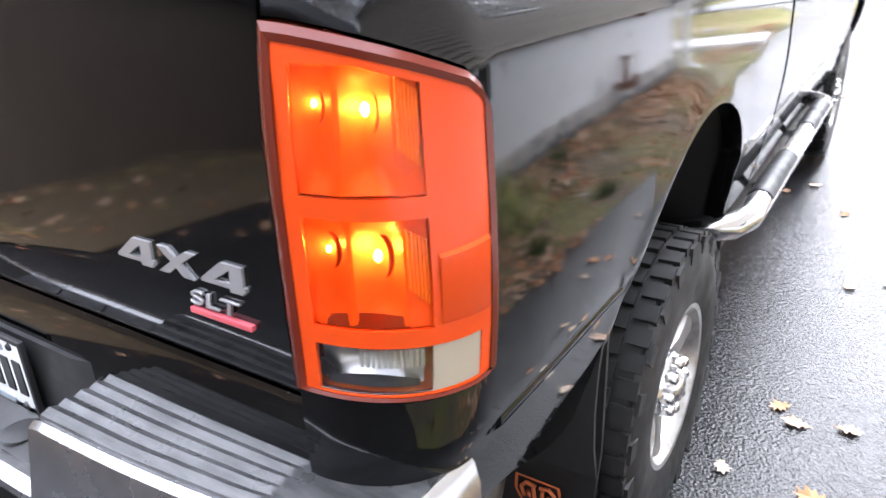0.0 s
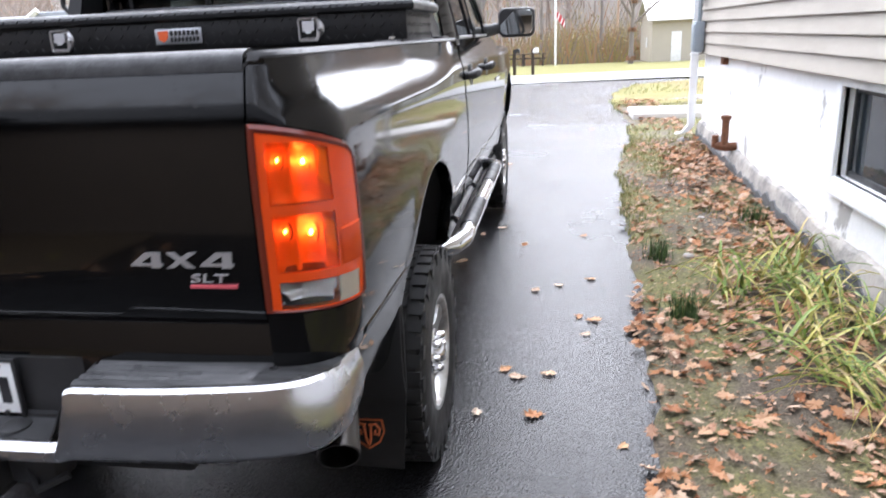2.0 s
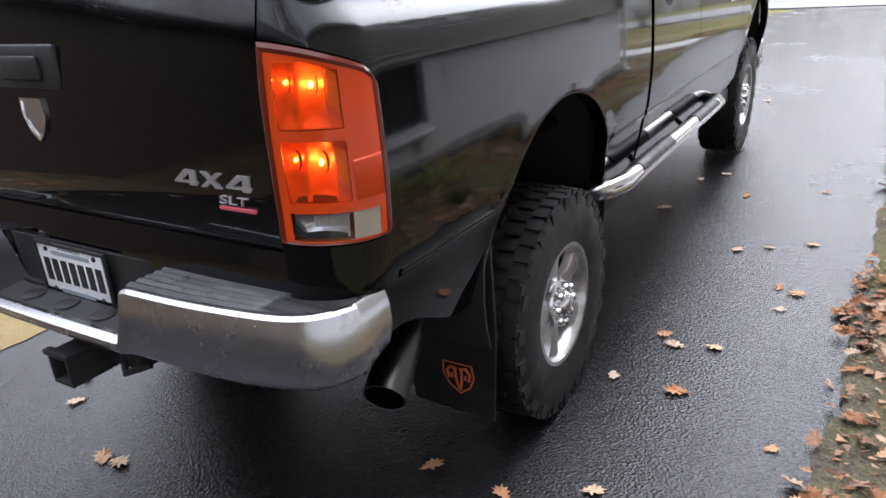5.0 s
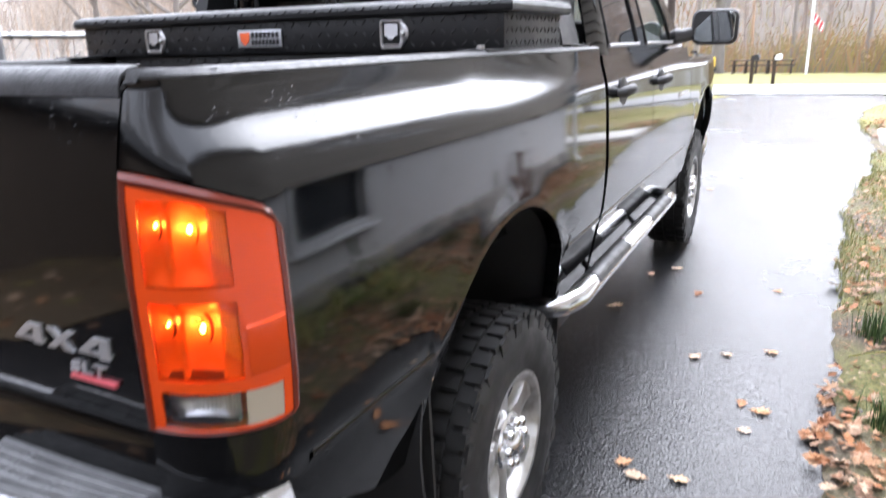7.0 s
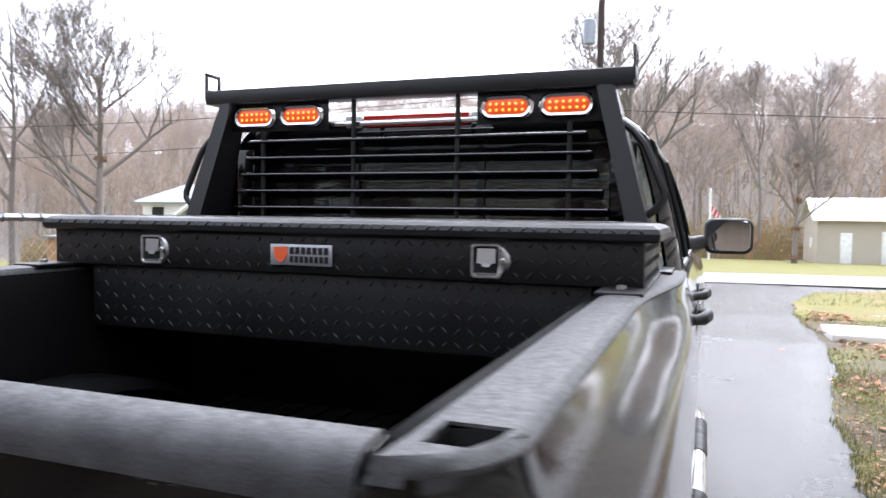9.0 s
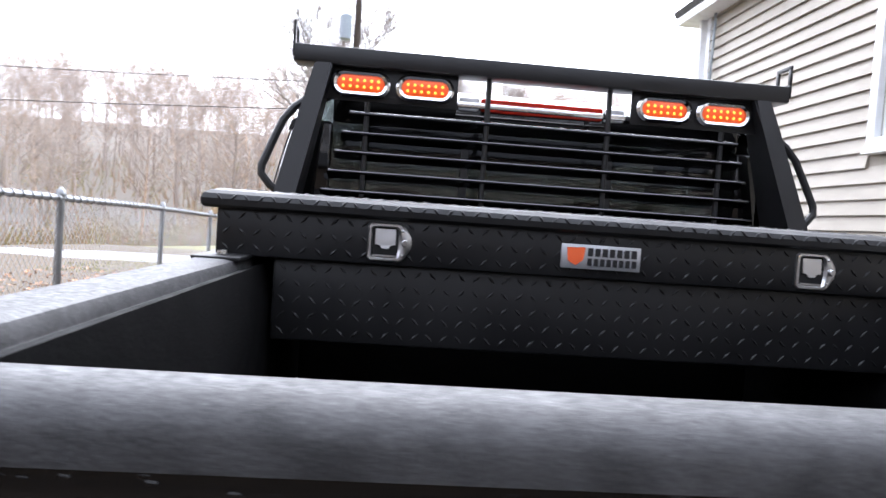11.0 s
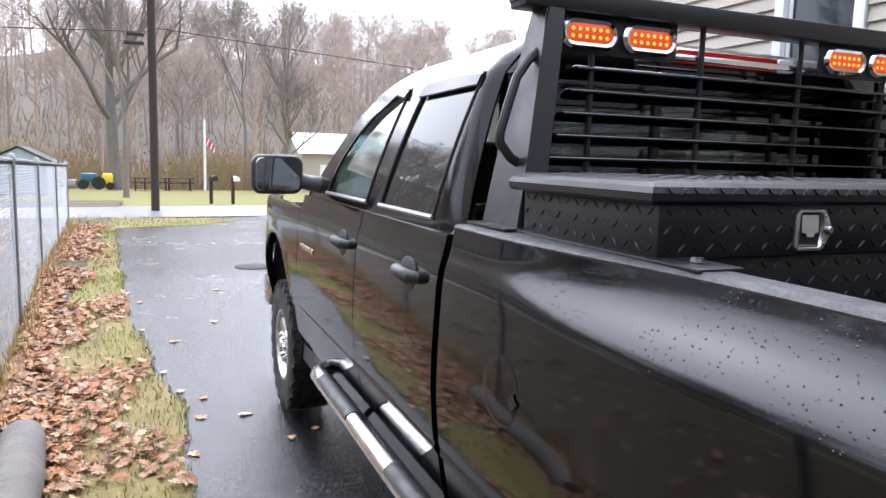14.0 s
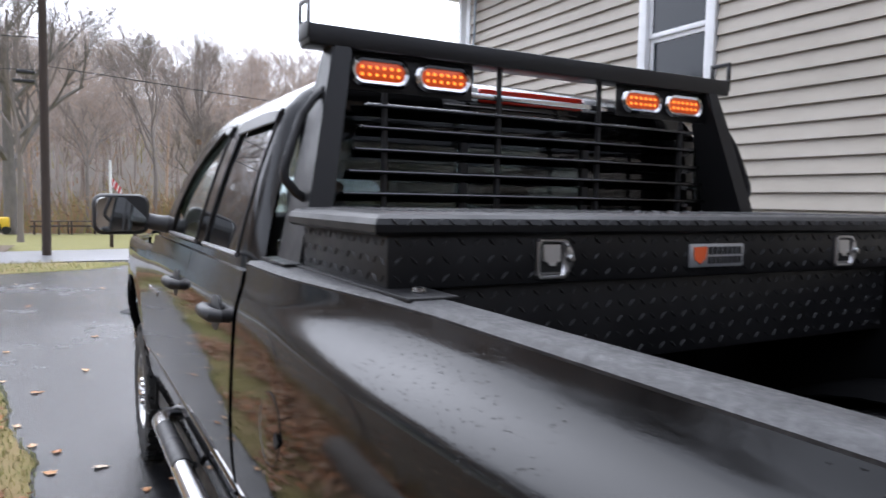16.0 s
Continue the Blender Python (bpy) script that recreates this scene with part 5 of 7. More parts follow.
# fuel flap with a thumb notch
bm = bmesh.new()
evened = lambda y, z: sum(flank(y, z + d) for d in (-0.024, -0.012, 0.0, 0.012, 0.024)) / 5
pts = [(0.085 * math.cos(a), 0.082 * math.sin(a)) for a in span(0, 2 * math.pi, 40)[:-1]]
skin(bm, [[Vector((-(evened(1.575 + a * g, 1.262 + b * g) + d), 1.575 + a * g, 1.262 + b * g)) for a, b in pts] for g, d in ((1.0, -0.004), (1.0, 0.0008), (0.985, 0.0010), (0.8, 0.0010), (0.6, 0.0010), (0.4, 0.0010), (0.2, 0.0010), (0.001, 0.0010))])
flap = tpart("fuel_flap", bm, PAINT, "round black fuel filler flap")
bm = bmesh.new()
lathe(bm, [(0, 0.021), (0.002, 0.020), (0.002, 0.001)], (-(flank(1.508, 1.262) + 0.004), 1.508, 1.255), (-1, 0, 0), 4)
tpart("thumb_notch", bm, BLACK, "", flap)
bm = bmesh.new()
skin(bm, [[Vector((-(flank(1.575 + a * g, 1.262 + b * g) + 0.001), 1.575 + a * g, 1.262 + b * g)) for a, b in pts] for g in (1.0, 1.014)], caps=False)
tpart("flap_seam", bm, DARK, "", flap)


# badges: words as solid letters
def letters(text, size, depth, mat, place, parent, name, shear=0.0, width=1.0, bold=0.0):
    cu = bpy.data.curves.new(name, "FONT")
    cu.body, cu.size, cu.extrude, cu.align_x, cu.shear, cu.offset = text, size, depth, "LEFT", shear, bold
    cu.bevel_depth = 0.0006
    ob = new(name, cu)
    dg = bpy.context.evaluated_depsgraph_get()
    me = bpy.data.meshes.new_from_object(ob.evaluated_get(dg))
    bpy.data.objects.remove(ob)
    me.transform(Matrix.Diagonal((width, 1, 1, 1)))
    me.materials.clear()
    me.materials.append(mat)
    me.transform(place)
    me.transform(T0 if parent is not None and parent.name.startswith(("tailgate", "pickup")) else Matrix())
    out = new(name, me)
    out.parent = parent
    return out


BACK = Matrix.Rotation(radians(90), 4, "X")
BADGE = material("satin_silver_badge", (0.50, 0.50, 0.51), 0.30, 0.65, 0.5, 0.2)
FOUR = [(0.0, 0.12), (0.0, 0.24), (0.46, 1.0), (0.95, 1.0), (0.955, 0.30), (1.02, 0.30), (1.02, 0.12), (0.955, 0.12), (0.955, 0.0), (0.66, 0.0), (0.66, 0.12)]
HOLE = [(0.30, 0.30), (0.67, 0.30), (0.67, 0.80)]
CROSS = [(0.0, 0.0), (0.38, 0.50), (0.0, 1.0), (0.29, 1.0), (0.52, 0.68), (0.80, 1.0), (1.10, 1.0), (0.67, 0.50), (1.02, 0.0), (0.72, 0.0), (0.51, 0.31), (0.28, 0.0)]


def badge_glyph(outline, hole, x, z, w, h):
    """A solid badge figure with a bevelled face, standing proud of the tailgate."""
    place = lambda p, d: Vector((x + (p[0] + 0.04 * p[1]) * w, -0.0475 - d, z + p[1] * h))
    bm = bmesh.new()
    loops = [[bm.verts.new(place(p, 0.0)) for p in outline], [bm.verts.new(place(p, 0.0045)) for p in outline]]
    n = len(outline)
    for i in range(n):
        bm.faces.new((loops[0][i], loops[0][(i + 1) % n], loops[1][(i + 1) % n], loops[1][i]))
    edges = [bm.edges.get((loops[1][i], loops[1][(i + 1) % n])) for i in range(n)]
    if hole:
        inner = [[bm.verts.new(place(p, d)) for p in hole] for d in (0.0, 0.0045)]
        m = len(hole)
        for i in range(m):
            bm.faces.new((inner[0][i], inner[1][i], inner[1][(i + 1) % m], inner[0][(i + 1) % m]))
        edges += [bm.edges.get((inner[1][i], inner[1][(i + 1) % m])) for i in range(m)]
    bmesh.ops.triangle_fill(bm, edges=edges, use_beauty=True, use_dissolve=False)
    return bm


for outline, hole, x, w in ((FOUR, HOLE, 0.497, 0.073), (CROSS, None, 0.580, 0.064), (FOUR, HOLE, 0.659, 0.075)):
    tpart("badge_letter", badge_glyph(outline, hole, x, 1.167, w, 0.035), BADGE, "", tailgate, smooth=False)
letters("SLT", 0.0275, 0.002, BADGE, Matrix.Translation((0.630, -0.051, 1.135)) @ BACK, tailgate, "trim_letters", 0.1, 2.05, -0.0004)
RED_BAR = material("red_enamel", (0.55, 0.10, 0.12), 0.3)
bm = boxed(0.631, 0.738, -0.055, -0.046, 1.122, 1.130, 0.001)
tpart("trim_bar", bm, RED_BAR, "red enamel bar", tailgate)
# tailgate handle and shield emblem
bm = bmesh.new()
box(bm, -0.14, 0.14, -0.052, -0.03, 1.36, 1.47, 0.012)
tpart("handle_bezel", bm, PLASTIC, "black tailgate handle", tailgate)
tpart("handle_paddle", boxed(-0.085, 0.085, -0.066, -0.05, 1.385, 1.445, 0.01), PLASTIC, "", tailgate)
bm = bmesh.new()
out = [(-0.045, 0.045), (0.045, 0.045), (0.05, 0.0), (0.03, -0.04), (0.0, -0.065), (-0.03, -0.04), (-0.05, 0.0)]
skin(bm, [[Vector((a * g, -0.046 - d, 1.295 + b * g)) for a, b in out] for g, d in ((1, 0), (1, 0.008), (0.85, 0.010), (0.82, 0.005), (0.001, 0.005))])
tpart("shield_emblem", bm, CHROME, "chrome shield emblem", tailgate)
for s in (1, -1):
    xs = flank(3.75, 1.33)
    bm = bmesh.new()
    for i, (y, w) in enumerate(((3.60, 0.05), (3.67, 0.05), (3.74, 0.05), (3.81, 0.05), (3.88, 0.03))):
        box(bm, s * (xs - 0.004), s * (xs + 0.005), y, y + w, 1.30, 1.325, 0.001, 1)
    tpart("door_badge", bm, CHROME, "small chrome badge")
# tie-down loops and bed end lip
tpart("rear_lip", boxed(-0.80, 0.80, 0.0, 0.06, 0.99, 1.045), DARK)


# ---------------------------------------------------------------- tool box across the bed
BOXMAT = material("black_powder_coat", (0.008, 0.008, 0.0088), 0.42)
BOXMAT.node_tree.nodes["Principled BSDF"].inputs["Specular IOR Level"].default_value = 0.35
k = Nodes(BOXMAT).world_space()
k.set("Roughness", k.ramp(k.noise(6, 5), [(0.3, 0.34), (0.7, 0.55)]))
k.bump(k.noise(300, 2), 0.08, 0.001)


def local(o):
    return Matrix.Translation(o.location).inverted()


def opart(o, name, bm, mat, label="", parent=None, **kw):
    bm.transform(local(o))
    return part(name, bm, mat, parent or o, label, **kw)


toolbox = thing("tool_box", "black diamond-plate tool box across the truck bed", "tool box", at=(0, 1.45, 1.43))
BY, BF = 1.215, 1.72
bm = boxed(-0.745, 0.765, BY + 0.02, BF - 0.02, 1.425, 1.615, 0.006)
opart(toolbox, "lower_body", bm, BOXMAT)
bm = boxed(-0.872, 0.882, BY, BF, 1.612, 1.722, 0.005)
body = opart(toolbox, "upper_body", bm, BOXMAT, "black diamond-plate body")
bm = bmesh.new()
prof = [(-0.005, 1.716), (-0.012, 1.722), (-0.013, 1.736), (-0.008, 1.747), (0.004, 1.755), (0.022, 1.759), (0.05, 1.760)]
rows = []
for i, (d, z) in enumerate(prof):
    rows.append([Vector(p) for p in ((-0.886 - d - 0.006, BY + d - 0.012, z), (0.896 + d * -1 + 0.006, BY + d - 0.012, z), (0.896 - d + 0.006, BF - d + 0.01, z), (-0.886 + d - 0.006, BF - d + 0.01, z))])
rows = [[Vector((-0.892 + d, BY - 0.006 + d, z)), Vector((0.902 - d, BY - 0.006 + d, z)), Vector((0.902 - d, BF + 0.01 - d, z)), Vector((-0.892 + d, BF + 0.01 - d, z))] for d, z in prof]
skin(bm, rows)
lid = opart(toolbox, "lid", bm, BOXMAT, "black diamond-plate lid", smooth=False)


def treads(bm, o, u, v, n, w, h, step=0.034):
    """Raised bars of diamond plate over a flat field: corner o, directions u and v, normal n."""
    o, u, v, n = Vector(o), Vector(u), Vector(v), Vector(n)
    nu, nv = int(w / step), int(h / step)
    for i in range(nu):
        for j in range(nv):
            c = o + u * ((i + 0.5) * w / nu) + v * ((j + 0.5) * h / nv)
            d = (u + v if (i + j) % 2 else u - v).normalized()
            e = d.cross(n)
            ps = [c - d * 0.0125, c + e * 0.0036, c + d * 0.0125, c - e * 0.0036]
            t = [bm.verts.new(c - d * 0.006 + n * 0.0026), bm.verts.new(c + d * 0.006 + n * 0.0026)]
            a, b, cc, dd = [bm.verts.new(p) for p in ps]
            bm.faces.new((a, b, t[0])), bm.faces.new((b, t[1], t[0])), bm.faces.new((b, cc, t[1]))
            bm.faces.new((cc, dd, t[1])), bm.faces.new((dd, t[0], t[1])), bm.faces.new((dd, a, t[0]))


bm = bmesh.new()
treads(bm, (-0.868, BY, 1.615), (1, 0, 0), (0, 0, 1), (0, -1, 0), 1.746, 0.104)
treads(bm, (-0.74, BY + 0.02, 1.43), (1, 0, 0), (0, 0, 1), (0, -1, 0), 1.50, 0.18)
for s, x in ((-1, -0.872), (1, 0.882)):
    treads(bm, (x, BY + 0.004, 1.615), (0, 1, 0), (0, 0, 1), (s, 0, 0), 0.5, 0.104)
ob = opart(toolbox, "tread_pattern", bm, BOXMAT, smooth=False)
tagged(ob, kind="stuff")
bm = bmesh.new()
treads(bm, (-0.84, BY + 0.045, 1.760), (1, 0, 0), (0, 1, 0), (0, 0, 1), 1.69, 0.42)
treads(bm, (-0.88, BY - 0.018, 1.725), (1, 0, 0), (0, 0, 1), (0, -1, 0), 1.77, 0.03, 0.03)
ob = opart(toolbox, "lid_tread_pattern", bm, BOXMAT, smooth=False)
tagged(ob, kind="stuff")
for x0, x1 in ((-0.890, -0.79), (0.79, 0.890)):
    opart(toolbox, "mounting_plate", boxed(x0, x1, BY - 0.13, BF + 0.02, 1.607, 1.616, 0.003), BOXMAT)
    bm = bmesh.new()
    lathe(bm, [(0, 0.012), (0.008, 0.011), (0.009, 0.001)], ((x0 + x1) / 2, BY - 0.07, 1.618), (0, 0, 1), 6)
    opart(toolbox, "bolt", bm, STEEL)
SATIN = material("satin_stainless", (0.60, 0.60, 0.61), 0.3, 1.0)
k = Nodes(SATIN)
k.set("Roughness", k.ramp(k.noise(40, 4), [(0.3, 0.28), (0.7, 0.42)]))
for lx in (-0.488, 0.522):
    # stainless paddle latch: D-shaped plate, flat pocket coloured as shade, folded paddle, lock
    bm = bmesh.new()
    c = Vector((lx, BY, 1.664))
    out = [(-0.048, -0.036), (-0.041, -0.043), (0.026, -0.043), (0.034, -0.038), (0.050, -0.014), (0.052, 0.0), (0.050, 0.014), (0.034, 0.038), (0.026, 0.043), (-0.041, 0.043), (-0.048, 0.036)]
    inn = [(-0.038, -0.029), (-0.033, -0.034), (0.014, -0.034), (0.019, -0.031), (0.022, -0.012), (0.022, 0.0), (0.022, 0.012), (0.019, 0.031), (0.014, 0.034), (-0.033, 0.034), (-0.038, 0.029)]
    mid = lambda f: [(lerp(a[0], b[0], f), lerp(a[1], b[1], f)) for a, b in zip(out, inn)]
    skin(bm, [[c + Vector((a, -d, b)) for a, b in o] for o, d in ((out, 0.0), (out, 0.003), (mid(0.25), 0.0075), (mid(0.75), 0.0075), (inn, 0.003), (inn, 0.0005))], caps=False)
    latch = opart(toolbox, "latch", bm, SATIN, "stainless paddle latch")
    opart(toolbox, "latch_pocket", boxed(lx - 0.038, lx + 0.022, BY - 0.002, BY, 1.630, 1.698), BLACK, "", latch)
    bm = bmesh.new()
    slab(bm, [(lx - 0.031, BY - 0.003, 1.694), (lx + 0.015, BY - 0.003, 1.694), (lx + 0.015, BY - 0.0055, 1.659), (lx + 0.004, BY - 0.006, 1.657), (lx, BY - 0.007, 1.650), (lx - 0.016, BY - 0.007, 1.650), (lx - 0.020, BY - 0.006, 1.657), (lx - 0.031, BY - 0.0055, 1.659)], 0.003, (0, 1, 0))
    opart(toolbox, "paddle", bm, SATIN, "", latch, smooth=False)
    opart(toolbox, "pocket_lip", boxed(lx - 0.034, lx + 0.018, BY - 0.005, BY - 0.002, 1.631, 1.635), SATIN, "", latch)
    bm = bmesh.new()
    lathe(bm, [(0, 0.008), (0.010, 0.008), (0.012, 0.006), (0.012, 0.001)], (lx + 0.036, BY - 0.006, 1.664), (0, -1, 0), 14)
    opart(toolbox, "lock", bm, STEEL, "", latch)
    for dz in (-0.028, 0.028):
        bm = bmesh.new()
        lathe(bm, [(0, 0.004), (0.003, 0.003), (0.004, 0.001)], (lx + 0.030, BY - 0.006, 1.664 + dz), (0, -1, 0), 8)
        opart(toolbox, "rivet", bm, STEEL, "", latch)
SIGN = material("brushed_sign_plate", (0.55, 0.57, 0.60), 0.35, 0.7)
ORANGE = material("orange_red_print", (0.75, 0.12, 0.03), 0.5)
sign = opart(toolbox, "maker_plate", boxed(-0.092, 0.096, BY - 0.007, BY - 0.002, 1.634, 1.690, 0.002), SIGN, "silver maker's plate with orange mark")
bm = bmesh.new()
slab(bm, [(-0.080, BY - 0.0075, 1.682), (-0.036, BY - 0.0075, 1.684), (-0.040, BY - 0.0075, 1.655), (-0.058, BY - 0.0075, 1.641), (-0.076, BY - 0.0075, 1.652)], 0.002, (0, -1, 0))
opart(toolbox, "orange_mark", bm, ORANGE, "", sign, smooth=False)
for i in range(7):
    opart(toolbox, "print_bar", boxed(-0.030 + i * 0.0172, -0.030 + i * 0.0172 + 0.0125, BY - 0.009, BY - 0.0068, 1.664, 1.683), INK, "", sign, smooth=False)
for i in range(8):
    opart(toolbox, "print_bar", boxed(-0.030 + i * 0.0150, -0.030 + i * 0.0150 + 0.0105, BY - 0.009, BY - 0.0068, 1.642, 1.659), INK, "", sign, smooth=False)

# ---------------------------------------------------------------- headache rack
RACK = material("satin_black_steel", (0.011, 0.011, 0.012), 0.38, 0.0, 0.35)
k = Nodes(RACK).world_space()
k.set("Roughness", k.ramp(k.noise(8, 5), [(0.3, 0.28), (0.7, 0.5)]))
k.bump(k.noise(220, 2), 0.08, 0.001)
rack = thing("cab_guard_rack", "satin black steel cab guard with louvres and amber lamps", "truck rack", at=(0, 1.9, 1.6))
RY = 1.895


def rpart(name, bm, mat, label="", parent=None, **kw):
    return opart(rack, name, bm, mat, label, parent, **kw)


beam = rpart("top_beam", boxed(-0.820, 0.788, RY - 0.045, RY + 0.045, 2.188, 2.243, 0.006), RACK, "square steel top beam")
for x, s in ((-0.820, -1), (0.788, 1)):
    bm = bmesh.new()
    box(bm, x - 0.004, x + 0.004, RY - 0.045, RY + 0.045, 2.205, 2.250, 0.002)
    box(bm, x - 0.004, x + 0.004, RY - 0.045, RY - 0.030, 2.25, 2.30, 0.002)
    box(bm, x - 0.004, x + 0.004, RY + 0.030, RY + 0.045, 2.25, 2.30, 0.002)
    box(bm, x - 0.004, x + 0.004, RY - 0.045, RY + 0.045, 2.298, 2.312, 0.002)
    rpart("end_loop", bm, RACK, "", beam)
for s in (1, -1):
    off = -0.014
    # leg: folded sheet, rear face and wedge-shaped side
    bm = bmesh.new()
    t, b = (0.700, 0.850) if s > 0 else (-0.726, -0.842)
    f = lambda z: lerp(b, t, (z - 1.618) / (2.19 - 1.618))
    wf = lambda z: lerp(0.068, 0.056, (z - 1.618) / (2.19 - 1.618))
    rows = []
    for z in span(1.618, 2.19, 6):
        x, w, deep = f(z), wf(z), lerp(0.21, 0.09, (z - 1.618) / 0.572)
        yb = RY - 0.045 - lerp(0.11, 0.0, (z - 1.618) / 0.572)
        rows.append([Vector((x - s * w / 2, yb, z)), Vector((x + s * w / 2, yb, z)), Vector((x + s * w / 2, yb + deep, z)), Vector((x - s * w / 2, yb + deep, z))])
    skin(bm, rows)
    es = [e for e in bm.edges if abs((e.verts[0].co - e.verts[1].co).normalized().z) > 0.8]
    bmesh.ops.bevel(bm, geom=es, offset=0.006, segments=2, affect="EDGES")
    leg = rpart("leg", bm, RACK, "folded steel leg")
    rpart("foot_plate", boxed(s * 0.86 - 0.06, s * 0.86 + 0.06, RY - 0.17, RY + 0.06, 1.611, 1.619, 0.002), RACK, "", leg)
    # grab loop outside the leg
    bm = bmesh.new()
    pts = [(f(2.075) + s * 0.02, 1.86, 2.075), (f(2.05) + s * 0.052, 1.852, 2.045), (f(2.0) + s * 0.075, 1.847, 2.0), (f(1.93) + s * 0.087, 1.838, 1.93), (f(1.855) + s * 0.098, 1.828, 1.855), (f(1.83) + s * 0.092, 1.826, 1.83), (f(1.80) + s * 0.056, 1.826, 1.795), (f(1.785) + s * 0.02, 1.828, 1.775)]
    tube(bm, pts, 0.0125, 8)
    rpart("grab_loop", bm, RACK, "bent round-bar loop", leg)
    # plate that carries the lamps
    rpart("lamp_panel", boxed(s * 0.50 + off - 0.215, s * 0.50 + off + 0.215, RY - 0.012, RY - 0.006, 2.083, 2.19, 0.002), RACK)
for x in (-0.584, -0.199, 0.200, 0.586):
    bm = bmesh.new()
    tube(bm, [(x, RY - 0.004, 1.62), (x, RY - 0.004, 2.19 if abs(x) < 0.3 else 2.09)], 0.009, 8)
    rod = rpart("upright_rod", bm, RACK)
GLOSS = material("polished_dark_louvre", (0.10, 0.10, 0.105), 0.16, 1.0)
for i in range(7):
    z = 2.045 - i * 0.062
    half = 0.644 + 0.298 * (2.045 - z)
    bm = bmesh.new()
    nose = [(RY - 0.004 + 0.018 * math.cos(a) * 0.55 - 0.006, z + 0.0065 * math.sin(a)) for a in span(0.5 * math.pi, 1.5 * math.pi, 8)]
    prof = nose + [(RY + 0.030, z - 0.022), (RY + 0.030, z - 0.018)]
    skin(bm, [[Vector((x, RY + 0.012 + (y - RY - 0.012) * g, z + (zz - z) * g)) for y, zz in prof] for x, g in ((-half, 0.55), (-half + 0.006, 1.0), (half - 0.006, 1.0), (half, 0.55))])
    rpart("louvre", bm, GLOSS, "polished dark steel louvre slat")
AMBER = glow("lit_amber_lens", (0.70, 0.080, 0.006), 0.12)
b = AMBER.node_tree.nodes["Principled BSDF"]
b.inputs["Coat Weight"].default_value = 0.3
LED = glow("amber_led", (1.0, 0.28, 0.03), 0.9)
for lx in (-0.608, -0.405, 0.377, 0.578):
    c = Vector((lx, RY - 0.012, 2.136))
    bm = bmesh.new()
    o1, o2, o3 = rounded(0.186, 0.086, 0.0429, 10), rounded(0.168, 0.068, 0.0339, 10), rounded(0.150, 0.052, 0.0259, 10)
    skin(bm, [[c + Vector((a, -d, bb)) for a, bb in o] for o, d in ((o1, 0.0), (o1, 0.014), (o2, 0.022), (o3, 0.018), (o3, 0.006))], caps=False)
    bez = rpart("amber_lamp", bm, CHROME, "oval amber lamp in chrome bezel")
    bm = bmesh.new()
    skin(bm, [[c + Vector((a * g, -d, bb * g)) for a, bb in o3] for g, d in ((1.0, 0.010), (0.97, 0.0155), (0.85, 0.017), (0.001, 0.0175))])
    rpart("amber_lens", bm, AMBER, "lit amber lens", bez)
    for i in range(6):
        for j in range(2):
            if i in (0, 5) and j == 5:
                continue
            bm = bmesh.new()
            lathe(bm, [(0.0, 0.0052), (0.002, 0.0045), (0.003, 0.001)], c + Vector((-0.055 + i * 0.022, -0.0168, -0.010 + j * 0.02)), (0, -1, 0), 8)
            rpart("led", bm, LED, "", bez)
# clear bar behind the beam, in the middle
rpart("marker_bar", boxed(-0.30, 0.285, RY + 0.005, RY + 0.02, 2.095, 2.112, 0.003), CHROME)


# ---------------------------------------------------------------- site: fence, pole, far lawn
GALV = material("galvanised_wire", (0.36, 0.37, 0.38), 0.4, 0.85)
k = Nodes(GALV).world_space()
k.set("Base Color", k.mix(k.noise(7, 5), (0.16, 0.165, 0.17), (0.33, 0.335, 0.34)))
POLE = material("creosoted_wood", (0.055, 0.04, 0.03), 0.85)
k = Nodes(POLE)
k.set("Base Color", k.mix(k.noise(6, 6, 0.6, k.scaled(4, 4, 0.4)), (0.02, 0.014, 0.011), (0.07, 0.05, 0.038)))
k.bump(k.noise(10, 5, 0.6, k.scaled(8, 8, 0.5)), 0.5, 0.01)
BARK = material("grey_bark", (0.16, 0.145, 0.13), 0.9)
k = Nodes(BARK).world_space()
k.set("Base Color", k.mix(k.noise(2.2, 6, 0.65, k.scaled(2, 2, 0.6)), (0.075, 0.066, 0.058), (0.23, 0.21, 0.19)))
k.bump(k.noise(9, 5, 0.6, k.scaled(2, 2, 0.5)), 0.6, 0.03)
# bark lightened: distance haze is put into the base colour
HAZEBARK = material("haze_lightened_bark", (0.22, 0.2, 0.18), 0.95)
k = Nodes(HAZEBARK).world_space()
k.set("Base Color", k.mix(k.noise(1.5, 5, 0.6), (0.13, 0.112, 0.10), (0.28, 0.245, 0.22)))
# woodland colour also paler than bare wood, standing in for haze
WOODS = material("haze_lightened_woodland", (0.15, 0.125, 0.115), 0.95)
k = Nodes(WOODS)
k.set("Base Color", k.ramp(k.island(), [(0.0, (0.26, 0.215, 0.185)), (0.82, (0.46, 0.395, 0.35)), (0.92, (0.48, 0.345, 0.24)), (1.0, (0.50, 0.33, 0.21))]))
BRUSH = material("dry_undergrowth", (0.2, 0.13, 0.07), 0.95)
k = Nodes(BRUSH)
k.set("Base Color", k.ramp(k.island(), [(0.0, (0.36, 0.18, 0.09)), (0.3, (0.33, 0.23, 0.14)), (0.55, (0.30, 0.26, 0.08)), (0.85, (0.20, 0.175, 0.14)), (1.0, (0.32, 0.23, 0.15))]))


def fence_x(y):
    return table(y, [(-6, -2.45), (3, -2.62), (5.5, -2.70), (9, -2.92), (15, -3.15)])


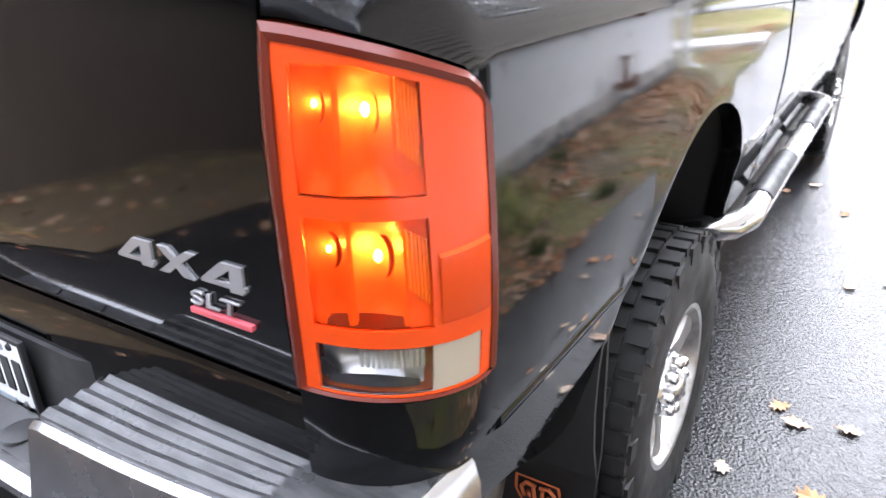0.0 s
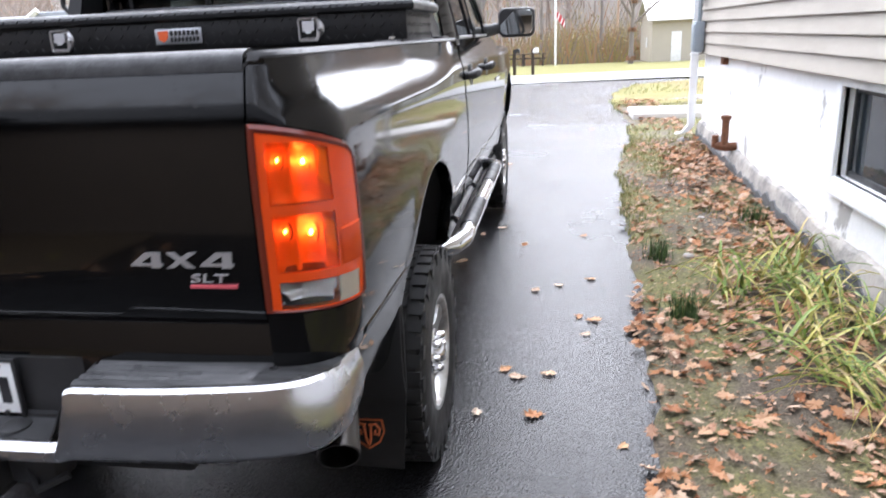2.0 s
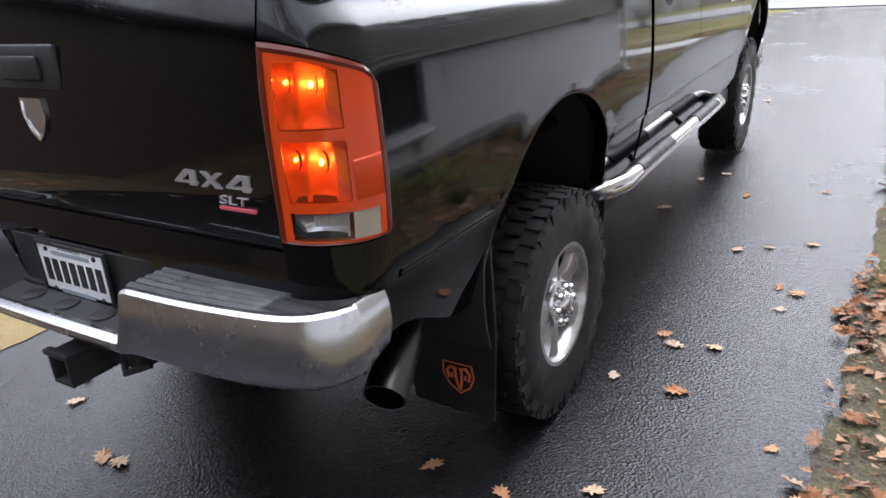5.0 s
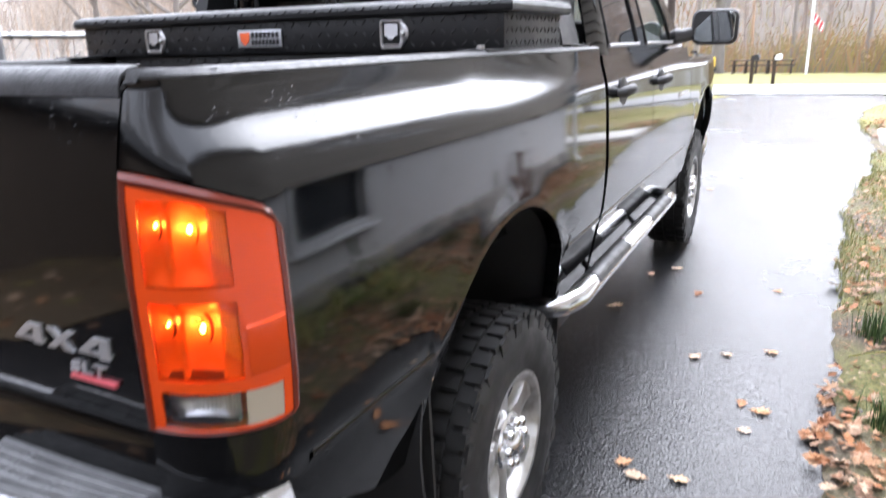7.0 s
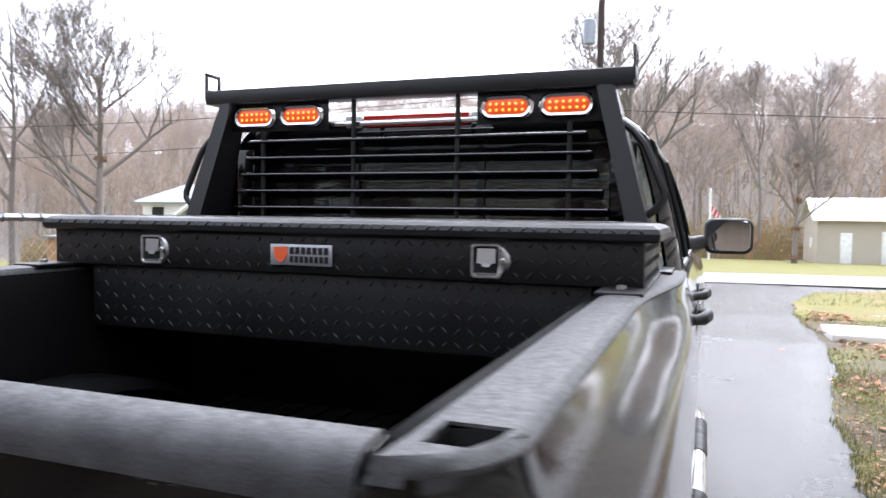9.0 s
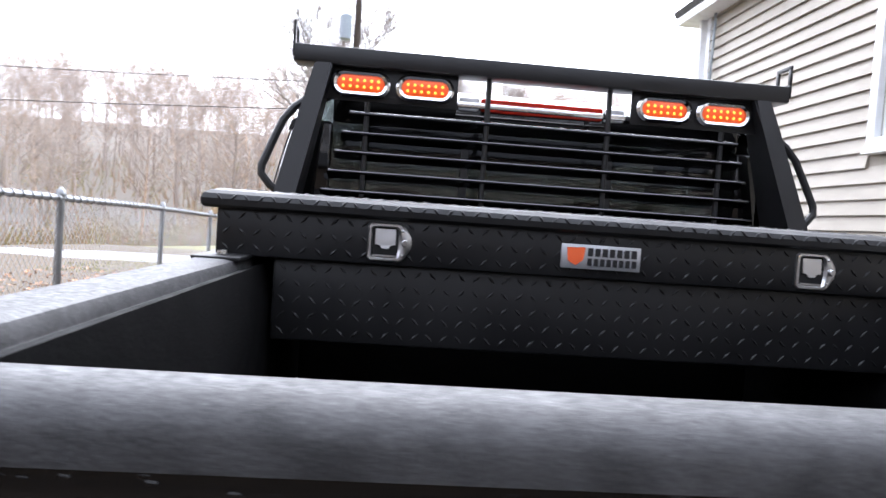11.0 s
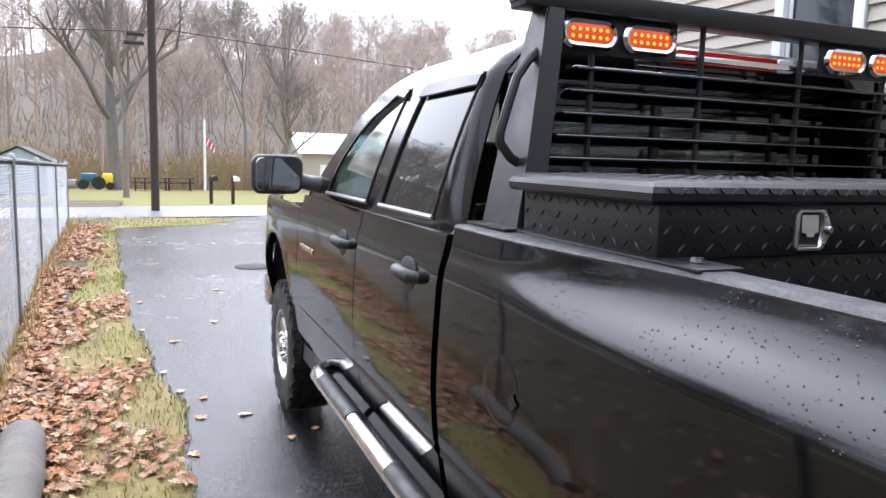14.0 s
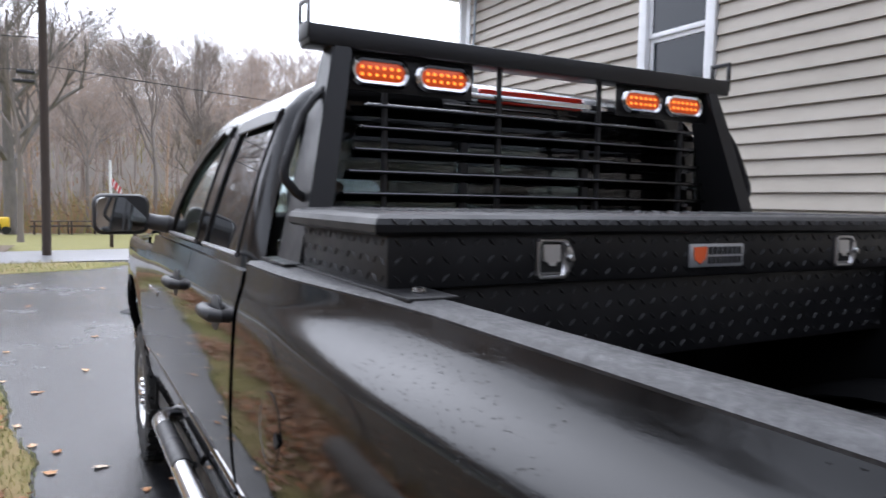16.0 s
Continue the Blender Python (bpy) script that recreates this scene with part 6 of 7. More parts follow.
fence = thing("chain_link_fence", "galvanised chain-link fence beside the leaf-strewn verge", "fence", at=(-2.7, 5, 0.1))
def fence_top(y):
    return table(y, [(2.5, 1.735), (6.5, 1.68), (8.0, 1.645), (10.6, 1.58), (14.9, 1.48)])


for y in [-0.6 + 2.55 * i for i in range(7)]:
    x = fence_x(y)
    bm = bmesh.new()
    tube(bm, [(x, y, lie(x, y) - 0.1), (x, y, fence_top(y) + 0.03)], 0.026, 8)
    lathe(bm, [(0, 0.034), (0.03, 0.03), (0.05, 0.01)], (x, y, fence_top(y) + 0.02), (0, 0, 1), 8)
    opart(fence, "post", bm, GALV)
bm = bmesh.new()
tube(bm, [(fence_x(y), y, fence_top(y)) for y in span(-0.6, 14.9, 24)], 0.021, 8)
opart(fence, "top_rail", bm, GALV)
bm = bmesh.new()
n, step, tall = 236, 0.066, 1.55
for i in range(-20, n):
    for d in (1, -1):
        y0 = -0.6 + i * step
        pts = []
        for q in range(5):
            y = y0 + d * tall * q / 4 + (tall if d < 0 else 0)
            y = min(max(y, -0.6), 14.9)
            low = lie(-2.7, y) + 0.03
            pts.append(Vector((fence_x(y) + 0.004 * d, y, low + (fence_top(y) + 0.02 - low) * q / 4)))
        if pts[0].y < pts[-1].y - 0.4 or pts[0].y > pts[-1].y + 0.4:
            tube(bm, pts, 0.0015, 3, caps=False)
for i in range(int(15.4 / 0.12)):
    y = -0.5 + i * 0.12
    tube(bm, [(fence_x(y) + 0.025 * math.cos(a), y + 0.012 * a / 6, fence_top(y) + 0.025 * math.sin(a)) for a in span(0, 6.28, 8)], 0.004, 4, caps=False)
tagged(opart(fence, "wire_mesh", bm, GALV), kind="stuff")

# utility pole, transformer, wires
PX, PY = -1.63, 18.3
pole = thing("utility_pole", "dark creosoted utility pole with transformer", "utility pole", at=(PX, PY, 0.33))
bm = bmesh.new()
tube(bm, [(PX, PY, 0.1), (PX, PY, 5), (PX, PY, 9.6)], [0.098, 0.090, 0.078], 14)
opart(pole, "shaft", bm, POLE)
bm = bmesh.new()
lathe(bm, [(0, 0.10), (0.02, 0.15), (0.62, 0.15), (0.66, 0.10), (0.68, 0.001)], (PX - 0.30, PY - 0.05, 6.28), (0, 0, 1), 18)
tube(bm, [(PX - 0.3, PY, 6.94), (PX - 0.3, PY, 7.1)], 0.035, 8)
opart(pole, "transformer", bm, METER, "grey transformer can")
for z, w in ((4.42, 0.30), (4.22, 0.38)):
    bm = boxed(PX - 0.22 - w, PX - 0.16, PY - 0.10, PY + 0.10, z - 0.035, z + 0.035, 0.015)
    opart(pole, "service_box", bm, PLASTIC, "dark cable closure")
WIRE = material("cable_black", (0.03, 0.03, 0.032), 0.6)


def cable(a, b, sag, r, mat=WIRE, label="thin dark sagging overhead cable"):
    a, b = Vector(a), Vector(b)
    bm = bmesh.new()
    tube(bm, [a.lerp(b, f) - Vector((0, 0, sag * 4 * f * (1 - f))) for f in span(0, 1, 20)], r, 5)
    o = thing("overhead_cable", label, "cable", "overhead cables", at=a)
    opart(o, "strand", bm, mat)


cable((PX, PY, 4.5), (-45, 19, 3.9), 0.5, 0.010)
cable((PX, PY, 4.6), (60, 26, 5.0), 1.0, 0.010)
cable((PX, PY, 6.1), (HX, HY, 6.6), 0.15, 0.008)
cable((PX, PY, 7.6), (60, 26, 8.0), 1.0, 0.010)
cable((PX, PY, 5.2), (-45, 17, 5.6), 0.7, 0.010)

# far lawn: flagpole, mailboxes, picnic tables, tractor, shed
FY = 45.0
flagpole = thing("flagpole", "white flagpole with a limp striped flag", "flagpole", at=(1.3, FY, lie(1.3, FY)))
bm = bmesh.new()
tube(bm, [(1.3, FY, lie(1, FY) - 0.1), (1.3, FY, 3.62)], 0.075, 10)
lathe(bm, [(0, 0.02), (0.05, 0.07), (0.1, 0.02)], (1.3, FY, 3.62), (0, 0, 1), 8)
opart(flagpole, "pole", bm, WHITE)
FLAG = material("striped_cloth", (0.6, 0.2, 0.2), 0.9)
kk = Nodes(FLAG)
wave = kk.n.new("ShaderNodeTexWave")
wave.inputs["Scale"].default_value = 2.6
wave.bands_direction = "Y"
kk.l.new(kk.n.new("ShaderNodeTexCoord").outputs["Object"], wave.inputs["Vector"])
kk.set("Base Color", kk.ramp(wave.outputs["Fac"], [(0.45, (0.75, 0.72, 0.72)), (0.55, (0.5, 0.06, 0.07))]))
bm = bmesh.new()
skin(bm, [[Vector((1.38 + 0.5 * u, FY + 0.06 * math.sin(u * 9 + v * 2), 2.75 - v * 0.5 - u * 0.62)) for v in span(0, 1, 6)] for u in span(0, 1, 10)], closed=False)
opart(flagpole, "flag", bm, FLAG, solid=0.006)


def mailbox(x, y, dark):
    o = thing("mailbox", "dark mailbox on a wooden post" if dark else "white mailbox on a wooden post", "mailbox", "roadside mailboxes", at=(x, y, lie(x, y)))
    z = lie(x, y)
    opart(o, "post", boxed(x - 0.05, x + 0.05, y - 0.05, y + 0.05, z - 0.1, z + 0.78, 0.01), POLE)
    bm = bmesh.new()
    prof = [(0.09 * math.cos(a), 0.07 * math.sin(a) + 0.08) for a in span(0, math.pi, 8)] + [(-0.09, 0.0), (0.09, 0.0)]
    skin(bm, [[Vector((x + 0.1 + a, yy, z + 0.66 + b)) for a, b in prof] for yy in (y - 0.25, y + 0.22)])
    opart(o, "box", bm, PLASTIC if dark else WHITE)


mailbox(0.0, 23.2, True)
mailbox(0.62, 22.9, False)


def picnic(x, y):
    z = lie(x, y)
    o = thing("picnic_table", "weathered wooden picnic table on the far lawn", "picnic table", "picnic tables", at=(x, y, z))
    for i in range(4):
        opart(o, "top_plank", boxed(x - 0.8, x + 0.8, y - 0.34 + i * 0.17, y - 0.19 + i * 0.17, z + 0.70, z + 0.74), POLE)
    for dy in (-0.7, 0.55):
        opart(o, "bench", boxed(x - 0.8, x + 0.8, y + dy, y + dy + 0.2, z + 0.42, z + 0.46), POLE)
    for dx in (-0.6, 0.6):
        for sy in (1, -1):
            bm = bmesh.new()
            tube(bm, [(x + dx, y + sy * 0.65, z - 0.03), (x + dx, y + sy * 0.2, z + 0.70)], 0.045, 4)
            opart(o, "leg", bm, POLE)


picnic(-1.95, 45.5)
picnic(-0.1, 46.0)
picnic(1.9 - 3.35, 47.5)

SHEDBLUE = material("pale_blue_boards", (0.36, 0.42, 0.50), 0.7)
k = Nodes(SHEDBLUE)
k.set("Base Color", k.mix(k.noise(3, 4), (0.32, 0.38, 0.46), (0.44, 0.50, 0.57)))
sx, sy = -6.6, 33.0
sz = lie(sx, sy)
shed = thing("garden_shed", "pale blue-grey garden shed behind the fence", "shed", at=(sx, sy, sz))
bm = bmesh.new()
out = [(-1.0, 0.0), (1.0, 0.0), (1.0, 1.35), (0.0, 1.85), (-1.0, 1.35)]
skin(bm, [[Vector((sx + a, yy, sz + b)) for a, b in out] for yy in (sy, sy + 2.2)])
opart(shed, "wall", bm, SHEDBLUE, smooth=False)
for s in (1, -1):
    bm = bmesh.new()
    slab(bm, [(sx, sy - 0.12, sz + 1.88), (sx + s * 1.15, sy - 0.12, sz + 1.31), (sx + s * 1.15, sy + 2.3, sz + 1.31), (sx, sy + 2.3, sz + 1.88)], 0.05, (0, 0, 1))
    opart(shed, "roof", bm, PLASTIC, smooth=False)
opart(shed, "door", boxed(sx + 0.1, sx + 0.85, sy - 0.03, sy, sz + 0.05, sz + 1.25, 0.01), SHEDBLUE)
YELLOW = material("yellow_enamel", (0.75, 0.50, 0.03), 0.4)
BLUE = material("blue_enamel", (0.04, 0.13, 0.20), 0.4)
tx, ty = -4.75, 47.0
tz = lie(tx, ty)
tractor = thing("garden_tractor", "small blue garden tractor with yellow loader", "tractor", at=(tx, ty, tz))
opart(tractor, "bonnet", boxed(tx - 0.75, tx + 0.1, ty - 0.3, ty + 0.3, tz + 0.45, tz + 0.95, 0.08), BLUE)
opart(tractor, "loader", boxed(tx + 0.35, tx + 0.95, ty - 0.45, ty + 0.45, tz + 0.25, tz + 0.95, 0.12), YELLOW)
opart(tractor, "seat", boxed(tx - 0.05, tx + 0.3, ty - 0.2, ty + 0.2, tz + 0.55, tz + 0.8, 0.05), PLASTIC)
for wx, r in ((-0.65, 0.28), (0.2, 0.38), (0.8, 0.22)):
    for s in (1, -1):
        bm = bmesh.new()
        lathe(bm, [(-0.1, r * 0.5), (-0.1, r), (0.1, r), (0.1, r * 0.5)], (tx + wx, ty + s * 0.4, tz + r), (0, 1, 0), 16)
        opart(tractor, "wheel", bm, RUBBER)
opart(tractor, "trailer", boxed(tx - 1.7, tx - 1.0, ty - 0.35, ty + 0.35, tz + 0.2, tz + 0.55, 0.03), METER)

# tan outbuilding with a pale metal roof
TAN = material("tan_metal_siding", (0.42, 0.38, 0.31), 0.6)
k = Nodes(TAN).world_space()
k.set("Base Color", k.mix(k.noise(0.8, 4), (0.40, 0.36, 0.30), (0.48, 0.44, 0.36)))
PALEROOF = material("pale_metal_roof", (0.70, 0.68, 0.68), 0.5)
k = Nodes(PALEROOF).world_space()
k.set("Base Color", k.mix(k.noise(1.2, 4), (0.66, 0.63, 0.63), (0.78, 0.77, 0.77)))
by = 45.0
bz = lie(9, by) - 0.15
barn = thing("outbuilding", "tan metal outbuilding with pale roof and white doors", "outbuilding", at=(11, by, bz))
bx0, bx1, byd = 7.1, 18.5, 6.0
ev, rg = 1.95, 3.15
bm = bmesh.new()
skin(bm, [[Vector((x, by, bz)), Vector((x, by + byd, bz)), Vector((x, by + byd, ev)), Vector((x, by + byd / 2, rg)), Vector((x, by, ev))] for x in (bx0, bx1)])
opart(barn, "wall", bm, TAN, smooth=False)
for s in (0, 1):
    bm = bmesh.new()
    y0 = by - 0.35 if s == 0 else by + byd + 0.35
    slab(bm, [(bx0 - 0.3, by + byd / 2, rg + 0.04), (bx1 + 0.3, by + byd / 2, rg + 0.04), (bx1 + 0.3, y0, ev - 0.1), (bx0 - 0.3, y0, ev - 0.1)], 0.06, (0, 0, 1))
    opart(barn, "roof", bm, PALEROOF, smooth=False)
opart(barn, "door", boxed(bx0 + 1.15, bx0 + 1.75, by - 0.05, by, bz + 0.1, bz + 1.85, 0.02), WHITE)
for x0 in (bx0 + 3.2, bx0 + 6.2, bx0 + 8.9):
    opart(barn, "garage_door", boxed(x0, x0 + 2.2, by - 0.05, by, bz + 0.1, bz + 1.95, 0.02), WHITE)
bm = boxed(bx0 - 0.04, bx0, by + 2.2, by + 2.7, bz + 0.9, bz + 1.5)
opart(barn, "window", bm, WHITE)

# white house down the slope beyond the fence
hx, hy, hz = -31, 40, -2.3
GREYROOF = material("grey_shingles", (0.22, 0.24, 0.26), 0.85)
k = Nodes(GREYROOF).world_space()
k.set("Base Color", k.mix(k.noise(2.5, 5), (0.19, 0.21, 0.23), (0.30, 0.32, 0.34)))
far_house = thing("white_house", "white neighbouring house with grey shingle roof", "house", at=(hx, hy, hz))
bm = bmesh.new()
box(bm, -37, -28.2, 40, 48, hz, 2.5)
opart(far_house, "wall", bm, WHITE, smooth=False)
bm = bmesh.new()
slab(bm, [(-37.5, 39.5, 2.45), (-27.8, 39.5, 2.45), (-29.2, 44, 3.9), (-36.5, 44, 3.9)], 0.12, (0, 0, 1))
slab(bm, [(-37.5, 48.5, 2.45), (-27.8, 48.5, 2.45), (-29.2, 44, 3.9), (-36.5, 44, 3.9)], 0.12, (0, 0, 1))
opart(far_house, "roof", bm, GREYROOF, smooth=False)
bm = bmesh.new()
slab(bm, [(-33.0, 38.0, 1.0), (-28.9, 38.4, 3.85), (-23.5, 38.8, 3.9), (-22.5, 38.0, 1.0)], 0.12, (0, 1, 0.6))
opart(far_house, "lower_roof", bm, GREYROOF, smooth=False)
bm = bmesh.new()
tube(bm, [(-33.1, 37.9, 1.1), (-28.7, 38.2, 4.0)], 0.16, 6)
opart(far_house, "bargeboard", bm, WHITE)
box_ = boxed(-32.8, -23, 39, 40, hz, 1.0)
opart(far_house, "lower_wall", box_, WHITE, smooth=False)
for x, z in ((-35.6, 1.5), (-35.4, -0.8), (-31.6, -0.7)):
    opart(far_house, "window", boxed(x - 0.5, x + 0.5, 39.94, 39.99, z, z + 0.7), DARK, smooth=False)
bm = bmesh.new()
tube(bm, [(-26.4, 39, 3.2), (-26.4, 39, 4.1)], 0.12, 8)
opart(far_house, "vent_pipe", bm, WHITE)

# unseen garage behind the camera: closes the place and shows in the paint
BROWN = material("brown_boards", (0.05, 0.036, 0.028), 0.8)
k = Nodes(BROWN).world_space()
k.set("Base Color", k.mix(k.noise(2, 5, 0.6, k.scaled(3, 3, 0.4)), (0.075, 0.058, 0.045), (0.15, 0.115, 0.087)))
garage = thing("garage", "unseen dark brown timber garage with an added wing", "garage", at=(0, -9, -0.14))
bm = boxed(-11, 2.8, -10, -5.0, -0.4, 2.9)
# left wing added only to keep the tailgate's reflections dark
box(bm, -11, -4.3, -5.0, -0.9, -0.4, 2.9)
opart(garage, "wall", bm, BROWN, smooth=False)
opart(garage, "wing_roof", boxed(-11.3, -4.0, -5.0, -0.6, 2.9, 3.1, 0.03), PLASTIC, smooth=False)
for s in (0, 1):
    bm = bmesh.new()
    slab(bm, [(-11.3, -7.5, 4.3), (2.9, -7.5, 4.3), (2.9, -4.7 if s else -10.3, 2.8), (-11.3, -4.7 if s else -10.3, 2.8)], 0.1, (0, 0, 1))
    opart(garage, "roof", bm, PLASTIC, smooth=False)


# ---------------------------------------------------------------- trees
def limb(bm, rng, p, d, r, length, depth, twigs, seg):
    """A bent branch that forks; twigs are collected as thin slivers."""
    pts, rs = [p], [r]
    n = 4 if depth > 1 else 3
    for i in range(n):
        d = (d + Vector((rng.uniform(-1, 1), rng.uniform(-1, 1), rng.uniform(-0.3, 0.8))) * 0.16).normalized()
        p = p + d * (length / n)
        pts.append(p)
        rs.append(lerp(r, r * 0.45, (i + 1) / n))
    tube(bm, pts, rs, seg if depth > 1 else 3, caps=False)
    if depth <= 0:
        return
    kids = rng.randint(3, 4) if depth > 1 else rng.randint(3, 5)
    for j in range(kids):
        q = rng.uniform(0.35, 1.0)
        i = min(int(q * n), n - 1)
        base = pts[i].lerp(pts[i + 1], q * n - i)
        side = Vector((rng.uniform(-1, 1), rng.uniform(-1, 1), rng.uniform(-0.1, 0.9))).normalized()
        limb(bm, rng, base, (d * 0.75 + side * 0.8).normalized(), max(rs[i] * 0.62, 0.008), length * rng.uniform(0.5, 0.72), depth - 1, twigs, seg)


def bare_tree(x, y, h, r, seed, label, depth=4, leaves=None, spread=0.55, fork=0.3, count=7, twigs=2500):
    rng = random.Random(seed)
    z = lie(x, y)
    o = thing("bare_tree", label, "tree", at=(x, y, z))
    bm = bmesh.new()
    trunk = [Vector((x, y, z - 0.2)), Vector((x, y, z + 0.25)), Vector((x + rng.uniform(-0.1, 0.1), y, z + h * fork)), Vector((x + rng.uniform(-0.2, 0.2), y, z + h * 0.55)), Vector((x, y, z + h * 0.85))]
    tube(bm, trunk, [r * 1.3, r, r * 0.85, r * 0.5, r * 0.15], 10)
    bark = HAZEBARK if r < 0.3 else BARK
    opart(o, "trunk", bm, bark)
    bm = bmesh.new()
    for i in range(count):
        f = lerp(fork, 0.8, i / count) + rng.uniform(0, 0.05)
        a = rng.uniform(0, 2 * math.pi)
        k0 = 2 if f < 0.55 else 3
        base = trunk[k0].lerp(trunk[k0 + 1], (f - (fork if k0 == 2 else 0.55)) / ((0.55 - fork) if k0 == 2 else 0.3))
        limb(bm, rng, base, Vector((math.cos(a) * spread, math.sin(a) * spread, 0.75)).normalized(), r * lerp(0.55, 0.22, i / count), h * lerp(0.42, 0.22, i / count), depth - 1, None, 5)
    spots = [v.co.copy() for v in bm.verts]
    for i in range(twigs):
        c = spots[rng.randrange(len(spots))]
        if (c - trunk[2]).length < h * 0.2:
            continue
        u = (Vector((rng.uniform(-1, 1), rng.uniform(-1, 1), rng.uniform(-0.2, 1))) + (c - trunk[2]).normalized() * 0.6).normalized() * rng.uniform(0.04, 0.085) * h
        w = u.cross(Vector((rng.uniform(-1, 1), rng.uniform(-1, 1), 0.3))).normalized() * 0.009
        bm.faces.new([bm.verts.new(c + q) for q in (-w, w, u)])
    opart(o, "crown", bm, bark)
    if leaves:
        lv = bmesh.new()
        bmv = [v.co for v in o.children[1].data.vertices]
        for i in range(leaves[1]):
            c = bmv[rng.randrange(len(bmv))] + Vector((x, y, z)) + Vector((rng.uniform(-1, 1), rng.uniform(-1, 1), rng.uniform(-1, 1))) * 0.12
            u = Vector((rng.uniform(-1, 1), rng.uniform(-1, 1), rng.uniform(-1, 1))).normalized() * leaves[2]
            w = u.cross(Vector((rng.uniform(-1, 1), rng.uniform(-1, 1), rng.uniform(-1, 1)))).normalized() * leaves[2] * 0.6
            vs = [lv.verts.new(c + d) for d in (u, w, -u, -w)]
            lv.faces.new(vs)
        tagged(opart(o, "leaves", lv, leaves[0], smooth=False), kind="stuff")
    return o


DRYLEAF = material("dry_brown_leaves", (0.26, 0.14, 0.08), 0.9)
k = Nodes(DRYLEAF)
k.set("Base Color", k.mix(k.island(), (0.16, 0.085, 0.05), (0.36, 0.21, 0.12)))
bare_tree(-3.75, 48, 15, 0.40, 4, "tall bare grey maple on the far lawn", 5, None, 0.8, 0.2, 10, 5000)
bare_tree(0.32, 51, 7.5, 0.13, 61, "thin pale bare tree on the far lawn", 3, None, 0.35, 0.5, 5, 300)
bare_tree(4.45, 52, 12.5, 0.15, 62, "slim bare tree at the wood's edge", 4, None, 0.45, 0.3, 8)
bare_tree(-24.4, 24, 11.5, 0.24, 21, "spreading bare oak with rusty leaves beyond the fence", 5, (DRYLEAF, 1500, 0.06), 1.0, 0.26, 14, 9000)
bare_tree(-28.5, 23.0, 14, 0.16, 8, "tall thin bare tree beyond the fence", 5, None, 0.5, 0.3, 9)
bare_tree(5.5, 41, 6.0, 0.14, 5, "small ornamental tree with buff drooping twigs", 4, (DRYLEAF, 1500, 0.05), 0.8, 0.3, 8)
bare_tree(10.5, 41, 2.2, 0.08, 15, "small clipped mop-headed tree before the outbuilding", 3, (DRYLEAF, 600, 0.05), 1.0, 0.6, 7)
bare_tree(9, 60, 14, 0.22, 31, "slender bare tree above the outbuilding", 4, None, 0.5, 0.3, 8)
bare_tree(-3.0, -13.5, 13, 0.28, 71, "bare tree behind the garage", 5, None, 0.9, 0.25, 9)
bare_tree(3.5, -14.0, 12, 0.26, 72, "bare tree behind the garage", 5, None, 0.9, 0.25, 9)
bare_tree(-2.6, 30, 9.5, 0.11, 37, "thin bare tree behind the utility pole", 4, None, 0.45, 0.3, 6)

# woods on the hill, past counting
bm = bmesh.new()
rng = random.Random(77)
for i in range(1150):
    q = i / 1150
    y = lerp(56, 118, q ** 0.8) + rng.uniform(-2, 2)
    x = (rng.uniform(-1.15, 0.95) if i % 3 else rng.uniform(-2.4, -1.0)) * (y + 6)
    if 5 < x < 20 and y < 58:
        continue
    z, h = lie(x, y), rng.uniform(7.2, 12.0) + (1.8 if x < -15 else 0)
    r = rng.uniform(0.06, 0.17)
    lean = Vector((rng.uniform(-0.06, 0.06), 0, 1))
    top = Vector((x, y, z)) + lean * h
    tube(bm, [(x, y, z - 0.3), Vector((x, y, z)) + lean * h * 0.5, top], [r, r * 0.62, r * 0.12], 5, caps=False)
    for j in range(20):
        f = rng.uniform(0.32, 0.92)
        b = Vector((x, y, z)) + lean * h * f
        a = rng.uniform(0, 6.283)
        ln = h * (0.10 + 0.20 * math.sin(math.pi * min(1.0, (f - 0.2) / 0.8))) * rng.uniform(0.7, 1.25) + 0.4
        d = Vector((math.cos(a) * 0.75, math.sin(a) * 0.4, rng.uniform(0.5, 1.15)))
        e = b + d * ln
        tube(bm, [b, b.lerp(e, 0.5) + Vector((0, 0, -0.06 * ln)), e], [r * 0.32 * (1.1 - f) + 0.02, 0.025, 0.010], 3, caps=False)
        for t in range(21):
            g = b.lerp(e, rng.uniform(0.3, 1.0))
            u = Vector((rng.uniform(-1, 1), rng.uniform(-0.5, 0.5), rng.uniform(-0.2, 1.0))).normalized() * rng.uniform(0.7, 1.9)
            w = Vector((-u.z, 0, u.x)).normalized() * 0.0105
            vs = [bm.verts.new(p) for p in (g - w, g + w, g + u)]
            bm.faces.new(vs)
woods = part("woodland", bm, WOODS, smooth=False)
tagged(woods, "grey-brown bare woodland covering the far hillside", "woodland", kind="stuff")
bm = bmesh.new()
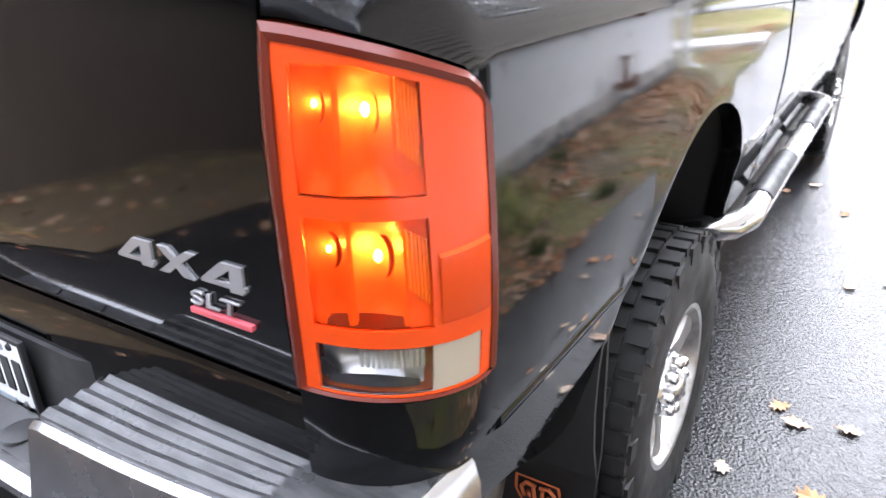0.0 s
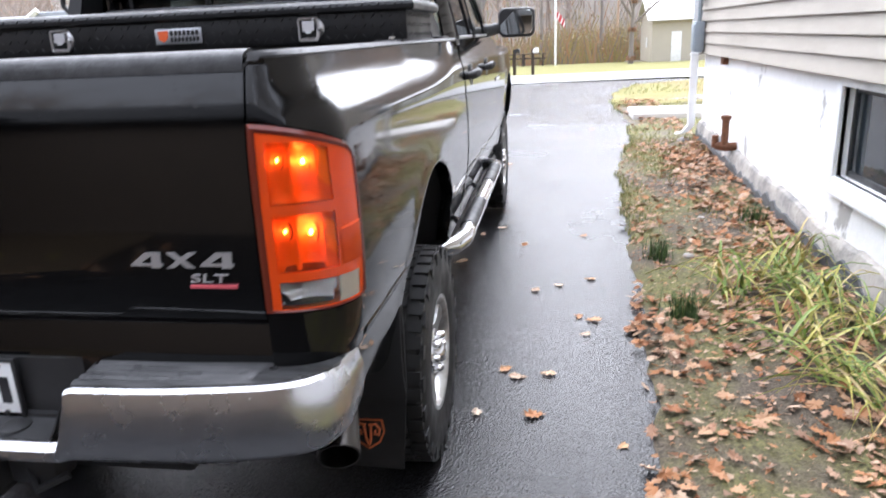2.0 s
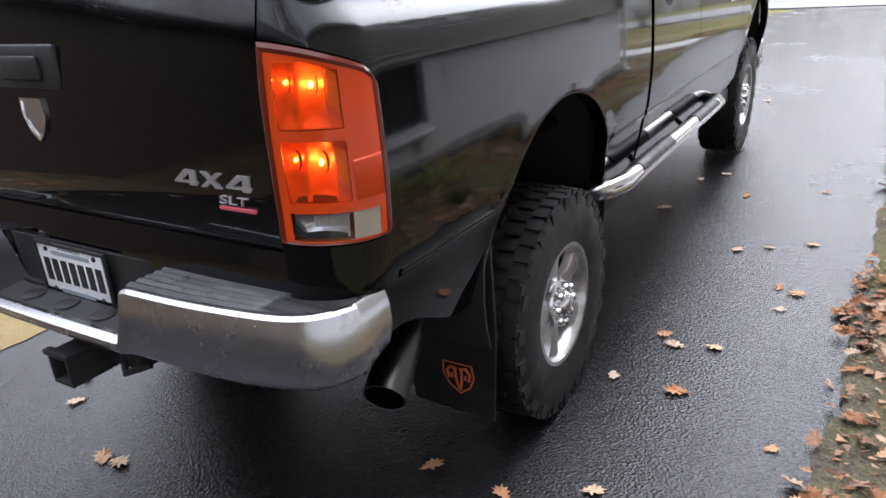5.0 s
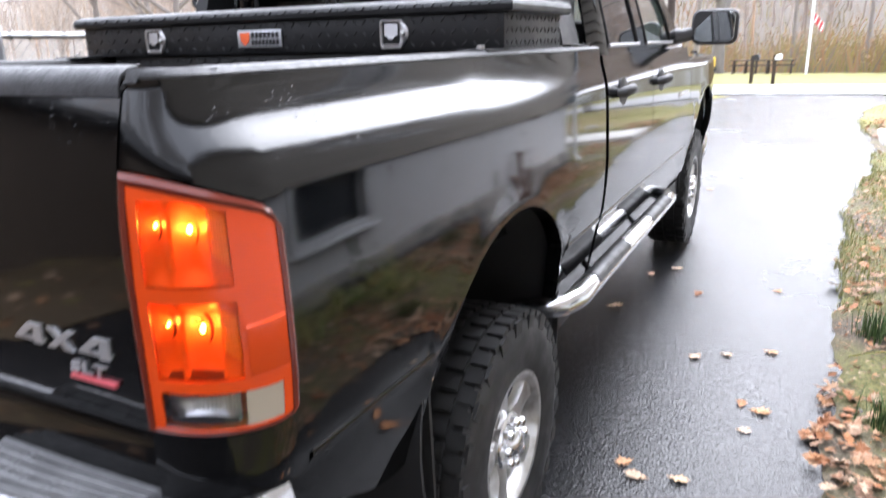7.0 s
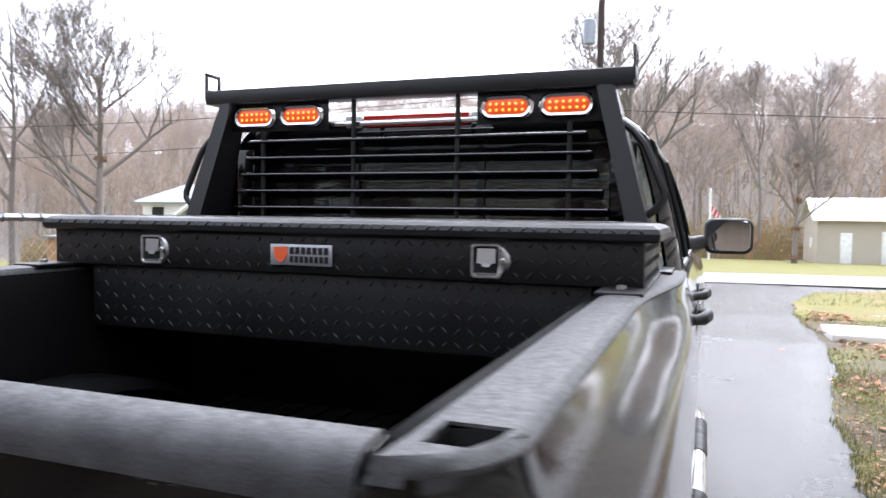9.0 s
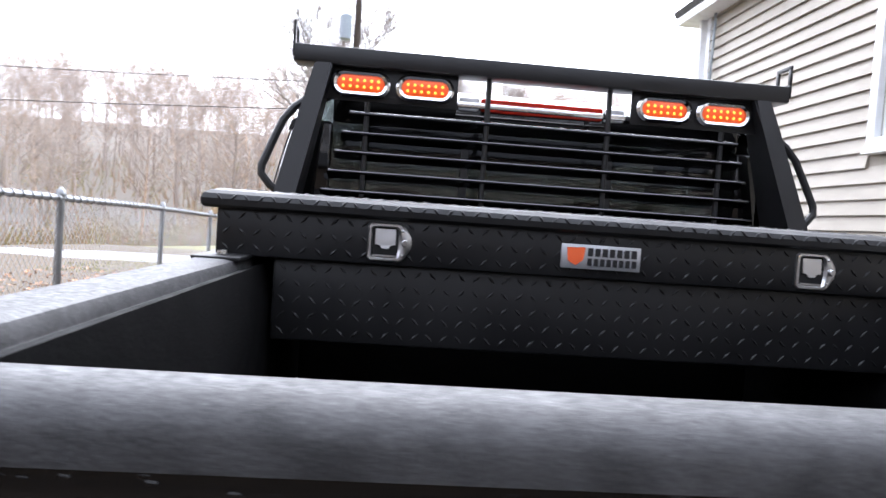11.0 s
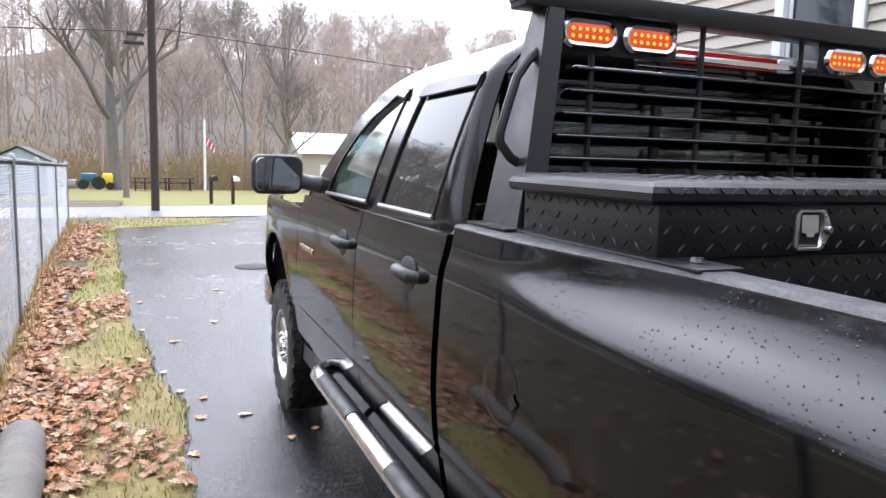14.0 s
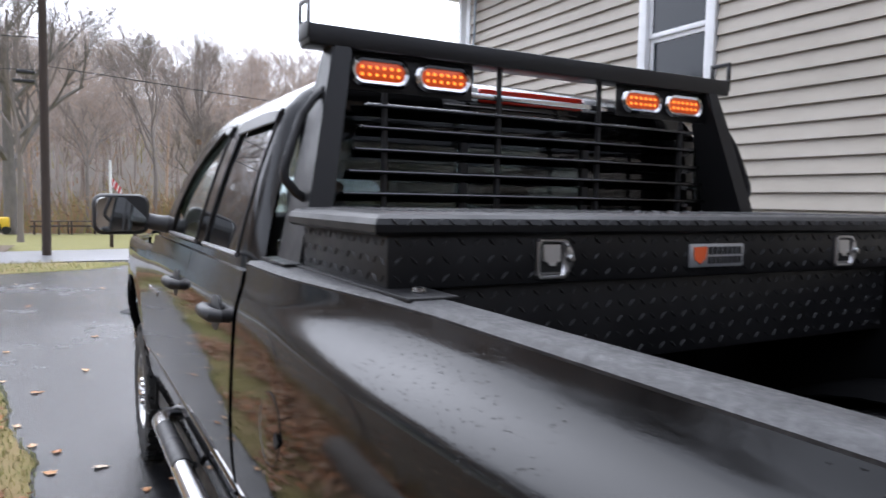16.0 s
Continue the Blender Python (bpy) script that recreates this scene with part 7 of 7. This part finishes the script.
for i in range(36000):
    y = rng.uniform(49.5, 60) if i % 4 else rng.uniform(58, 95)
    x = rng.uniform(-1.1, 0.95) * (y + 6)
    if (6 < x < 20 and y < 54) or noise.noise((x * 0.12, y * 0.12, 3)) < rng.uniform(-0.5, 0.15):
        continue
    p = Vector((x, y, lie(x, y) - 0.05))
    h = rng.uniform(0.4, 2.6) * (1.2 + noise.noise((x * 0.2, y * 0.2, 8)))
    w = Vector((rng.uniform(0.02, 0.06), 0, 0))
    t = p + Vector((rng.uniform(-0.5, 0.5) * h, 0, h))
    bm.faces.new([bm.verts.new(q) for q in (p - w, p + w, t)])
    for j in range(2):
        c = p.lerp(t, rng.uniform(0.4, 1.0))
        bm.faces.new([bm.verts.new(c + Vector((rng.uniform(-1, 1), rng.uniform(-1, 1), rng.uniform(-1, 1))) * 0.11) for q in range(3)])
brush = part("undergrowth", bm, BRUSH, smooth=False)
tagged(brush, "rust and olive undergrowth at the wood's edge", "undergrowth", kind="stuff")
# woods behind the garage and house, seen only in reflections
bm = bmesh.new()
for i in range(300):
    a = rng.uniform(math.pi * 0.80, math.pi * 1.98)
    R = rng.uniform(20, 40)
    x, y = R * math.cos(a) * 1.4, -6 + R * math.sin(a)
    h = rng.uniform(9, 15)
    tube(bm, [(x, y, -0.5), (x, y, h * 0.5), (x, y, h)], [0.3, 0.2, 0.05], 5, caps=False)
    for j in range(14):
        f = rng.uniform(0.25, 0.95)
        b = Vector((x, y, h * f))
        d = Vector((rng.uniform(-1, 1), rng.uniform(-1, 1), rng.uniform(0.3, 1))) * h * 0.22
        tube(bm, [b, b + d], [0.08, 0.02], 3, caps=False)
for i in range(190):
    x = rng.uniform(-58, -17)
    y = rng.uniform(-24, 0.72 * abs(x) - 7)
    z, h, r = lie(x, y), rng.uniform(3.5, 7.5), rng.uniform(0.08, 0.18)
    tube(bm, [(x, y, z - 0.4), (x + 0.2, y, z + h * 0.5), (x, y, z + h)], [r, r * 0.65, r * 0.1], 5, caps=False)
    for j in range(26):
        f = rng.uniform(0.28, 0.95)
        b = Vector((x, y, z + h * f))
        e = b + Vector((rng.uniform(-1, 1), rng.uniform(-1, 1), rng.uniform(0.3, 1.1))) * h * 0.22 * (1.25 - 0.6 * f)
        tube(bm, [b, e], [r * 0.35 * (1.1 - f) + 0.02, 0.012], 3, caps=False)
        for t in range(12):
            g = b.lerp(e, rng.uniform(0.25, 1.0))
            u = Vector((rng.uniform(-1, 1), rng.uniform(-1, 1), rng.uniform(-0.2, 1.0))).normalized() * rng.uniform(0.7, 2.0)
            w = u.cross(Vector((1, 0.3, 0))).normalized() * 0.014
            bm.faces.new([bm.verts.new(p) for p in (g - w, g + w, g + u)])
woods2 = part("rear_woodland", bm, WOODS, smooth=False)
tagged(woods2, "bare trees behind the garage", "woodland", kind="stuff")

# things beyond the fence and on the front lawn
def twiggy_shrub(x, y, h, n, mat, label, seed, leafy=None):
    rr = random.Random(seed)
    z = lie(x, y)
    o = thing("shrub", label, "shrub", at=(x, y, z))
    bm = bmesh.new()
    for i in range(n):
        p = Vector((x + rr.gauss(0, 0.08), y + rr.gauss(0, 0.08), z - 0.02))
        d = Vector((rr.uniform(-0.6, 0.6), rr.uniform(-0.6, 0.6), 1.0)).normalized() * h * rr.uniform(0.6, 1.0)
        tube(bm, [p, p + d * 0.5 + Vector((rr.uniform(-0.04, 0.04), 0, 0)), p + d], [0.012, 0.008, 0.003], 4, caps=False)
    opart(o, "stems", bm, mat)
    if leafy:
        bm = bmesh.new()
        for i in range(900):
            a = Vector((rr.gauss(0, 1), rr.gauss(0, 1), abs(rr.gauss(0, 1)))).normalized() * rr.uniform(0.5, 1.0) * h * 0.8
            c = Vector((x, y, z + 0.1 * h)) + a
            bm.faces.new([bm.verts.new(c + Vector((rr.uniform(-1, 1), rr.uniform(-1, 1), rr.uniform(-1, 1))) * 0.06) for q in range(4)])
        tagged(opart(o, "leaves", bm, leafy, smooth=False), kind="stuff")


GOLD = material("yellow_shrub_leaves", (0.6, 0.45, 0.04), 0.8)
k = Nodes(GOLD)
k.set("Base Color", k.mix(k.island(), (0.42, 0.33, 0.03), (0.72, 0.55, 0.06)))
twiggy_shrub(5.5, 17.2, 1.0, 26, BARK, "leafless twiggy shrub beside the road", 3)
twiggy_shrub(-28.0, 30.0, 1.5, 30, BARK, "bright yellow autumn shrub beyond the fence", 4, GOLD)
sgx, sgy = -30.3, 30.0
sign_post = thing("road_sign", "back of a pale diamond road sign on a post", "road sign", at=(sgx, sgy, lie(sgx, sgy)))
bm = bmesh.new()
tube(bm, [(sgx, sgy, lie(sgx, sgy) - 0.1), (sgx, sgy, 1.1)], 0.03, 6)
opart(sign_post, "post", bm, GALV)
bm = bmesh.new()
slab(bm, [(sgx, sgy - 0.04, 1.25), (sgx - 0.45, sgy - 0.04, 0.78), (sgx, sgy - 0.04, 0.30), (sgx + 0.45, sgy - 0.04, 0.78)], 0.01, (0, 1, 0))
opart(sign_post, "panel", bm, GALV, smooth=False)
TIMBER = material("tan_timber", (0.40, 0.22, 0.11), 0.8)
k = Nodes(TIMBER).world_space()
k.set("Base Color", k.mix(k.noise(3, 5, 0.6, k.scaled(3, 3, 0.5)), (0.30, 0.16, 0.08), (0.50, 0.30, 0.17)))
hut = thing("timber_hut", "tan timber hut beyond the fence", "hut", at=(-33.2, 30, lie(-33, 30)))
opart(hut, "wall", boxed(-34.6, -31.7, 30, 32, lie(-33, 30) - 0.1, 0.25, 0.02), TIMBER)
opart(hut, "roof", boxed(-34.8, -31.5, 29.8, 32.2, 0.25, 0.40, 0.02), GREYROOF)


# ---------------------------------------------------------------- beside the house
slab_step = thing("concrete_step", "low pale concrete step slab on the verge", "step", at=(2.9, 9.7, 0.3))
SLAB = material("pale_concrete", (0.5, 0.48, 0.45), 0.85)
k = Nodes(SLAB).world_space()
k.set("Base Color", k.mix(k.noise(4, 5), (0.42, 0.40, 0.37), (0.60, 0.58, 0.55)))
k.bump(k.noise(30, 4), 0.3, 0.005)
opart(slab_step, "slab", boxed(2.50, 4.2, 9.25, 10.2, 0.22, 0.41, 0.02), SLAB)

downspout = thing("downspout", "white rain downspout at the house corner", "downspout", at=(3.04, 7.78, 0.3))
bm = bmesh.new()
rows = []
for x, y, z in ((3.05, 7.79, TOP), (3.05, 7.79, 1.45), (3.05, 7.79, 0.42), (2.98, 7.79, 0.34), (2.90, 7.79, 0.32)):
    rows.append([Vector((x - 0.04, y - 0.032, z)), Vector((x + 0.04, y - 0.032, z)), Vector((x + 0.04, y + 0.032, z)), Vector((x - 0.04, y + 0.032, z))])
skin(bm, rows)
opart(downspout, "pipe", bm, WHITE, smooth=False)
for z in (1.25, 2.6):
    opart(downspout, "strap", boxed(3.0, 3.1, 7.75, 7.83, z, z + 0.03, 0.003), WHITE)

for z0, z1, nm, lb in ((1.93, 2.30, "electric_meter", "grey enamel electric meter box with glass dome"), (1.30, 1.64, "disconnect_box", "blue-grey switch box on the siding")):
    o = thing(nm, lb, "meter box", at=(HX, 7.5, z0))
    opart(o, "case", boxed(HX - 0.11, HX - 0.004, 7.40, 7.60, z0, z1, 0.012), METER)
    opart(o, "cover", boxed(HX - 0.122, HX - 0.11, 7.42, 7.58, z0 + 0.03, z1 - 0.03, 0.006), METER)
    if nm == "electric_meter":
        bm = bmesh.new()
        lathe(bm, [(0, 0.075), (0.05, 0.072), (0.09, 0.06), (0.10, 0.001)], (HX - 0.11, 7.5, z0 + 0.2), (-1, 0, 0), 18)
        opart(o, "dome", bm, LENS_CLEAR, "clear glass dome")
bm = bmesh.new()
tube(bm, [(HX - 0.05, 7.5, 1.64), (HX - 0.05, 7.5, 1.93)], 0.022, 8)
tube(bm, [(HX - 0.04, 7.5, 2.3), (HX - 0.035, 7.52, 3.2), (HX - 0.035, 7.48, TOP)], 0.016, 8)
conduit = thing("service_conduit", "grey cable conduit up the siding", "conduit", at=(HX, 7.5, 1.64))
opart(conduit, "pipe", bm, METER)
gas = thing("gas_pipe", "rusty iron pipe stub with elbow and caps", "pipe", at=(3.08, 5.93, 0.4))
bm = bmesh.new()
tube(bm, [(3.05, 5.94, 0.44), (3.05, 5.94, 0.72)], 0.035, 12)
lathe(bm, [(0, 0.05), (0.035, 0.05), (0.04, 0.03)], (3.05, 5.94, 0.71), (0, 0, 1), 10)
opart(gas, "riser", bm, RUST)
bm = bmesh.new()
tube(bm, [(3.20, 5.94, 0.44), (3.05, 5.94, 0.44), (2.98, 5.98, 0.45)], 0.042, 12)
tube(bm, [(2.97, 5.985, 0.43), (2.97, 5.985, 0.55)], 0.034, 12)
opart(gas, "elbow", bm, RUST)
o = thing("wall_bracket", "small rusty bracket under the siding", "bracket", at=(3.1, 6.6, 1.24))
opart(o, "plate", boxed(3.10, 3.16, 6.50, 6.60, 1.20, 1.29, 0.006), RUST)
o = thing("log_roll", "grey weathered log lying on the leaves", "log", at=(-2.36, 4.0, 0.2))
bm = bmesh.new()
tube(bm, [(-2.33, 3.2, 0.16), (-2.35, 3.9, 0.19), (-2.40, 4.45, 0.21)], [0.115, 0.12, 0.11], 14)
opart(o, "trunk", bm, BARK)
o = thing("manhole_cover", "dark round iron cover in the drive", "manhole cover", at=(-0.56, 9.58, 0.33))
bm = bmesh.new()
lathe(bm, [(-0.02, 0.24), (0.008, 0.24), (0.012, 0.22), (0.012, 0.001)], (-0.50, 9.6, lie(0, 9.6)), (0, 0, 1), 28)
opart(o, "lid", bm, DARK)
for x, y, r in ((2.92, 7.5, 0.09), (2.38, 2.51, 0.05), (2.3, 3.4, 0.045), (2.55, 4.3, 0.04), (3.86, 11.85, 0.15), (3.5, 11.95, 0.07), (3.64, 12.0, 0.07)):
    o = thing("stone", "small grey stone on the ground", "stone", "loose stones", at=(x, y, lie(x, y)))
    bm = bmesh.new()
    bmesh.ops.create_icosphere(bm, subdivisions=2, radius=r)
    for v in bm.verts:
        v.co *= 1 + 0.3 * noise.noise(v.co * 12 + Vector((x, y, 0)))
        v.co.z *= 0.6
    part("body", bm, CEMENT, o)

# ---------------------------------------------------------------- fallen leaves
LEAF = material("fallen_oak_leaf", (0.42, 0.2, 0.09), 0.6)
k = Nodes(LEAF)
k.set("Base Color", k.ramp(k.random(), [(0.0, (0.46, 0.20, 0.08)), (0.3, (0.60, 0.36, 0.18)), (0.6, (0.66, 0.48, 0.33)), (0.85, (0.45, 0.26, 0.15)), (1.0, (0.70, 0.55, 0.42))]))
LITTER = material("leaf_litter", (0.42, 0.2, 0.09), 0.75)
k = Nodes(LITTER)
k.set("Base Color", k.ramp(k.island(), [(0.0, (0.24, 0.09, 0.035)), (0.2, (0.40, 0.18, 0.075)), (0.4, (0.48, 0.30, 0.18)), (0.6, (0.30, 0.155, 0.09)), (0.8, (0.50, 0.36, 0.25)), (1.0, (0.19, 0.10, 0.06))]))
OAK = [(0.0, -0.62), (0.03, -0.42), (0.20, -0.34), (0.12, -0.22), (0.34, -0.12), (0.22, 0.0), (0.42, 0.16), (0.22, 0.20), (0.28, 0.42), (0.10, 0.34), (0.0, 0.56)]


def leaf_points(rng, size, curl):
    pts = [(a * size, b * size) for a, b in OAK] + [(-a * size * rng.uniform(0.8, 1.1), b * size) for a, b in OAK[-2:0:-1]]
    return [Vector((a, b, curl * (abs(a) * 1.4 + abs(b) * 0.7) + rng.uniform(-0.06, 0.06) * size)) for a, b in pts]


def add_leaf(bm, rng, place, size, tilt, curl):
    m = Matrix.Translation(place) @ Matrix.Rotation(rng.uniform(0, 6.283), 4, "Z") @ Matrix.Rotation(rng.uniform(-tilt, tilt), 4, "X") @ Matrix.Rotation(rng.uniform(-tilt, tilt), 4, "Y")
    vs = [bm.verts.new(m @ p) for p in leaf_points(rng, size, curl)]
    c = bm.verts.new(m @ Vector((0, 0, 0.002)))
    for i in range(len(vs)):
        bm.faces.new((vs[i], vs[(i + 1) % len(vs)], c))


rng = random.Random(5)
LYING = [(1.17, 1.75), (1.23, 1.68), (1.32, 1.35), (1.68, 1.15), (1.07, 1.36), (1.38, 1.72), (1.54, 2.38), (1.62, 2.34), (1.57, 2.16), (1.29, 2.77), (1.43, 2.85), (1.18, 3.64), (0.76, 3.27), (0.85, 3.89), (0.99, 4.05), (0.69, 0.59), (-0.36, 0.11), (-0.44, 0.1), (-0.88, 0.28), (1.54, 0.69), (1.22, 0.71), (1.32, 0.58), (-1.0, 0.41), (-1.47, 4.64), (-1.43, 4.97), (-1.67, 5.56), (-1.57, 6.33), (-1.83, 6.74), (-1.21, 6.88)]
for i in range(26):
    y = rng.uniform(0.3, 13)
    LYING.append((lerp(edge_left(y) + 0.06, edge_right(y) - 0.06, rng.choice((rng.random(), rng.random() ** 4, 1 - rng.random() ** 4))), y))
kinds = []
for i in range(5):
    bm = bmesh.new()
    add_leaf(bm, rng, Vector((0, 0, 0)), rng.uniform(0.085, 0.12), 0.08, 0.12)
    me = bpy.data.meshes.new("leaf_blade")
    bm.to_mesh(me)
    bm.free()
    me.materials.append(LEAF)
    kinds.append(me)
for i, (x, y) in enumerate(LYING):
    o = tagged(new("fallen_leaf", kinds[i % 5]), "fallen brown oak leaf on wet asphalt", "leaf", "leaves on the driveway")
    o.matrix_basis = Matrix.Translation((x, y, lie(x, y) + 0.005)) @ Matrix.Rotation(rng.uniform(0, 6.28), 4, "Z") @ Matrix.Scale(rng.uniform(0.55, 0.95), 4)

bm = bmesh.new()
for i in range(4300):
    y = rng.uniform(0.3, 7.6) if i % 6 else rng.uniform(7.6, 12)
    a, b = edge_right(y), 3.1
    f = rng.random() ** (0.7 if y > 3.2 else 1.1)
    x = lerp(a - 0.05, b, f)
    near = noise.noise((x * 1.6, y * 1.1, 4))
    if near < -0.12 + 0.5 * rng.random() - 0.25 or (y > 4.2 and x < 2.55 and rng.random() < 0.75) or (y < 2.2 and rng.random() < 0.45):
        continue
    add_leaf(bm, rng, Vector((x, y, lie(x, y) + rough_lift(x, y) + rng.uniform(0.008, 0.03))), rng.uniform(0.035, 0.095), 0.5, rng.uniform(-0.1, 0.35))
for i in range(5200):
    y = rng.uniform(0.2, 7.6)
    x = lerp(edge_right(y) + 0.02, 3.1, rng.random())
    p = Vector((x, y, lie(x, y) + rough_lift(x, y) + 0.008))
    s0 = rng.uniform(0.008, 0.028)
    bm.faces.new([bm.verts.new(p + Vector((rng.uniform(-1, 1), rng.uniform(-1, 1), rng.uniform(-0.2, 0.5))) * s0) for q in range(4)])
tagged(part("leaf_litter", bm, LITTER, smooth=False), "orange and tan oak leaves on the bed", "leaves", kind="stuff")
bm = bmesh.new()
for i in range(9000):
    y = rng.uniform(1.5, 15.0)
    a, b = fence_x(y) + 0.06, edge_left(y)
    f = rng.random() ** 1.5
    x = lerp(a, b, f)
    if noise.noise((x * 1.3, y * 0.9, 9)) < -0.25 + 0.55 * f + 0.035 * (y - 6) - 0.25 * rng.random():
        continue
    add_leaf(bm, rng, Vector((x, y, lie(x, y) + rough_lift(x, y) + rng.uniform(0.008, 0.05))), rng.uniform(0.045, 0.10), 0.55, rng.uniform(-0.1, 0.35))
for i in range(1620):
    y, x = (rng.uniform(-2, 14), rng.uniform(-6.8, -2.8)) if i < 1500 else (rng.uniform(-4.5, 1.5), rng.uniform(-4.2, -1.9))
    add_leaf(bm, rng, Vector((x, y, lie(x, y) + rough_lift(x, y) + 0.02)), rng.uniform(0.07, 0.11), 0.5, 0.2)
tagged(part("leaf_drift", bm, LITTER, smooth=False), "thick drift of brown leaves along the fence", "leaves", kind="stuff")

# ---------------------------------------------------------------- grass and plants
BLADE = material("short_grass", (0.12, 0.14, 0.035), 0.7)
k = Nodes(BLADE)
k.set("Base Color", k.ramp(k.island(), [(0.0, (0.10, 0.13, 0.03)), (0.45, (0.22, 0.23, 0.06)), (0.75, (0.38, 0.34, 0.12)), (1.0, (0.42, 0.36, 0.18))]))


def blade(bm, rng, p, h, w, lean):
    a = rng.uniform(0, 6.283)
    d = Vector((math.cos(a), math.sin(a), 0))
    e = Vector((-d.y, d.x, 0)) * w
    v = [bm.verts.new(q) for q in (p - e, p + e, p + d * lean * 0.4 + Vector((0, 0, h * 0.7)) + e * 0.7, p + d * lean * 0.4 + Vector((0, 0, h * 0.7)) - e * 0.7, p + d * lean + Vector((0, 0, h)))]
    bm.faces.new((v[0], v[1], v[2], v[3]))
    bm.faces.new((v[3], v[2], v[4]))


bm = bmesh.new()
for i in range(26000):
    if i % 2:
        y = rng.uniform(2.5, 12.0)
        x = lerp(edge_right(y) - 0.02, 3.1 if y < 7.7 else 6.0, rng.random() ** 1.7)
        keep = noise.noise((x * 1.8, y * 0.8, 1)) + 0.10 * (y - 4.5)
    else:
        y = rng.uniform(2.0, 16.0)
        x = lerp(edge_left(y) + 0.02, fence_x(y), rng.random() ** 1.5)
        keep = noise.noise((x * 1.8, y * 0.8, 1)) + 0.25
    if keep < 0.35 * rng.random() - 0.05:
        continue
    blade(bm, rng, Vector((x, y, lie(x, y) + rough_lift(x, y) - 0.005)), rng.uniform(0.02, 0.055), 0.003, rng.uniform(0.0, 0.03))
tagged(part("grass_blades", bm, BLADE, smooth=False), "short mossy grass blades on the verges", "grass", kind="stuff")
bm = bmesh.new()
for i in range(9000):
    x, y = rng.uniform(-7, 12), rng.uniform(13, 17)
    if edge_left(y) < x < edge_right(y):
        continue
    blade(bm, rng, Vector((x, y, lie(x, y) + 0.02)), rng.uniform(0.03, 0.07), 0.005, 0.03)
tagged(part("verge_blades", bm, BLADE, smooth=False), "yellowing grass beside the road", "grass", kind="stuff")

LILY = material("lily_leaf", (0.16, 0.22, 0.05), 0.55)
k = Nodes(LILY)
k.set("Base Color", k.ramp(k.island(), [(0.0, (0.10, 0.19, 0.03)), (0.4, (0.22, 0.29, 0.06)), (0.65, (0.48, 0.42, 0.11)), (0.85, (0.52, 0.40, 0.20)), (1.0, (0.34, 0.20, 0.10))]))


def strap_leaf(bm, rng, p, length, w, a, rise):
    d = Vector((math.cos(a), math.sin(a), 0))
    e = Vector((-d.y, d.x, 0))
    rows = []
    for i in range(7):
        f = i / 6
        q = p + d * (length * f) + Vector((0, 0, rise * math.sin(math.pi * min(f * 0.82 + 0.05, 1.0)) - 0.01 * f))
        ww = w * (1 - f) ** 0.6 * (0.6 + 0.4 * math.sin(math.pi * min(1, f + 0.3)))
        rows.append([q - e * ww, q + Vector((0, 0, -0.004)), q + e * ww])
    skin(bm, rows, closed=False)


for x, y, n, size in ((2.46, 2.75, 26, 0.42), (2.73, 2.92, 34, 0.5), (2.85, 2.59, 34, 0.5), (2.60, 2.05, 22, 0.40), (2.68, 1.70, 26, 0.45), (2.93, 2.18, 32, 0.5), (2.81, 1.45, 30, 0.5), (2.95, 3.3, 16, 0.35), (2.9, 0.8, 26, 0.45)):
    o = thing("daylily_clump", "arching green and yellow daylily leaves, wilting", "plant", "daylilies in the bed", at=(x, y, lie(x, y)))
    bm = bmesh.new()
    for i in range(n):
        strap_leaf(bm, rng, Vector((x + rng.uniform(-0.10, 0.10), y + rng.uniform(-0.10, 0.10), lie(x, y) + 0.005)), size * rng.uniform(0.5, 1.1), rng.uniform(0.006, 0.013), rng.uniform(0, 6.283), rng.uniform(0.08, 0.26))
    opart(o, "leaves", bm, LILY)
TUFT = material("dark_green_tuft", (0.05, 0.10, 0.03), 0.7)
k = Nodes(TUFT)
k.set("Base Color", k.mix(k.island(), (0.025, 0.06, 0.015), (0.10, 0.17, 0.05)))
for x, y in ((2.10, 3.32), (2.11, 2.39), (2.91, 4.18)):
    o = thing("green_tuft", "small dark green grassy tuft in the bed", "plant", "green tufts", at=(x, y, lie(x, y)))
    bm = bmesh.new()
    for i in range(150):
        blade(bm, rng, Vector((x + rng.gauss(0, 0.04), y + rng.gauss(0, 0.04), lie(x, y))), rng.uniform(0.08, 0.19), 0.0025, rng.uniform(0, 0.09))
    opart(o, "foliage", bm, TUFT, smooth=False)
SHRUB = material("rusty_grass_stalks", (0.3, 0.2, 0.1), 0.9)
k = Nodes(SHRUB)
k.set("Base Color", k.mix(k.island(), (0.24, 0.12, 0.05), (0.45, 0.36, 0.14)))
bm = bmesh.new()
for i in range(2600):
    y = rng.uniform(0, 15)
    x = fence_x(y) + rng.gauss(0.02, 0.08)
    blade(bm, rng, Vector((x, y, lie(x, y))), rng.uniform(0.08, 0.42) * (0.6 + 0.4 * noise.noise((0, y * 0.7, 2))), 0.004, rng.uniform(0, 0.12))
tagged(part("fence_weeds", bm, SHRUB, smooth=False), "rusty dry weeds along the fence foot", "weeds", kind="stuff")
